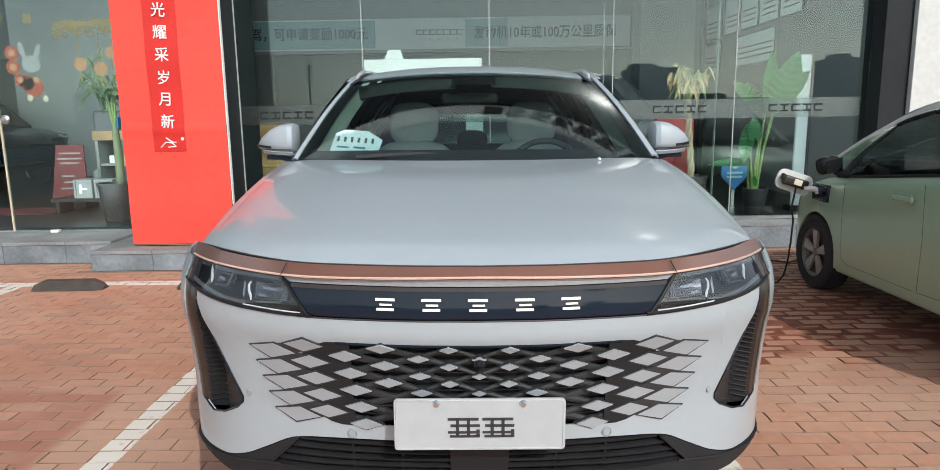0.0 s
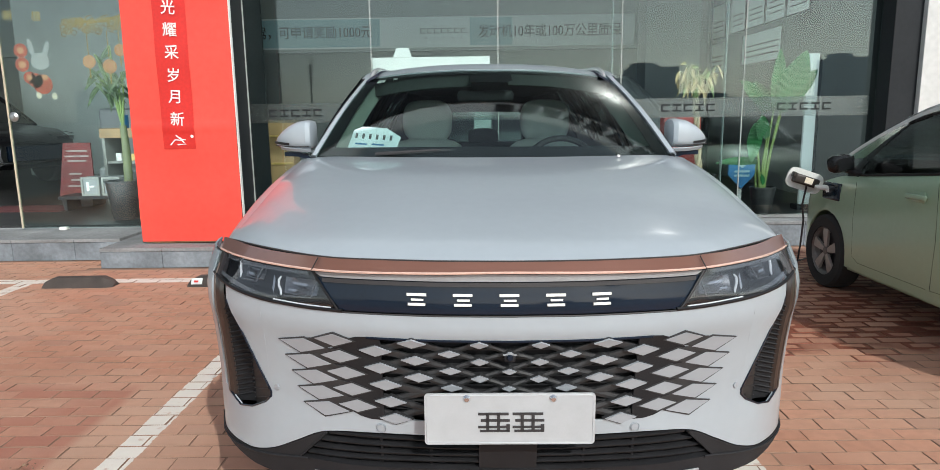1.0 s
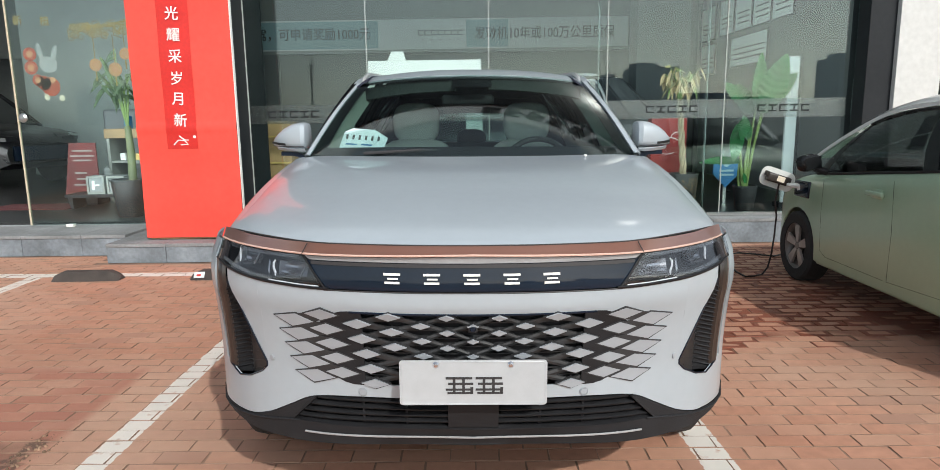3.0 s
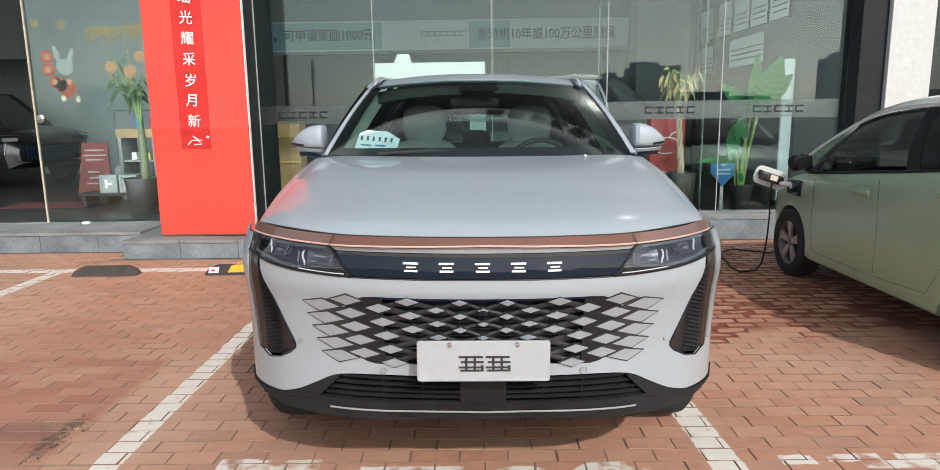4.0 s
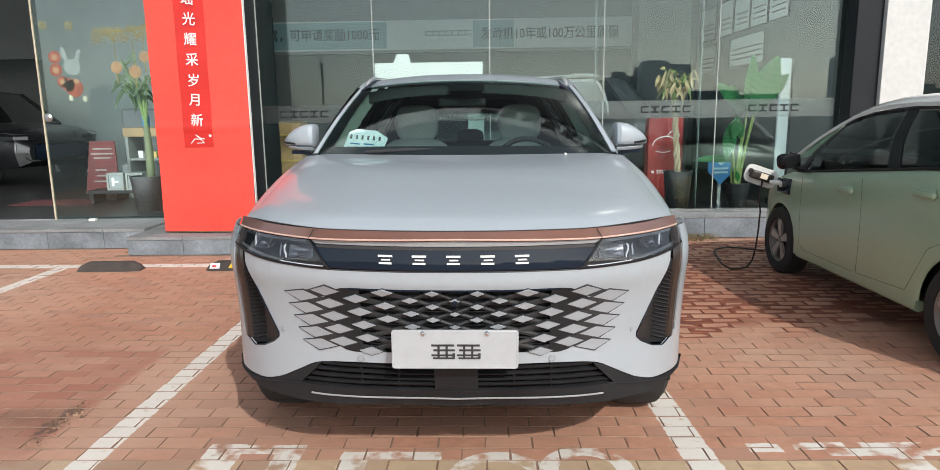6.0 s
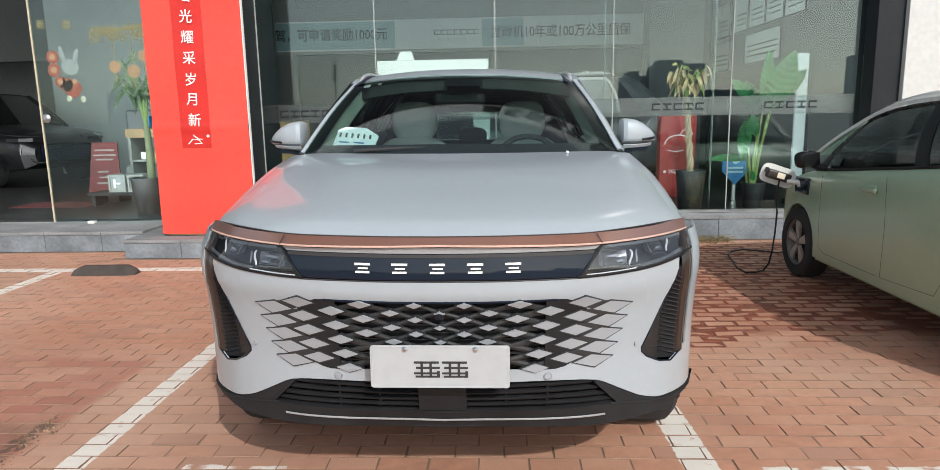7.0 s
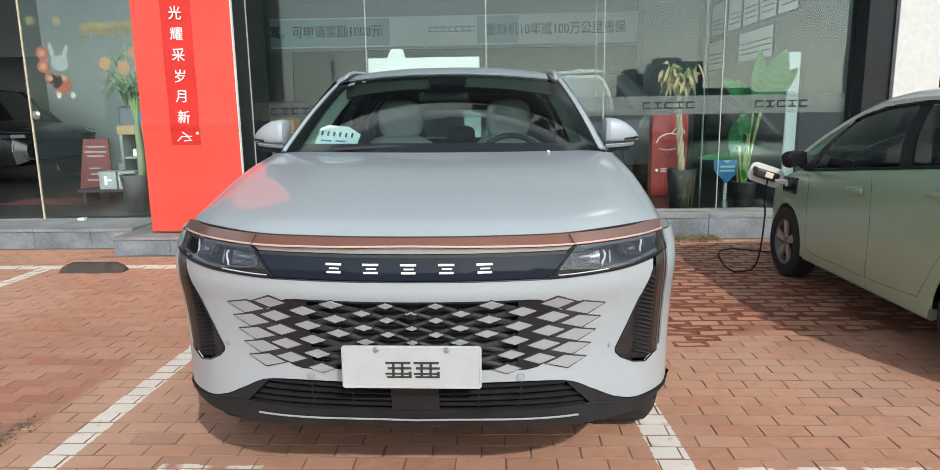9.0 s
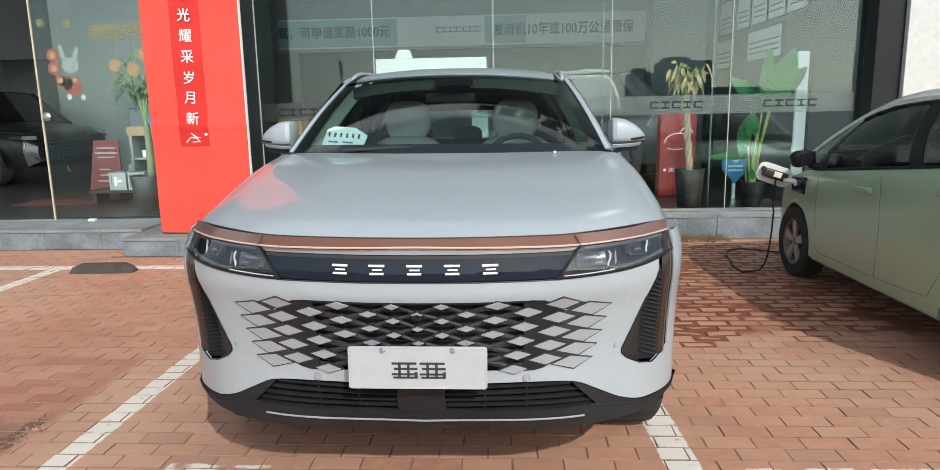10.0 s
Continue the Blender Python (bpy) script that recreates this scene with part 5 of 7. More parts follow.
roof_z = smooth_curve([1.92, 2.05, 2.3, 2.8, 3.4, 4.0, 4.35, 4.55], [1.586, 1.612, 1.640, 1.660, 1.652, 1.615, 1.575, 1.54])


def roof_pt(u, t):
    y0 = 1.925 + 0.115 * u * u
    y = y0 + (4.50 - y0) * t
    w = lerp(y, [1.9, 2.6, 4.5], [0.632, 0.650, 0.575])
    return Vector((w * u, y, roof_z(y - 0.115 * u * u) - 0.042 * abs(u) ** 2.5))


part("roof", sheet([[roof_pt(i / 16, j / 28) for j in range(29)] for i in range(-16, 17)], 0.008), PAINT, suv, "silver-grey roof panel")
for s in (-1, 1):
    part("roof_rail", tube([roof_pt(s * 0.98, t) + Vector((s * 0.004, 0, h)) for t, h in ((0.022, -0.012), (0.036, -0.002), (0.060, 0.008), (0.10, 0.014), (0.16, 0.018), (0.5, 0.030), (0.86, 0.026), (0.93, 0.010))], [0.008, 0.010, 0.012, 0.013, 0.013, 0.013, 0.012, 0.008], 10), SILVER, suv, "satin silver roof rail")
    cant = lambda y: Vector((s * (lerp(y, [1.9, 2.6, 4.5], [0.632, 0.650, 0.575]) + 0.035), y, roof_z(y) - 0.060))
    part("cant_rail", sheet([[roof_pt(s, t), (roof_pt(s, t) + cant(roof_pt(s, t).y)) / 2 + Vector((s * 0.008, 0, 0.008)), cant(roof_pt(s, t).y)] for t in [k / 24 for k in range(25)]], 0.008), PAINT, suv)

    def side_pt(y, k):
        yt = 2.04 + (y - 1.46) * (4.35 - 2.04) / (4.45 - 1.46)
        a, b = Vector((s * shoulder(y)[0], y, shoulder(y)[1] - 0.01)), cant(yt)
        return a + (b - a) * k + Vector((s * 0.02 * math.sin(math.pi * k), 0, 0))
    for y0, y1 in ((1.50, 2.42), (2.50, 3.38), (3.46, 4.15)):
        part("side_window", sheet([[side_pt(y0 + (y1 - y0) * i / 8, j / 6) for j in range(7)] for i in range(9)], 0.005), SIDEGLASS, suv, "dark side window")
    for y0, y1, mt in ((2.42, 2.50, GLOSSBLK), (3.38, 3.46, GLOSSBLK), (4.15, 4.45, PAINT)):
        part("pillar", sheet([[side_pt(y0 + (y1 - y0) * i / 3, j / 6) for j in range(7)] for i in range(4)], 0.008), mt, suv)
        part("pillar_lining", sheet([[side_pt(y0 - 0.02 + (y1 - y0 + 0.04) * i / 3, j / 6) - Vector((s * 0.04, 0, 0)) for j in range(7)] for i in range(4)], 0.008), DASH, suv)
    part("rail_lining", sheet([[cant(y) + Vector((-s * 0.03, 0, -0.015)), cant(y) + Vector((-s * 0.09, 0, 0.02))] for y in [1.98 + 0.1 * k for k in range(25)]], 0.008), DASH, suv)


def tail_pt(u, v):
    return Vector((u * (0.74 - 0.16 * v), 4.70 - 0.30 * v - 0.05 * u * u, 1.10 + 0.42 * v - 0.02 * u * u))


part("rear_window", sheet([[tail_pt(-0.74 + 1.48 * i / 10, 0.05 + 0.63 * j / 6) for j in range(7)] for i in range(11)], 0.005), WSCREEN, suv, "rear window")
for s in (-1, 1):
    part("tail_pillar", sheet([[tail_pt(s * (0.74 + 0.26 * i / 2), j / 6) for j in range(7)] for i in range(3)], 0.008), PAINT, suv)
    part("pillar_lining", sheet([[tail_pt(s * (0.74 + 0.26 * i / 2), j / 6) - Vector((0, 0.05, 0)) for j in range(7)] for i in range(3)], 0.008), DASH, suv)
    part("corner_lining", sheet([[(tail_pt(s * 0.76, j / 6) - Vector((0, 0.06, 0))).lerp(Vector((s * (0.84 - 0.22 * j / 6), 4.10, 1.08 + 0.46 * j / 6)), k) for j in range(7)] for k in (0, 0.5, 1)], 0.008), DASH, suv, "dark tail corner lining")
part("tail_spoiler", sheet([[tail_pt(-0.74 + 1.48 * i / 10, 0.68 + 0.32 * j / 3) for j in range(4)] for i in range(11)], 0.008), PAINT, suv)
part("tailgate_lining", sheet([[tail_pt(-0.76 + 1.52 * i / 10, 0.68 + 0.32 * j / 3) - Vector((0, 0.05, 0)) for j in range(4)] for i in range(11)], 0.008), DASH, suv, "dark tailgate lining")
part("tailgate", sheet([[(0.86 * u / 10, 4.70 + 0.06 * math.sin(math.pi * j / 8) - 0.10 * (u / 10) ** 4, 0.34 + 0.78 * j / 8) for j in range(9)] for u in range(-10, 11)], 0.01), PAINT, suv, "silver-grey tailgate")
part("tail_lamp", box(-0.80, 0.80, 4.73, 4.77, 0.98, 1.03, 0.01), SIGNRED, suv, "red full-width tail lamp")

# mirrors
for s in (-1, 1):
    bm = bmesh.new()
    # along the housing: distance out, half depth, foot and crown heights
    prof = [(0.0, 0.050, 1.216, 1.318), (0.006, 0.080, 1.206, 1.330), (0.025, 0.092, 1.203, 1.336), (0.07, 0.092, 1.203, 1.329), (0.115, 0.084, 1.205, 1.309), (0.150, 0.070, 1.208, 1.284), (0.175, 0.052, 1.213, 1.260), (0.189, 0.026, 1.220, 1.244), (0.193, 0.008, 1.226, 1.236)]
    rings = []
    for dx, ry, zlo, zhi in prof:
        cx, cy, cz, rz = s * (0.832 + dx), 1.585 + 0.05 * (dx / 0.2) ** 2, (zlo + zhi) / 2, (zhi - zlo) / 2
        rings.append([bm.verts.new(Vector((cx, cy + ry * math.copysign(abs(math.cos(a)) ** 0.55, math.cos(a)), cz + rz * math.copysign(abs(math.sin(a)) ** 0.55, math.sin(a))))) for a in [2 * math.pi * k / 28 for k in range(28)]])
    for a, b in zip(rings, rings[1:]):
        for k in range(28):
            bm.faces.new((a[k], a[(k + 1) % 28], b[(k + 1) % 28], b[k]))
    bm.faces.new(rings[0][::-1])
    bm.faces.new(rings[-1])
    mir = part("door_mirror", bm, PAINT, suv, "silver-grey door mirror")
    part("indicator", sheet([[(s * x, y, 1.222 + dz + 0.10 * (x - 0.93)) for dz in (0, 0.011)] for x, y in ((0.930, 1.493), (0.960, 1.502), (0.985, 1.520), (1.008, 1.556))], 0.006), FRIT, mir, "dark indicator slit")
    part("seam", tube([(s * (0.838 + 0.17 * k / 8), 1.490 + 0.06 * (k / 8) ** 3, 1.216 + 0.004 * (k / 8) ** 2) for k in range(9)], 0.0022, 5), INK, mir)
    part("under_strip", sheet([[(s * (0.836 + 0.150 * k / 8), 1.500 + 0.05 * (k / 8) ** 3 + dy, 1.203 - 0.012 * j + 0.010 * (k / 8) ** 2) for j, dy in ((0, 0.0), (1, 0.010), (1, 0.12))] for k in range(9)], 0.006), PAINT, mir, "silver-grey lower mirror strip")
    part("arm", sheet([[(s * x, y, z) for y in (1.535, 1.55, 1.62, 1.66)] for x, z in ((0.965, 1.190), (0.900, 1.188), (0.862, 1.178), (0.838, 1.158), (0.812, 1.120), (0.790, 1.100))], 0.020, flip=s > 0), GLOSSBLK, mir, "gloss black mirror arm")
    part("glass", box(s * 0.912 - 0.066, s * 0.912 + 0.066, 1.680, 1.686, 1.222, 1.296, 0.002), CHROME, mir)

# wheels
def wheel(parent, x, y, r, w, s, spokes=5, width=0.16, rim_mat=None):
    """A tyre with tread, a rim and broad spokes; s is the side it faces."""
    rim_r = r * 0.66
    rim_mat = rim_mat or ALLOY
    m = pose(x, y, r, 0, 90 * s, 0)
    wh = part("wheel", turned(lathe([(rim_r, -w / 2), (r * 0.92, -w / 2), (r * 0.985, -w * 0.40), (r, -w * 0.25), (r, w * 0.25), (r * 0.985, w * 0.40), (r * 0.92, w / 2), (rim_r, w / 2), (rim_r * 0.97, w * 0.3), (rim_r * 0.97, -w * 0.3), (rim_r, -w / 2)], 40), m), RUBBER, parent, "black road wheel with alloy rim")
    for k in range(28):
        a = 2 * math.pi * k / 28
        bm = box(r - 0.006, r + 0.0006, -0.008, 0.008, -w * 0.26, w * 0.26)
        part("tread_block", turned(bm, m @ pose(0, 0, 0, 0, 0, math.degrees(a))), RUBBER, wh, smooth=False)
    part("rim", turned(lathe([(rim_r * 0.80, w * 0.10), (rim_r * 0.86, w * 0.36), (rim_r * 0.97, w * 0.46), (rim_r * 1.01, w * 0.44), (rim_r * 0.985, w * 0.30)], 40, caps=False), m), rim_mat, wh, "alloy rim")
    part("hub", turned(lathe([(0.001, w * 0.40), (rim_r * 0.15, w * 0.40), (rim_r * 0.22, w * 0.32), (rim_r * 0.24, w * 0.1)], 24), m), rim_mat, wh)
    part("brake_disc", turned(lathe([(0.001, w * 0.16), (rim_r * 0.80, w * 0.16), (rim_r * 0.80, w * 0.13), (0.001, w * 0.13)], 32), m), INK, wh)
    for k in range(spokes):
        a = 2 * math.pi * k / spokes
        P = [[Vector((rr, off * (1 if rr > rim_r * 0.3 else 0.7), h)) for off in (-width * rim_r / 0.2 * 0.5 * f, 0, width * rim_r / 0.2 * 0.5 * f)] for rr, f, h in ((rim_r * 0.16, 0.6, w * 0.38), (rim_r * 0.45, 0.75, w * 0.41), (rim_r * 0.75, 1.0, w * 0.43), (rim_r * 0.96, 1.15, w * 0.40))]
        part("spoke", turned(sheet(P, 0.02), m @ pose(0, 0, 0, 0, 0, math.degrees(a))), ALLOY, wh, "broad alloy spoke")
    return wh


for s in (-1, 1):
    for y in AX:
        wheel(suv, s * 0.815, y, 0.355, 0.23, s)

# cabin inside
part("dashboard", sheet([[(0.72 * i / 12, 1.24 + 0.10 * j + 0.10 * (i / 12) ** 2, 1.165 - 0.004 * j * j - 0.02 * (i / 12) ** 2) for j in range(8)] for i in range(-12, 13)], 0.05), DASH, suv, "dark blue-black dashboard")
part("cabin_floor", box(-0.80, 0.80, 1.2, 4.5, 0.36, 0.46), INK, suv, smooth=False)
part("headlining", sheet([[roof_pt(i / 8 * 0.96, 0.02 + 0.95 * j / 10) - Vector((0, 0, 0.03)) for j in range(11)] for i in range(-8, 9)], 0.01), DASH, suv, "dark roof lining")


def cushion(x0, x1, y0, y1, z0, z1, r, tilt=0.0, pivot=(0, 0, 0)):
    bm = box(x0, x1, y0, y1, z0, z1, r, seg=4)
    return turned(bm, Matrix.Translation(pivot) @ pose(0, 0, 0, tilt, 0, 0) @ Matrix.Translation(-Vector(pivot)))


for cx in (-0.36, 0.36):
    part("seat_base", cushion(cx - 0.25, cx + 0.25, 1.95, 2.50, 0.58, 0.80, 0.07), SEAT, suv, "pale leather seat cushion")
    part("seat_back", turned(pillow(0.26, 0.085, 0.30, 3.6), pose(cx, 2.50, 0.92, -12, 0, 0)), SEAT, suv, "pale leather seat back")
    part("head_rest", turned(pillow(0.150, 0.065, 0.128, 3.2), pose(cx, 2.58, 1.320, -6, 0, 0)), SEAT, suv, "pale leather head restraint")
part("rear_seat", cushion(-0.62, 0.62, 3.30, 3.48, 0.62, 1.16, 0.06, -12, (0, 3.4, 0.7)), REARSEAT, suv, "dark rear bench")
for cx in (-0.40, 0.0, 0.40):
    part("rear_head_rest", turned(pillow(0.115, 0.05, 0.070, 2.8), pose(cx, 3.50, 1.190)), REARSEAT, suv)
ring = tube([(0.36 + 0.185 * math.cos(a), 0, 0.185 * math.sin(a)) for a in [2 * math.pi * k / 36 for k in range(37)]], 0.016, 8)
turned(ring, Matrix.Translation((0, 1.74, 1.07)) @ pose(0, 0, 0, -25, 0, 0))
part("steering_wheel", ring, BLK, suv, "black steering wheel")
part("steering_hub", cushion(0.29, 0.43, 1.70, 1.75, 1.02, 1.12, 0.02), BLK, suv)
part("rear_view_mirror", cushion(-0.165, 0.125, 1.86, 1.90, 1.420, 1.480, 0.022), BLK, suv, "interior mirror")

# temporary permit on the dashboard, print as plain bars
permit = thing("permit_card", "pale blue paper permit with dark print behind the windscreen", "paper", m=suv.matrix_world @ pose(-0.545, 1.40, 1.192, 66, 4, -12) @ Matrix.Diagonal((1.12, 1.12, 1, 1)))
poly = [(-0.10, 0), (0.10, 0.0), (0.115, 0.075), (0.05, 0.108), (-0.05, 0.108), (-0.085, 0.09)]
part("sheet", turned(prism(poly, -0.001, 0.001), pose(0, 0, 0, -90, 0, 0)), PAPER, permit, smooth=False)
for k in range(6):
    part("print_bar", box(-0.075 + k * 0.029, -0.075 + k * 0.029 + 0.010, 0.057, 0.078, 0.0012, 0.0025), INK, permit, smooth=False)
for x0, x1, y0, y1 in ((-0.07, -0.02, 0.030, 0.037), (0.0, 0.05, 0.032, 0.039), (-0.08, -0.055, 0.008, 0.016), (-0.04, -0.01, 0.008, 0.016), (0.06, 0.085, 0.010, 0.02)):
    part("print_bar", box(x0, x1, y0, y1, 0.0012, 0.0025), SIGNBLUE, permit, smooth=False)


# ---- the pale green hatchback ----
gcar = thing("hatchback", "pale green electric hatchback with white roof edge, parked and charging", "car", m=pose(3.385, 0, 0))
GW = 3.53, 1.285
g_half = smooth_curve([0.70, 0.80, 1.0, 1.4, 3.0, 3.3, 3.6, 3.85, 4.05, 4.16, 4.20], [0.55, 0.70, 0.775, 0.80, 0.80, 0.79, 0.778, 0.750, 0.66, 0.48, 0.29])
g_belt = smooth_curve([0.70, 0.9, 1.46, 2.2, 3.05, 3.4, 3.7, 3.95, 4.12, 4.20], [1.03, 1.05, 1.045, 0.985, 0.905, 0.875, 0.81, 0.73, 0.64, 0.60])


def g_bot(y):
    b = 0.235
    for c in GW:
        if abs(y - c) < 0.325:
            b = max(b, 0.285 + math.sqrt(0.325**2 - (y - c) ** 2))
    return b


gys = sorted(set([0.70, 0.74, 0.80, 0.88, 0.94] + [c + 0.325 * math.cos(math.pi * k / 16) for c in GW for k in range(17)] + [c + d for c in GW for d in (-0.329, 0.329)] + [1.62 + 0.15 * k for k in range(11)] + [3.87, 3.92, 3.97, 4.02, 4.07, 4.11, 4.14, 4.17, 4.19, 4.20]))
g_px = [0.0, 0.35, 0.70, 0.90, 0.985, 1.0, 0.985, 0.99, 0.98, 0.94]
g_pz = [0.0, 0.015, 0.045, 0.085, 0.15, 0.24, 0.36, 0.46, 0.58, 0.80]
for s in (-1, 1):
    P = []
    for y in gys:
        h, sz, b = g_half(y), g_belt(y), g_bot(y)
        row = []
        for px, pz in zip(g_px, g_pz):
            z = max(sz - pz, b) if pz < 0.8 else b
            row.append((s * (h - 0.055 * (1 - px)), y, z))
        P.append(row)
    part("body_side", sheet(P, 0.008, flip=s > 0), GREEN, gcar, "pale green wings and doors")
    for c in GW:
        part("arch_edge", tube([(s * (g_half(c + 0.325 * math.cos(a)) - 0.012), c + 0.325 * math.cos(a), 0.285 + 0.325 * math.sin(a)) for a in [math.pi * k / 16 for k in range(17)]], 0.010, 6), GREEN, gcar, "rolled wheel arch edge")
        part("wheel_well", box(s * 0.47 - 0.02, s * 0.47 + 0.02, c - 0.34, c + 0.34, 0.25, 0.70), INK, gcar, smooth=False)
        wheel(gcar, s * 0.70, c, 0.285, 0.175, s, 5, 0.075, DARKALLOY)
    part("sill", tube([(s * 0.752, y, 0.240) for y in (1.64, 2.2, 2.8, 3.18)], 0.036, 8), GREEN, gcar, "pale green sill")
    for pts in ([(3.12, 0.86), (3.13, 0.60), (3.11, 0.33), (3.02, 0.295), (2.30, 0.295)], [(2.27, 0.93), (2.25, 0.60), (2.26, 0.30)], [(2.26, 0.295), (1.72, 0.32), (1.66, 0.42), (1.55, 0.60), (1.38, 0.68), (1.28, 0.80)]):
        part("door_gap", tube([(s * (g_half(y) + (-0.0005 if z > 0.5 else -0.0016)), y, z) for y, z in pts], 0.0014, 5), GREENGAP, gcar)
    for yh, zh in ((2.43, 0.835), (1.59, 0.905)):
        h = part("door_handle", box(s * 0.822 - 0.012, s * 0.822 + 0.012, yh - 0.095, yh + 0.095, zh - 0.018, zh + 0.016, 0.010, seg=3), GREEN, gcar, "pale green pull handle")
        part("handle_cup", box(s * 0.803 - 0.004, s * 0.803 + 0.004, yh - 0.06, yh + 0.06, zh - 0.035, zh + 0.03, 0.003), GREEN, h)

g_cant_z = smooth_curve([0.78, 1.0, 1.5, 2.0, 2.4, 2.75, 3.15, 3.55], [1.24, 1.34, 1.405, 1.418, 1.400, 1.340, 1.175, 0.965])
g_cant_x = smooth_curve([0.78, 1.2, 2.2, 2.75, 3.15, 3.55], [0.50, 0.565, 0.585, 0.59, 0.645, 0.70])


def g_side(y, k, s):
    yt = lerp(y, [0.9, 2.02, 3.30], [1.0, 2.13, 2.86])
    a, b = Vector((s * (g_half(y) - 0.058), y, g_belt(y) - 0.002)), Vector((s * g_cant_x(yt), yt, g_cant_z(yt) - 0.02))
    return a + (b - a) * k + Vector((s * 0.035 * math.sin(math.pi * k), 0, 0))


for s in (-1, 1):
    for y0, y1, k1 in ((2.09, 3.24, 0.93), (1.08, 1.97, 0.92)):
        part("side_window", sheet([[g_side(y0 + (y1 - y0) * i / 10, 0.04 + (k1 - 0.04) * j / 6, s) for j in range(7)] for i in range(11)], 0.005, flip=s < 0), SIDEGLASS, gcar, "dark tinted side window")
    for y0, y1 in ((1.965, 2.095), (3.235, 3.36), (0.86, 1.085)):
        part("pillar", sheet([[g_side(y0 + (y1 - y0) * i / 3, 1.0 * j / 6, s) + Vector((s * 0.003, 0, 0)) for j in range(7)] for i in range(4)], 0.01, flip=s < 0), CARBLACK, gcar, "black window pillar")
    part("belt_strip", tube([g_side(y, 0.02, s) + Vector((s * 0.006, 0, 0)) for y in [0.95 + 0.2 * k for k in range(13)]], 0.010, 6), BLK, gcar, "black belt strip")
    part("window_top_strip", tube([g_side(y, 0.955, s) + Vector((s * 0.004, 0, 0)) for y in [0.95 + 0.2 * k for k in range(13)]], 0.012, 6), CARBLACK, gcar)
    part("roof_edge", sheet([[Vector((s * (g_cant_x(y) + dx), y, g_cant_z(y) + dz)) for dx, dz in ((0.012, -0.022), (0.014, -0.006), (-0.03, 0.024), (-0.11, 0.046))] for y in [0.80 + 0.125 * k for k in range(23)]], 0.01, flip=s > 0), WHITE_PAINT, gcar, "white roof edge")
    mz = part("door_mirror", turned(box(-0.085, 0.085, -0.055, 0.055, -0.062, 0.062, 0.045, seg=4), pose(s * 0.90, 3.17, 0.985, 0, s * 8, -s * 18)), CARBLACK, gcar, "black door mirror")
    part("mirror_glass", turned(box(-0.070, 0.070, -0.059, -0.054, -0.046, 0.046, 0.002), pose(s * 0.90, 3.17, 0.985, 0, s * 8, -s * 18)), CARBLACK, mz)
    part("mirror_foot", tube([(s * 0.76, 3.16, 0.915), (s * 0.80, 3.165, 0.925), (s * 0.85, 3.17, 0.945)], 0.026, 8), BLK, mz)
part("roof", sheet([[Vector(((g_cant_x(y) - 0.10) * u / 8, y, g_cant_z(y) + 0.044 + 0.030 * (1 - (u / 8) ** 2))) for y in [0.80 + 0.125 * k for k in range(17)]] for u in range(-8, 9)], 0.01), WHITE_PAINT, gcar, "white roof")
part("windscreen", sheet([[Vector(((g_cant_x(y) - 0.05) * u / 8, y + 0.10 * (1 - (u / 8) ** 2), g_cant_z(y) + 0.020 + 0.035 * (1 - (u / 8) ** 2))) for y in [2.80 + 0.075 * k for k in range(11)]] for u in range(-8, 9)], 0.006), WSCREEN, gcar, "raked windscreen")
part("bonnet", sheet([[Vector(((g_half(y) - 0.055) * u / 8, y, g_belt(y) + 0.05 * (1 - (u / 8) ** 2))) for y in [3.30 + 0.09 * k for k in range(11)]] for u in range(-8, 9)], 0.01), GREEN, gcar, "short pale green bonnet")
part("tailgate", sheet([[Vector((0.55 * u / 6, 0.70 + (0.12 * max(0, (z - 0.9)) / 0.4) + 0.06 * (u / 6) ** 2 - 0.03, z)) for z in (0.25, 0.5, 0.8, 0.95, 1.15, 1.32)] for u in range(-6, 7)], 0.01), GREEN, gcar, "pale green tailgate")
part("floor_pan", box(-0.66, 0.66, 0.85, 4.05, 0.20, 0.28), INK, gcar, smooth=False)
part("cabin_core", box(-0.60, 0.60, 0.95, 3.25, 0.28, 0.86, 0.03), INK, gcar)
for cx in (-0.33, 0.33):
    part("seat_back", cushion(cx - 0.21, cx + 0.21, 2.05, 2.17, 0.8, 1.16, 0.05), DASH, gcar, "dark seat back")
    part("head_rest", cushion(cx - 0.12, cx + 0.12, 2.04, 2.13, 1.15, 1.29, 0.04), DASH, gcar)
part("window_sticker", sheet([[g_side(y, k, -1) + Vector((0.02, 0, 0)) for k in (0.35, 0.85)] for y in (2.18, 2.36)], 0.002), PALEBLUE, gcar, smooth=False)
# charge port and flap
port = part("charge_port", box(-0.800, -0.762, 3.34, 3.58, 0.690, 0.820, 0.014, seg=3), GLOSSBLK, gcar, "open charge port")
bm = prism(round_rect(0.142, 0.078, 0.055), -0.008, 0.008)
part("charge_flap", turned(bm, pose(-0.930, 3.605, 0.824, 0, 19, 0)), GUNWHITE, gcar, "pale open charge flap")

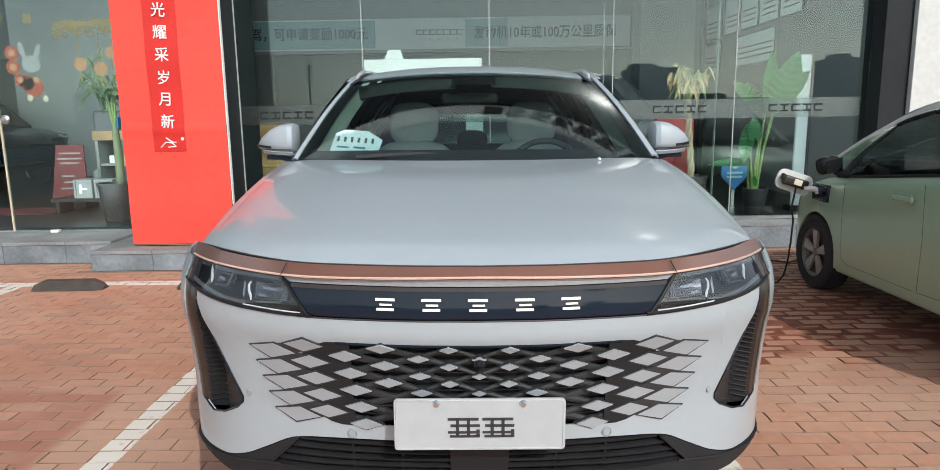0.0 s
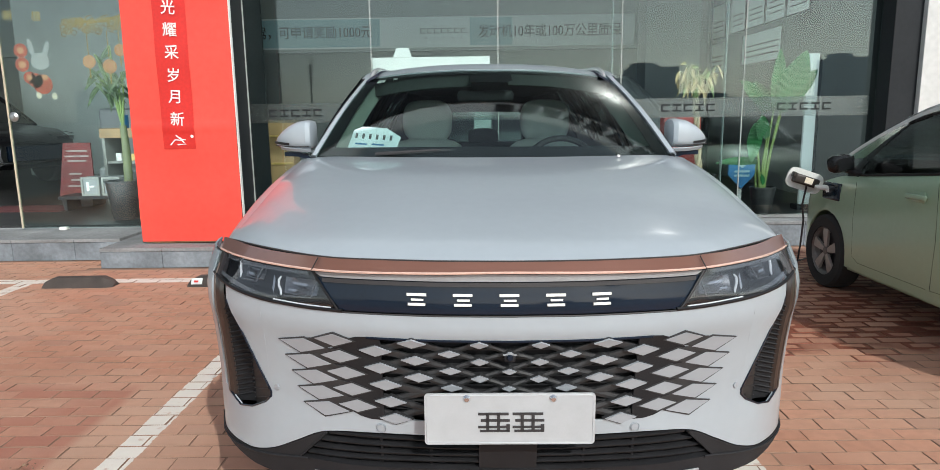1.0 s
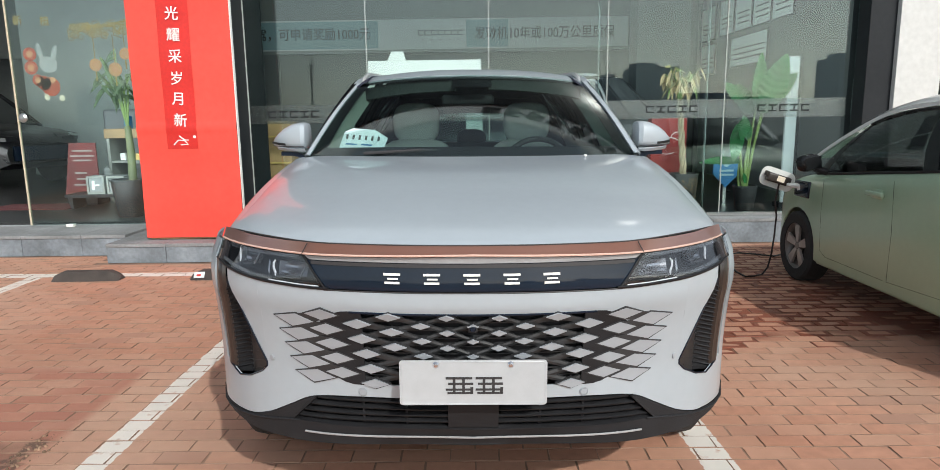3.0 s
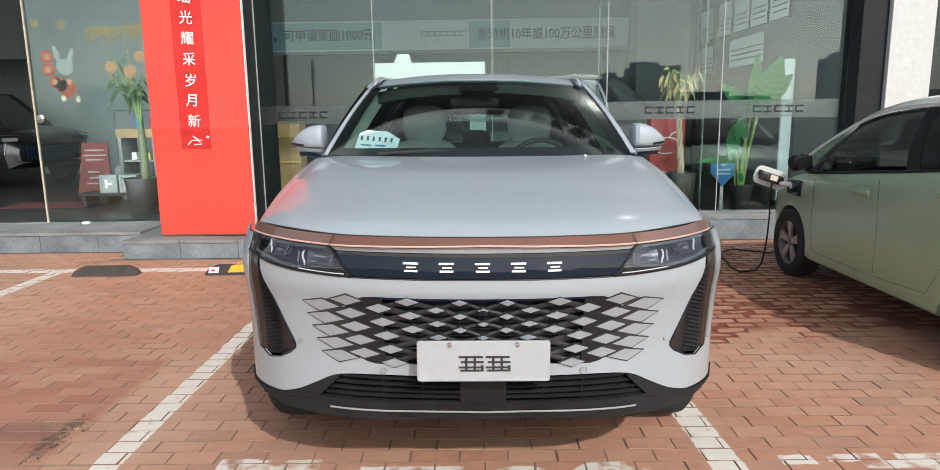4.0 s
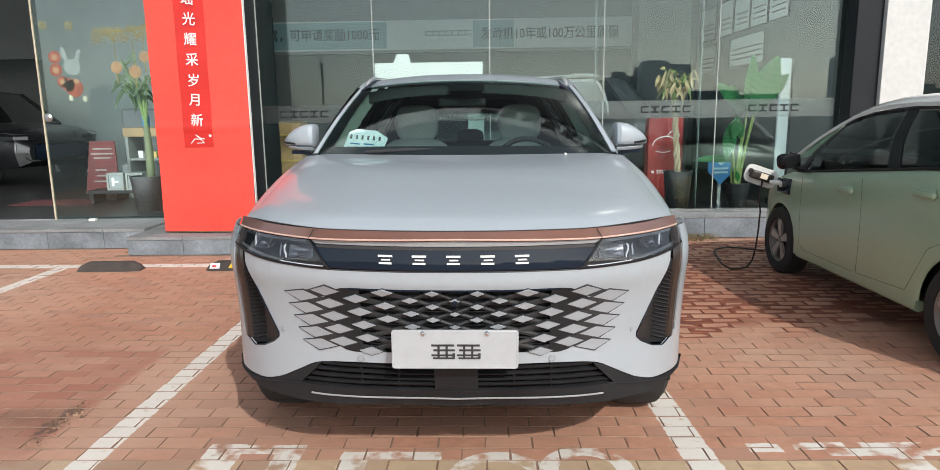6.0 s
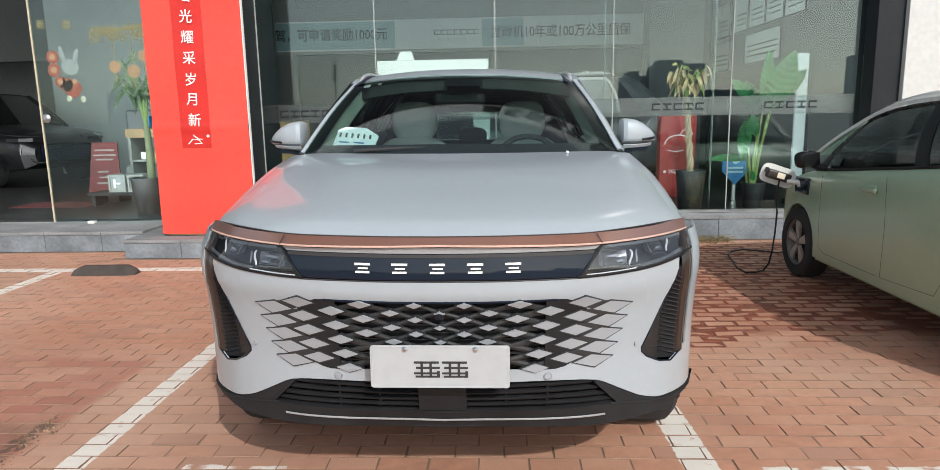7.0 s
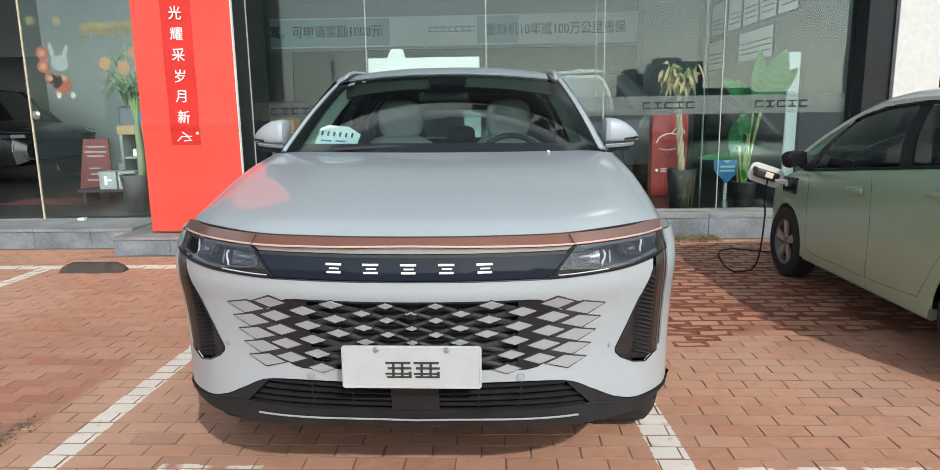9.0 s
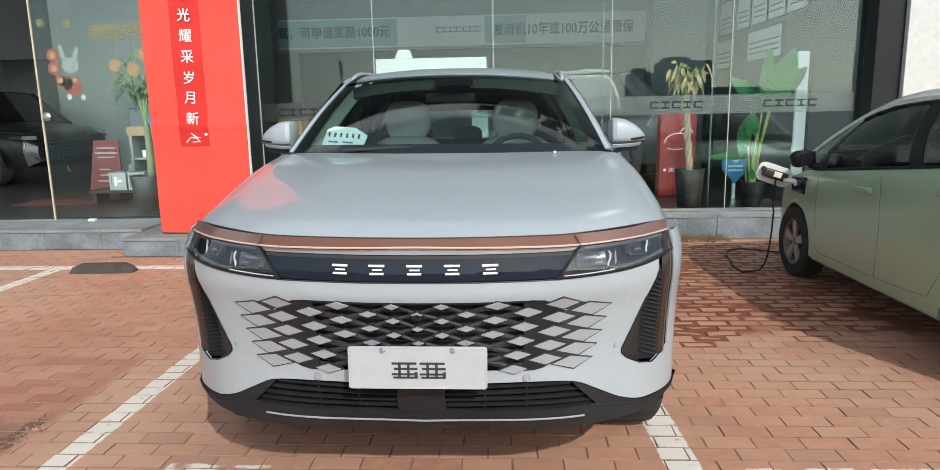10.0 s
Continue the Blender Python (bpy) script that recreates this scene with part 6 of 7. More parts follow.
gun = thing("charging_gun", "black and white charging plug with hanging cable, plugged in", "charger", m=pose(3.385, 0, 0))
gm = pose(-0.938, 3.560, 0.826, 0, 18, 0)
part("body", turned(box(-0.100, 0.100, -0.022, 0.036, -0.036, 0.036, 0.016, seg=3), gm), GUNBLK, gun, "dark plug body")
part("label_patch", turned(box(-0.020, 0.042, -0.0245, -0.0222, -0.018, 0.026), gm), CREAM, gun, "pale yellow label", smooth=False)
part("guard", turned(box(-0.118, -0.098, -0.025, 0.025, 0.0, 0.04, 0.006), gm), GUNBLK, gun)
part("handle", tube([(-0.885, 3.525, 0.782), (-0.850, 3.515, 0.780), (-0.815, 3.505, 0.778), (-0.795, 3.50, 0.768), (-0.788, 3.495, 0.748)], [0.016, 0.020, 0.021, 0.022, 0.024], 12), GUNWHITE, gun, "white plug grip")
part("cable", tube([(-0.925, 3.575, 0.79), (-0.932, 3.58, 0.72), (-0.940, 3.59, 0.64), (-0.918, 3.60, 0.52), (-0.920, 3.61, 0.36), (-0.930, 3.62, 0.20), (-0.945, 3.64, 0.08), (-0.98, 3.66, 0.016), (-1.06, 3.62, 0.012), (-1.14, 3.60, 0.012), (-1.15, 3.80, 0.012), (-1.09, 4.11, 0.012), (-1.05, 4.32, 0.012), (-0.98, 4.48, 0.012), (-0.83, 4.58, 0.012), (-0.70, 4.50, 0.012), (-0.56, 4.40, 0.012), (-0.30, 4.6, 0.012)], 0.0075, 8), CABLE, gun, "thin black cable looped on the pavers")

# ---- showroom things ----
def pot(t, x, y, r0, r1, z0, z1, material, label):
    p = lathe([(r0 * 0.96, z0), (r0, z0 + 0.01), (r1, z1 - 0.02), (r1 * 1.04, z1 - 0.02), (r1 * 1.04, z1), (r1 * 0.94, z1), (r1 * 0.92, z1 - 0.04)], 32)
    ob = part("pot", turned(p, pose(x, y, 0)), material, t, label)
    part("soil", turned(lathe([(0.001, z1 - 0.035), (r1 * 0.92, z1 - 0.045), (r1 * 0.9, z1 - 0.06)], 24), pose(x, y, 0)), SOIL, t)
    return ob


def leaf(base, tip, width, sag, normal, n=44, fold=0.25):
    """A pointed blade with a midrib fold, drooping to its tip."""
    base, tip = Vector(base), Vector(tip)
    d = tip - base
    side = d.cross(Vector(normal)).normalized()
    up = side.cross(d).normalized()
    P = []
    for i in range(n + 1):
        t = i / n
        w = width * math.sin(math.pi * min(1, t * 0.93 + 0.07)) ** 0.75 * (1 - 0.25 * t)
        c = base + d * t - Vector((0, 0, 1)) * sag * t * t
        P.append([c + side * w * k + up * (fold * w * abs(k) + 0.07 * w * math.sin(60 * t - 5 * abs(k)) * min(1, 2 * abs(k))) for k in (-1, -0.75, -0.5, -0.25, 0, 0.25, 0.5, 0.75, 1)])
    return sheet(P, 0.0015)


banana = thing("potted_plant", "tall broad-leaved green plant in a black pot behind the glass", "plant")
pot(banana, 3.09, 5.86, 0.100, 0.132, FLOOR_Z, 0.535, POT, "plain black pot")
for (bx, by, bz), tip, w, sag, nr in (((3.16, 5.86, 1.40), (3.165, 5.80, 2.02), 0.115, 0.01, (0.35, -1, 0.1)), ((3.22, 5.84, 1.36), (3.44, 5.78, 1.99), 0.165, 0.0, (-0.1, -1, 0.2)), ((3.28, 5.90, 1.42), (3.67, 6.00, 1.80), 0.105, 0.0, (-0.3, -1, 0.5)),
                                      ((3.10, 5.88, 1.38), (2.84, 6.02, 1.73), 0.125, 0.03, (0.2, -1, 0.6)), ((3.10, 5.92, 1.34), (3.02, 6.06, 1.71), 0.115, 0.02, (0, -1, 0.3)), ((2.98, 5.84, 1.23), (2.92, 5.80, 0.80), 0.085, 0.0, (-0.3, -1, 0)),
                                      ((3.04, 5.84, 1.28), (2.98, 5.78, 1.10), 0.075, 0.05, (0, -1, 0.2)), ((3.05, 5.9, 0.80), (2.52, 5.78, 0.84), 0.075, 0.04, (0, -0.8, 1)), ((3.10, 5.86, 1.05), (3.0, 5.80, 1.36), 0.06, 0.02, (0, -1, 0.2)),
                                      ((3.08, 5.83, 0.56), (3.04, 5.80, 0.70), 0.03, 0.02, (0, -1, 0.2))):
    part("leaf", leaf((bx, by, bz), tip, w, sag, nr), LEAF, banana, "broad ribbed green leaf")
for (x0, y0), (x1, y1, z1) in (((3.08, 5.86), (3.16, 5.86, 1.42)), ((3.10, 5.87), (3.22, 5.84, 1.38)), ((3.09, 5.89), (3.28, 5.90, 1.44)), ((3.06, 5.85), (2.98, 5.84, 1.25)), ((3.06, 5.84), (3.10, 5.86, 1.07)), ((3.03, 5.88), (3.02, 5.9, 0.80))):
    part("stem", tube([(x0, y0, 0.49), ((x0 + x1) / 2 - 0.01, (y0 + y1) / 2, (0.5 + z1) / 2), (x1, y1, z1)], [0.020, 0.014, 0.008], 8), STEM, banana, "green stalk")

braid = thing("potted_tree", "braided-trunk potted tree with pale drooping leaves in a dark gold-flecked pot", "plant")
pot(braid, 2.355, 5.78, 0.125, 0.162, FLOOR_Z, 0.69, POT, "dark pot with a gold-flecked front")
rng = random.Random(3)
for k in range(150):
    z = 0.27 + 0.38 * rng.random()
    a = rng.uniform(-0.95, 0.75) - math.pi / 2 + 0.45
    r = 0.125 + 0.037 * (z - 0.24) / 0.45 + 0.0015
    w = rng.uniform(0.002, 0.005)
    part("gold_fleck", turned(box(-w, w, -0.001, 0.001, -w * 1.4, w * 1.4), Matrix.Translation((2.355 + r * math.cos(a), 5.78 + r * math.sin(a), z)) @ pose(0, 0, 0, 0, rng.uniform(0, 90), math.degrees(a) + 90)), GOLDFLECK, braid, smooth=False)
for ph in (0, 2.1, 4.2):
    part("trunk", tube([(2.355 - 0.075 * t + 0.020 * math.cos(ph + 11 * t), 5.78 + 0.020 * math.sin(ph + 11 * t), 0.65 + 0.86 * t) for t in [k / 24 for k in range(25)]], [0.022 - 0.006 * k / 24 for k in range(25)], 8), TRUNK, braid, "braided pale trunk strand")
for k in range(11):
    a = 2 * math.pi * k / 11 + rng.uniform(-0.2, 0.2)
    r = rng.uniform(0.07, 0.24)
    top = Vector((2.26 + r * math.cos(a) * 1.25, 5.78 + 0.8 * r * math.sin(a), 2.0 - 0.9 * r + rng.uniform(-0.10, 0.04)))
    part("twig", tube([(2.28, 5.78, 1.48), (2.28 + 0.35 * (top.x - 2.28), 5.78 + 0.4 * (top.y - 5.78), 1.70), top], [0.012, 0.009, 0.005], 6), STEM, braid)
    for q in range(7):
        b = top.lerp(Vector((2.28, 5.78, 1.52)), 0.09 * q)
        da = rng.uniform(0, 2 * math.pi)
        L = rng.uniform(0.12, 0.24)
        dry = rng.random() < 0.5
        part("leaf", leaf(b, b + Vector((0.38 * L * math.cos(da), 0.35 * L * math.sin(da), rng.uniform(-1.0, -0.35 if dry else 0.4) * L)), rng.uniform(0.012, 0.026), 0.03, (rng.uniform(-0.6, 0.6), -1, 0.3), 8, 0.5), STRAW if dry else LEAFPALE if rng.random() < 0.6 else STEM, braid, "drooping dry leaf" if dry else "pale yellow-green leaf")

money = thing("potted_tree", "potted tree with a thick yellow-green trunk behind the shop door", "plant")
pot(money, -4.12, 6.05, 0.14, 0.19, FLOOR_Z, 0.68, POT, "plain black pot")
part("trunk", tube([(-4.06, 6.05, 0.6), (-4.05, 6.05, 1.0), (-4.06, 6.05, 1.30)], [0.048, 0.046, 0.036], 12), BAMBOO, money, "thick yellow-green trunk")
for k in range(9):
    a = rng.uniform(0, 2 * math.pi)
    tip = Vector((-4.06 + 0.28 * math.cos(a), 6.05 + 0.2 * math.sin(a), rng.uniform(1.75, 2.35)))
    part("twig", tube([(-4.06, 6.05, 1.28), (-4.06 + 0.10 * math.cos(a), 6.05, 1.7), tip], [0.016, 0.010, 0.005], 6), STEM, money)
    for q in range(5):
        b = tip.lerp(Vector((-4.06, 6.05, 1.5)), 0.15 * q)
        da = rng.uniform(0, 2 * math.pi)
        part("leaf", leaf(b, b + Vector((0.14 * math.cos(da), 0.14 * math.sin(da), rng.uniform(-0.20, 0.02))), 0.022, 0.06, (0.1, -1, 0.3), 5), LEAFDARK, money, "dark green leaf")

sign = thing("floor_sign", "red showroom floor sign with a white line drawing and year", "sign")
part("board", box(2.26, 2.72, 6.90, 7.10, FLOOR_Z, 1.30, 0.01), SIGNRED, sign, smooth=False)
part("line_drawing", tube([(2.49 - 0.17 * math.cos(a), 6.893, 0.93 + 0.12 * math.sin(a)) for a in [math.pi * k / 14 for k in range(13)]], 0.006, 6), WHITE, sign, "white line drawing")
part("line_drawing", tube([(2.56 - 0.05 * math.cos(a) + 0.02 * a, 6.893, 1.05 + 0.07 * math.sin(a)) for a in [math.pi * k / 10 for k in range(11)]], 0.005, 6), WHITE, sign)
part("line_drawing", tube([(2.36 + 0.20 * k / 8, 6.893, 0.86 - 0.02 * math.sin(math.pi * k / 8)) for k in range(9)], 0.005, 6), WHITE, sign)
part("lettering", turned(text_mesh("2023", 0.070), pose(2.445, 6.897, 0.58)), WHITE, sign, "white year", smooth=False)
part("dot", prism(disc_poly(2.33, 0.58, 0.018, 14), 6.893, 6.899), WHITE, sign, smooth=False)
shield = thing("shield_sign", "blue shield-shaped sign standing on the showroom floor", "sign")
part("board", prism([(2.94, 0.76), (3.02, 0.81), (3.18, 0.81), (3.26, 0.76), (3.26, 0.61), (3.10, 0.44), (2.94, 0.61)], 6.50, 6.53), SIGNBLUE, shield, smooth=False)
part("mark", prism([(3.05, 0.79), (3.15, 0.79), (3.15, 0.73), (3.10, 0.69), (3.05, 0.73)], 6.492, 6.499), PALEBLUE, shield, smooth=False)
for z in (0.65, 0.60):
    part("print_bar", box(3.01, 3.19, 6.492, 6.499, z - 0.012, z + 0.012), PALEBLUE, shield, smooth=False)
part("stand", box(3.08, 3.12, 6.53, 6.57, FLOOR_Z, 0.78), SATIN, shield, smooth=False)

board = thing("display_board", "plain white display board with a small raised tab behind the glass", "board")
part("panel", box(-1.15, 0.075, 5.60, 5.66, 1.60, 1.960, 0.004), BOARDWHITE, board, "matt white panel", smooth=False)
part("post", box(-0.10, 0.083, 5.605, 5.655, FLOOR_Z, 1.5995), BOARDWHITE, board, "white post", smooth=False)
part("tab", prism([(-0.938, 1.9605), (-0.739, 1.9605), (-0.769, 2.054), (-0.895, 2.054)], 5.60, 5.66), BOARDWHITE, board, smooth=False)

gold = thing("display_cabinet", "tall mustard-coloured display cabinet behind the glass", "cabinet")
part("body", box(-2.40, -2.10, 5.85, 6.15, FLOOR_Z, 1.33, 0.008), OAK, gold, smooth=False)
for z in (0.55, 0.85, 1.15):
    part("shelf_edge", box(-2.39, -2.11, 5.835, 5.849, z, z + 0.02), GOLD, gold, smooth=False)

# hung text banner deep in the showroom
hang = thing("hung_banner", "long pale banner with grey lettering hung across the showroom", "banner")
part("cloth", box(-4.97, 3.47, 14.0, 14.02, 2.87, 3.53), PALEBAND, hang, "pale cloth", smooth=False)
for x0, x1, m2 in ((-4.955, -2.2, PALEBLUE), (-0.194, 0.754, PALEBLUE)):
    part("patch", box(x0, x1, 13.992, 13.999, 2.90, 3.50), m2, hang, "pale blue print", smooth=False)
part("lettering", fitted_text("驾，可申请奖励1000元", -4.99, -2.376, 3.225, 0.285, 13.985, 0.003, 0.011), INK, hang, "dark grey lettering", smooth=False)
part("lettering", fitted_text("发动机10年或100万公里质保", -0.007, 3.166, 3.205, 0.285, 13.985, 0.003, 0.011), INK, hang, "dark grey lettering", smooth=False)
for k in range(7):
    x0 = -1.297 + 0.150 * k
    for z0, z1 in ((3.165, 3.188), (3.262, 3.285)):
        part("mark_bar", box(x0, x0 + 0.12, 13.985, 13.991, z0, z1), CLADGREY, hang, smooth=False)
    part("mark_bar", box(x0, x0 + 0.03, 13.985, 13.991, 3.1885, 3.2615), CLADGREY, hang, smooth=False)
for k in range(5):
    part("mark_bar", box(-1.20 + 0.20 * k, -1.16 + 0.20 * k, 13.985, 13.991, 3.06, 3.085), CLADGREY, hang, smooth=False)
structure("beam", box(-14, 4.3, 14.021, 14.3, 2.80, 4.6), BULKHEAD, "plain showroom bulkhead behind the banner", "beam")

# framed certificates on the side wall
def framed(y0, y1, z0, z1):
    f = thing("picture_frame", "thin dark framed certificate on the white wall", "frame", "certificates on the showroom wall")
    part("print", box(4.276, 4.2985, y0, y1, z0, z1), INPALE, f, "pale certificate", smooth=False)
    for a in ((y0 - 0.02, y1 + 0.02, z0 - 0.02, z0), (y0 - 0.02, y1 + 0.02, z1, z1 + 0.02), (y0 - 0.02, y0, z0, z1), (y1, y1 + 0.02, z0, z1)):
        part("rail", box(4.266, 4.2988, *a), CLAD, f, smooth=False)
    for k in range(3):
        part("print_bar", box(4.273, 4.2755, y0 + 0.1, y1 - 0.1, z0 + 0.1 + 0.08 * k, z0 + 0.12 + 0.08 * k), INWHITE, f, smooth=False)


for y0, y1, z0, z1 in ((7.56, 8.22, 2.66, 3.22), (8.28, 8.92, 2.66, 3.22), (8.98, 9.64, 2.66, 3.22), (9.72, 10.36, 2.66, 3.22), (10.60, 11.30, 2.66, 3.22), (8.34, 9.78, 2.10, 2.55), (10.55, 11.5, 2.06, 2.56)):
    framed(y0, y1, z0, z1)
white_panel = thing("notice_panel", "tall narrow white notice panel standing behind the glass", "panel")
part("panel", box(3.61, 3.735, 6.10, 6.14, 0.30, 1.98, 0.004), PALEBAND, white_panel, smooth=False)
part("edge", box(3.737, 3.772, 6.105, 6.14, 0.30, 1.975), CLAD, white_panel, "dark panel edge", smooth=False)
part("stand", box(3.58, 3.80, 6.06, 6.24, FLOOR_Z, 0.2995), CLAD, white_panel, smooth=False)

# left side of the showroom
poster = thing("poster_stand", "red poster stand with white print and a sketched car", "sign")
part("board", turned(prism([(-0.24, 0), (0.24, 0), (0.18, 0.72), (-0.18, 0.72)], 0, 0.02), pose(-5.35, 7.2, 0.36, -8, 0, 0)), POSTERRED, poster, smooth=False)
for k, (w, z) in enumerate(((0.14, 0.60), (0.16, 0.53), (0.12, 0.47), (0.10, 0.30), (0.08, 0.22), (0.12, 0.14))):
    part("print_bar", turned(box(-w, w * (0.6 if k > 2 else 1), -0.006, -0.001, z, z + 0.022), pose(-5.35, 7.2, 0.36, -8, 0, 0)), POSTERPRINT, poster, smooth=False)
part("foot", box(-5.55, -5.15, 7.18, 7.50, FLOOR_Z, 0.36), CLAD, poster, smooth=False)
shelf = thing("shelf_unit", "oak-topped shelf unit with small gift boxes", "shelf")
part("top", box(-5.15, -4.0, 7.5, 8.0, 1.12, 1.25, 0.008), OAK, shelf, "oak top", smooth=False)
for x in (-5.1, -4.62, -4.1):
    part("upright", box(x - 0.02, x + 0.02, 7.5, 7.95, FLOOR_Z, 1.12), SHELFPAINT, shelf, smooth=False)
for z in (0.45, 0.78):
    part("board", box(-5.08, -4.12, 7.52, 7.95, z, z + 0.03), SHELFPAINT, shelf, smooth=False)
rng = random.Random(8)
for k in range(9):
    x = -5.0 + 0.1 * k
    z = 1.25 if k % 2 else 0.81
    tagged(link("gift_box", box(x, x + 0.07, 7.6, 7.7, z + 0.0005, z + rng.uniform(0.08, 0.18), 0.004), (WHITE, SIGNBLUE, GOLD, SIGNRED)[k % 4], smooth=False), "small printed gift box on the shelf", "box", "gift boxes")
for k, x in enumerate((-5.02, -4.76)):
    cube = thing("letter_cube", "white-framed display cube with a grey face", "display cube", "display cubes")
    part("body", box(x, x + 0.23, 6.75, 6.98, 0.43, 0.66), CLADGREY, cube, smooth=False)
    for a in ((0, 0.23, 0.43, 0.455), (0, 0.23, 0.635, 0.66), (0, 0.025, 0.455, 0.635), (0.205, 0.23, 0.455, 0.635)):
        part("rim", box(x + a[0], x + a[1], 6.735, 6.7495, a[2], a[3]), SHELFPAINT, cube, smooth=False)
    part("mark_bar", box(x + 0.07, x + 0.10, 6.735, 6.7495, 0.49, 0.60), WHITE, cube, smooth=False)
    part("mark_bar", box(x + 0.10, x + 0.16, 6.735, 6.7495, 0.535, 0.555), WHITE, cube, smooth=False)
low = thing("low_table", "low dark display table", "table")
part("top", box(-5.3, -4.3, 6.7, 7.1, 0.39, 0.4295), CLAD, low, smooth=False)
for x in (-5.25, -4.35):
    part("leg", box(x - 0.02, x + 0.02, 6.75, 7.05, FLOOR_Z, 0.39), CLAD, low, smooth=False)
mat_red = tagged(link("door_mat", box(-6.4, -5.3, 6.7, 7.3, FLOOR_Z, FLOOR_Z + 0.008), CARPET, smooth=False), "dark red carpet on the showroom floor", "carpet")
chair = thing("lounge_chair", "high-backed grey lounge chair in the showroom", "chair", "lounge chairs")
part("seat", box(-0.3, 0.3, -0.3, 0.3, 0.15, 0.42, 0.06, seg=3), CLADGREY, chair)
part("backrest", box(-0.3, 0.3, 0.22, 0.34, 0.3, 1.30, 0.05, seg=3), CLADGREY, chair)
for s in (-1, 1):
    for yy in (-0.25, 0.28):
        part("leg", tube([(s * 0.26, yy, 0.0), (s * 0.25, yy, 0.16)], 0.015, 6), SATIN, chair)
chair.matrix_world = pose(-5.6, 8.9, FLOOR_Z, 0, 0, 20)
copy_thing(chair, pose(-4.7, 9.2, FLOOR_Z, 0, 0, -15))


def showroom_car(m, paint, label, rack, pane=SIDEGLASS):
    """A plain SUV, lofted from cross-sections, with glass, lamps and wheels."""
    t = thing("showroom_car", label, "car", m=m)
    st = [(0.0, 0.62, 0.42, 0.72), (0.12, 0.80, 0.34, 0.86), (0.5, 0.90, 0.30, 0.98), (1.3, 0.93, 0.28, 1.06), (2.4, 0.94, 0.28, 1.08), (3.6, 0.94, 0.28, 1.12), (4.3, 0.88, 0.32, 1.10), (4.62, 0.74, 0.40, 0.95)]
    ring = [(0.0, 1.0, 0.05), (0.5, 1.0, 0.04), (0.88, 1.0, 0.0), (0.97, 0.86, 0), (1.0, 0.6, 0), (0.98, 0.3, 0), (0.93, 0.0, 0), (0.0, 0.0, 0)]
    P = []
    for y, h, z0, z1 in st:
        row = [(h * a, y, z0 + (z1 - z0) * b + c) for a, b, c in ring]
        P.append([(-x, yy, z) for x, yy, z in reversed(row)] + row)
    part("body", sheet(P, 0.0), paint, t)
    ends = [(1.15, 0.80, 1.07, 0.0), (1.9, 0.63, 1.62, 0.04), (3.7, 0.60, 1.64, 0.04), (4.18, 0.70, 1.10, 0.0)]
    P = []
    for y, h, z, c in ends:
        P.append([(h * u / 6, y, z + c * (1 - (u / 6) ** 2)) for u in range(-6, 7)])
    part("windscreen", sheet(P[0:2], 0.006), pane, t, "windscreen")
    part("roof", sheet([[Vector(a).lerp(Vector(b), k / 6) for a, b in zip(P[1], P[2])] for k in range(7)], 0.02), paint, t)
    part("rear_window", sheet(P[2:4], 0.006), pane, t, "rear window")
    for s in (-1, 1):
        bot = [(s * 0.86, 1.2, 1.06), (s * 0.87, 2.2, 1.08), (s * 0.87, 3.2, 1.10), (s * 0.82, 3.86, 1.12)]
        top = [(s * 0.63, 1.92, 1.61), (s * 0.63, 2.4, 1.63), (s * 0.62, 3.1, 1.64), (s * 0.61, 3.56, 1.625)]
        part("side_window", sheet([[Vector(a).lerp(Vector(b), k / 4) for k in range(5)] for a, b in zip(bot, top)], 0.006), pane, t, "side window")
        part("front_pillar", tube([(s * 0.82, 1.13, 1.05), (s * 0.73, 1.52, 1.36), (s * 0.63, 1.90, 1.63)], 0.035, 8), paint, t)
        part("rear_pillar", tube([(s * 0.60, 3.70, 1.63), (s * 0.69, 3.98, 1.32), (s * 0.75, 4.16, 1.10)], 0.022, 8), paint, t)
        part("chrome_line", tube([Vector(p) + Vector((s * 0.012, 0, 0.0)) for p in top + [(s * 0.645, 3.64, 1.57), (s * 0.71, 3.74, 1.42), (s * 0.78, 3.82, 1.25), (s * 0.82, 3.85, 1.14)]], 0.022, 8), BRIGHTTRIM, t, "bright window surround")
        part("rear_quarter", sheet([[Vector(a).lerp(Vector(b), k / 4) for k in range(5)] for a, b in ((bot[3], top[3]), ((s * 0.76, 4.14, 1.12), (s * 0.60, 3.72, 1.63)))], 0.01), paint, t)
        part("headlamp", sheet([[(s * x, y - 0.012, z) for z in (0.80, 0.86)] for x, y in ((0.42, 0.02), (0.62, 0.01), (0.80, 0.13), (0.87, 0.35))], 0.02, flip=s < 0), LAMPDARK, t, "slim dark-lensed headlamp")
        part("lamp_line", tube([(s * 0.50, -0.02, 0.885), (s * 0.78, 0.08, 0.90), (s * 0.90, 0.45, 0.93), (s * 0.93, 0.80, 0.945)], [0.004, 0.008, 0.006, 0.003], 6), CHROME, t, "bright lamp line")
        part("bright_fin", tube([(s * 0.78, 0.07, 0.74), (s * 0.80, 0.10, 0.58)], 0.009, 6), CHROME, t)
        part("bright_fin", tube([(s * 0.70, 0.02, 0.50), (s * 0.62, -0.01, 0.44), (s * 0.45, -0.02, 0.43)], 0.012, 6), CHROME, t)
        for y in (0.92, 3.72):
            wheel(t, s * 0.83, y, 0.36, 0.22, s)
            part("arch", tube([(s * 0.94, y + 0.41 * math.cos(a), 0.36 + 0.41 * math.sin(a)) for a in [math.pi * k / 12 for k in range(13)]], 0.03, 8), BLK, t)
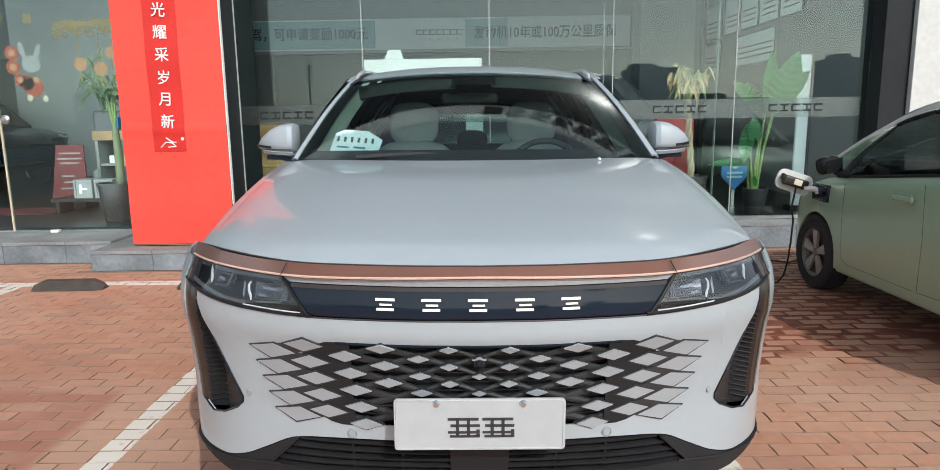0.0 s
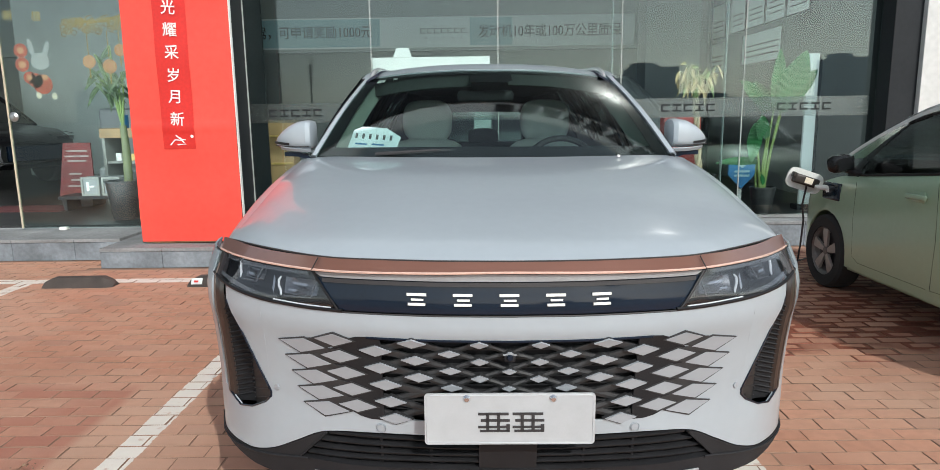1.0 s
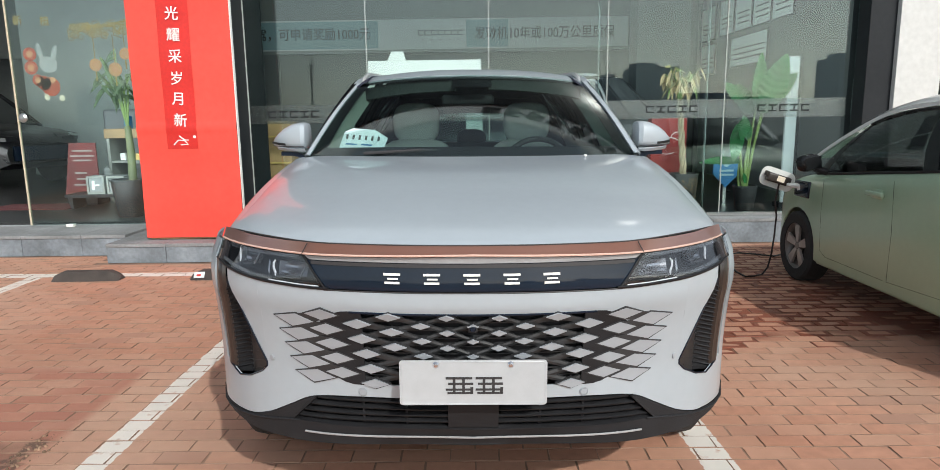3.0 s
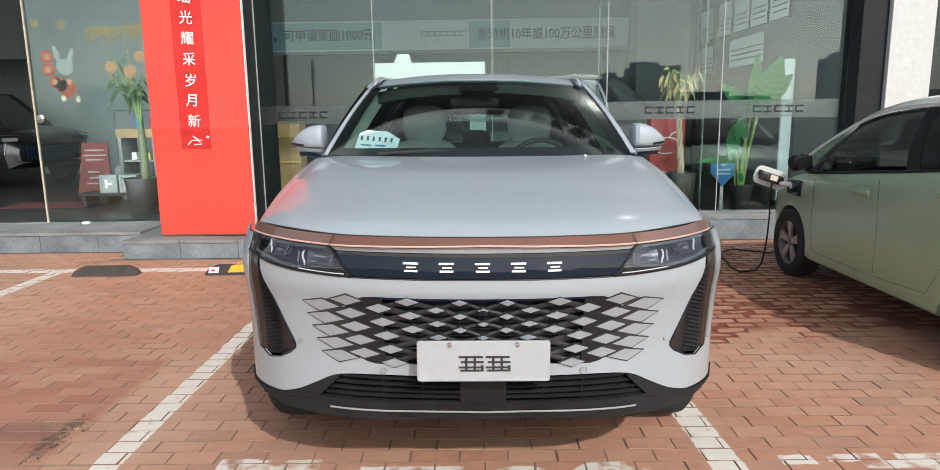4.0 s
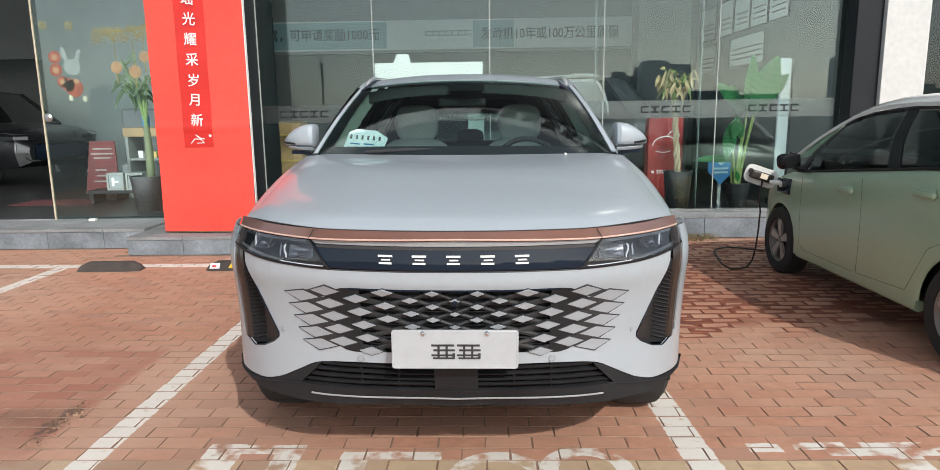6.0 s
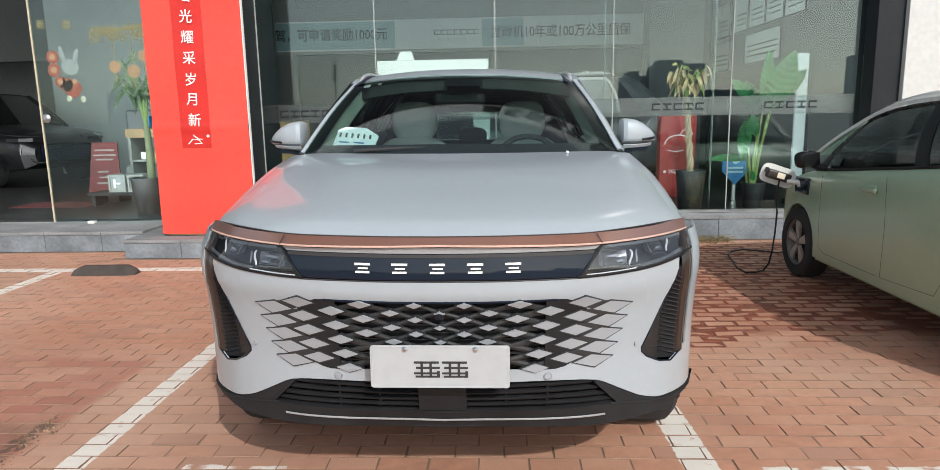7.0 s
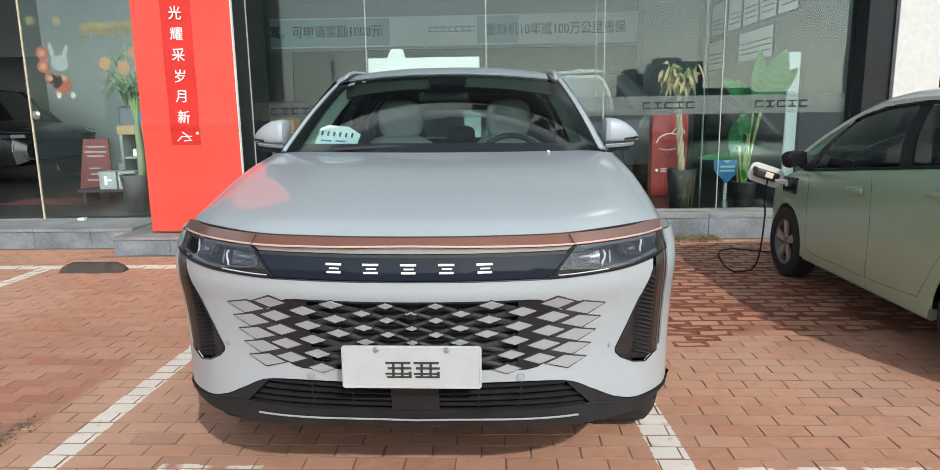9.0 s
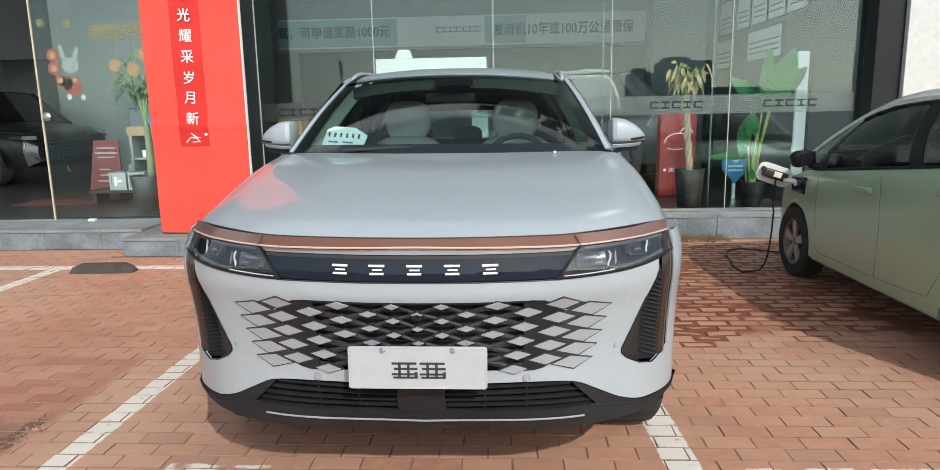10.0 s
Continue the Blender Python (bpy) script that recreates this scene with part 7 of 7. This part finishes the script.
        if rack:
            part("roof_rail", tube([(s * 0.60, 1.98, 1.63), (s * 0.60, 2.08, 1.690), (s * 0.59, 3.45, 1.715), (s * 0.58, 3.62, 1.70)], [0.02, 0.024, 0.026, 0.010], 8), BRIGHTTRIM, t, "bright roof rail")
    if rack:
        for y in (2.25, 3.25):
            part("cross_bar", box(-0.72, 0.72, y - 0.04, y + 0.04, 1.705, 1.745, 0.012), WHITE, t, "white roof bar")
    part("grille", box(-0.5, 0.5, -0.02, 0.05, 0.46, 0.72, 0.02), GLOSSBLK, t)
    return t


# The grey SUV's window reflections are the pale colour of its panes.
showroom_car(pose(-1.04, 10.87, FLOOR_Z, 0, 0, -118), SHOWGREY, "dark grey SUV with bright roof bars inside the showroom", True, PALEREFLECT)
showroom_car(pose(-7.6, 9.95, FLOOR_Z, 0, 0, 68), BLACKCAR, "glossy black SUV inside the showroom", False)

# broken rubble in the bay
chips = bmesh.new()
rng = random.Random(33)
for k in range(90):
    a, c = rng.uniform(-0.24, 0.22), rng.gauss(0, 0.035)
    x, y = -1.87 + c, 0.65 + a
    r = rng.choice((0.002, 0.003, 0.004, 0.007))
    v = bmesh.ops.create_icosphere(chips, subdivisions=1, radius=r, matrix=pose(x, y, r * 0.25, rng.uniform(0, 90), rng.uniform(0, 90), rng.uniform(0, 360)))["verts"]
    for w in v:
        w.co += Vector((rng.uniform(-0.3, 0.3) * r, rng.uniform(-0.3, 0.3) * r, rng.uniform(-0.2, 0.2) * r))
tagged(link("rubble", chips, RUBBLE, smooth=False), "loose dark and tan rubble from a broken paver", "rubble", kind="stuff")

# dry weeds at the foot of the plinth
weeds = bmesh.new()
rng = random.Random(21)
for k in range(170):
    x, y = rng.uniform(2.05, 2.60), rng.uniform(4.92, 5.15)
    a, L = rng.uniform(0, 6.28), rng.uniform(0.04, 0.14)
    leaf_pts = [(x, y, 0.0), (x + 0.5 * L * math.cos(a), y + 0.3 * L * math.sin(a), 0.5 * L), (x + L * math.cos(a), y + 0.5 * L * math.sin(a), 0.55 * L)]
    tube(leaf_pts, [0.003, 0.0025, 0.001], 3, weeds)
tagged(link("dry_weeds", weeds, DRYGRASS, smooth=False), "dry straw-coloured weeds along the plinth", "weeds", kind="stuff")

# ---- far side of the road, seen only in reflections ----
far = [(-85, -190, 26, 4), (-20, -210, 30, 5), (37, -190, 7, 11.5), (47, -196, 14, 15), (62, -205, 30, 6), (108, -195, 9, 17), (120, -200, 30, 7), (-130, -210, 40, 11)]
for x, y, w, h in far:
    b = thing("far_building", "hazy flat-roofed building far across the road", "building", "far buildings")
    part("walls", box(x, x + w, y - 14, y, -0.03, h), FARWALL, b, smooth=False)
    part("roof", box(x + 1, x + w * 0.6, y - 10, y - 3, h, h + 1.4), FARWALL, b, smooth=False)
mast = thing("antenna_mast", "tall dark phone mast far across the road", "mast")
part("pole", tube([(-38.8, -150, 0), (-38.8, -150, 13.6)], [0.26, 0.16], 8), FARMETAL, mast)
for z in (9.9, 11.4, 12.9):
    for a in (0.2, 1.6, 3.2, 4.7):
        c, q = math.cos(a), math.sin(a)
        part("antenna", tube([(-38.8 + r * c, -150 + r * q, z + h) for r, h in ((0.1, -0.15), (0.42, 0.0), (0.66, 0.35), (0.72, 0.75))], [0.12, 0.13, 0.15, 0.12], 6), FARMETAL, mast)


# ---- pavers ----
BL, BW, GAP = 0.2, 0.1, 0.0042


def paver_mesh(name, material, lx, ly, seed):
    r = random.Random(seed)
    bm = bmesh.new()
    hx, hy, c = lx / 2 - GAP / 2 - r.uniform(0, 0.0012), ly / 2 - GAP / 2 - r.uniform(0, 0.001), 0.0010
    rings = []
    for ox, z in ((0, -0.02), (0, -0.003), (c, 0.0)):
        rings.append([bm.verts.new((sx * (hx - ox) + r.uniform(-0.0012, 0.0012), sy * (hy - ox) + r.uniform(-0.0012, 0.0012), z + (r.uniform(-0.0008, 0.0008) if z == 0 else 0))) for sx, sy in ((-1, -1), (1, -1), (1, 1), (-1, 1))])
    for a, b in zip(rings, rings[1:]):
        for k in range(4):
            bm.faces.new((a[k], a[(k + 1) % 4], b[(k + 1) % 4], b[k]))
    bm.faces.new(rings[-1])
    me = bpy.data.meshes.new(name)
    bm.to_mesh(me)
    bm.free()
    me.materials.append(material)
    me.materials.append(JOINT)  # sandy sides
    for p in me.polygons:
        p.material_index = 0 if p.index == 8 else 1
    return me


kinds = [paver_mesh("brick", BRICK, BL, BW, k) for k in range(12)]
tans = [paver_mesh("brick", TAN, BL, BW, k + 20) for k in range(3)]
rng = random.Random(11)
near = 0
heaps = {"dry": ([], [], []), "damp": ([], [], [])}


def heap(kind, m, me, inset=0.0):
    """Adds one paver to a joined field; a damp one has a dry island on a wet rim."""
    verts, faces, slots = heaps[kind]
    n = len(verts)
    verts.extend((m @ v.co)[:] for v in me.vertices)
    for p in me.polygons:
        idx = tuple(n + k for k in p.vertices)
        if inset and len(idx) == 4 and all(k >= n + 8 for k in idx):
            c = Vector((0, 0, 0))
            isle = []
            for q, k in enumerate(idx):
                v = me.vertices[k - n].co
                dx, dy = inset * rng.uniform(0.3, 1.7), inset * rng.uniform(0.3, 1.5)
                isle.append(v - Vector((math.copysign(dx, v.x), math.copysign(dy, v.y), -0.0006)))
            b = len(verts)
            verts.extend((m @ v)[:] for v in isle)
            for q in range(4):
                faces.append((idx[q], idx[(q + 1) % 4], b + (q + 1) % 4, b + q))
                slots.append(1)
            faces.append((b, b + 1, b + 2, b + 3))
            slots.append(0)
        else:
            faces.append(idx)
            slots.append(0 if not inset and p.index == 8 else 1)


rows = int((5.19 + 5.0) / BW)
for j in range(rows):
    y = -5.0 + (j + 0.5) * BW
    off = (BL / 2 if j % 2 else 0) + rng.uniform(-0.007, 0.007)
    for i in range(int(-8.1 / BL), int(6.9 / BL)):
        x = i * BL + off + rng.uniform(-0.0015, 0.0015)
        tan = 0.22 < y < 0.28 and -2.6 < x < 4.5
        z = rng.uniform(-0.0016, 0.0012)
        rz, rx, ry = rng.uniform(-0.6, 0.6), rng.uniform(-0.35, 0.35), rng.uniform(-0.3, 0.3)
        if y > 4.45 and -3.6 < x < -1.2 or y > 4.83 and x < -1.2:
            continue
        close = 0.15 < y < 1.25 and (-2.1 < x < -0.55 or 0.55 < x < 2.2) or 0.15 < y < 0.42 and -0.6 <= x <= 0.6
        if (close or tan) and near < 300:
            ob = new("brick", rng.choice(tans if tan else kinds))
            ob.parent = bed
            ob.matrix_local = pose(x, y, z, rx, ry, rz)
            near += 1
            continue
        m = pose(x, y, z, rx, ry, rz)
        edge = 1.95 + 0.12 * math.sin(3 * x) + 0.10 * math.sin(7.3 * x + 1)
        damp = edge < y < 4.9 and 0.75 + 0.2 * math.sin(5 * y) < x < 3.2 and rng.random() < min(0.93, 0.35 + 1.8 * (y - edge))
        heap("damp" if damp else "dry", m, rng.choice(kinds), rng.choice((0.008, 0.014, 0.022, 0.03)) if damp else 0.0)
for kind, name, label, mats in (("dry", "bricks", "red clay pavers in running bond", (BRICKS, JOINT)), ("damp", "damp_bricks", "half-dried wet red clay pavers", (BRICKDRY, WETEDGE))):
    verts, faces, slots = heaps[kind]
    me = bpy.data.meshes.new(name)
    me.from_pydata(verts, [], faces)
    for mt in mats:
        me.materials.append(mt)
    me.polygons.foreach_set("material_index", slots)
    rest = new(name, me)
    rest.parent = bed
    rest["kind"] = "stuff"
    rest["label"] = label
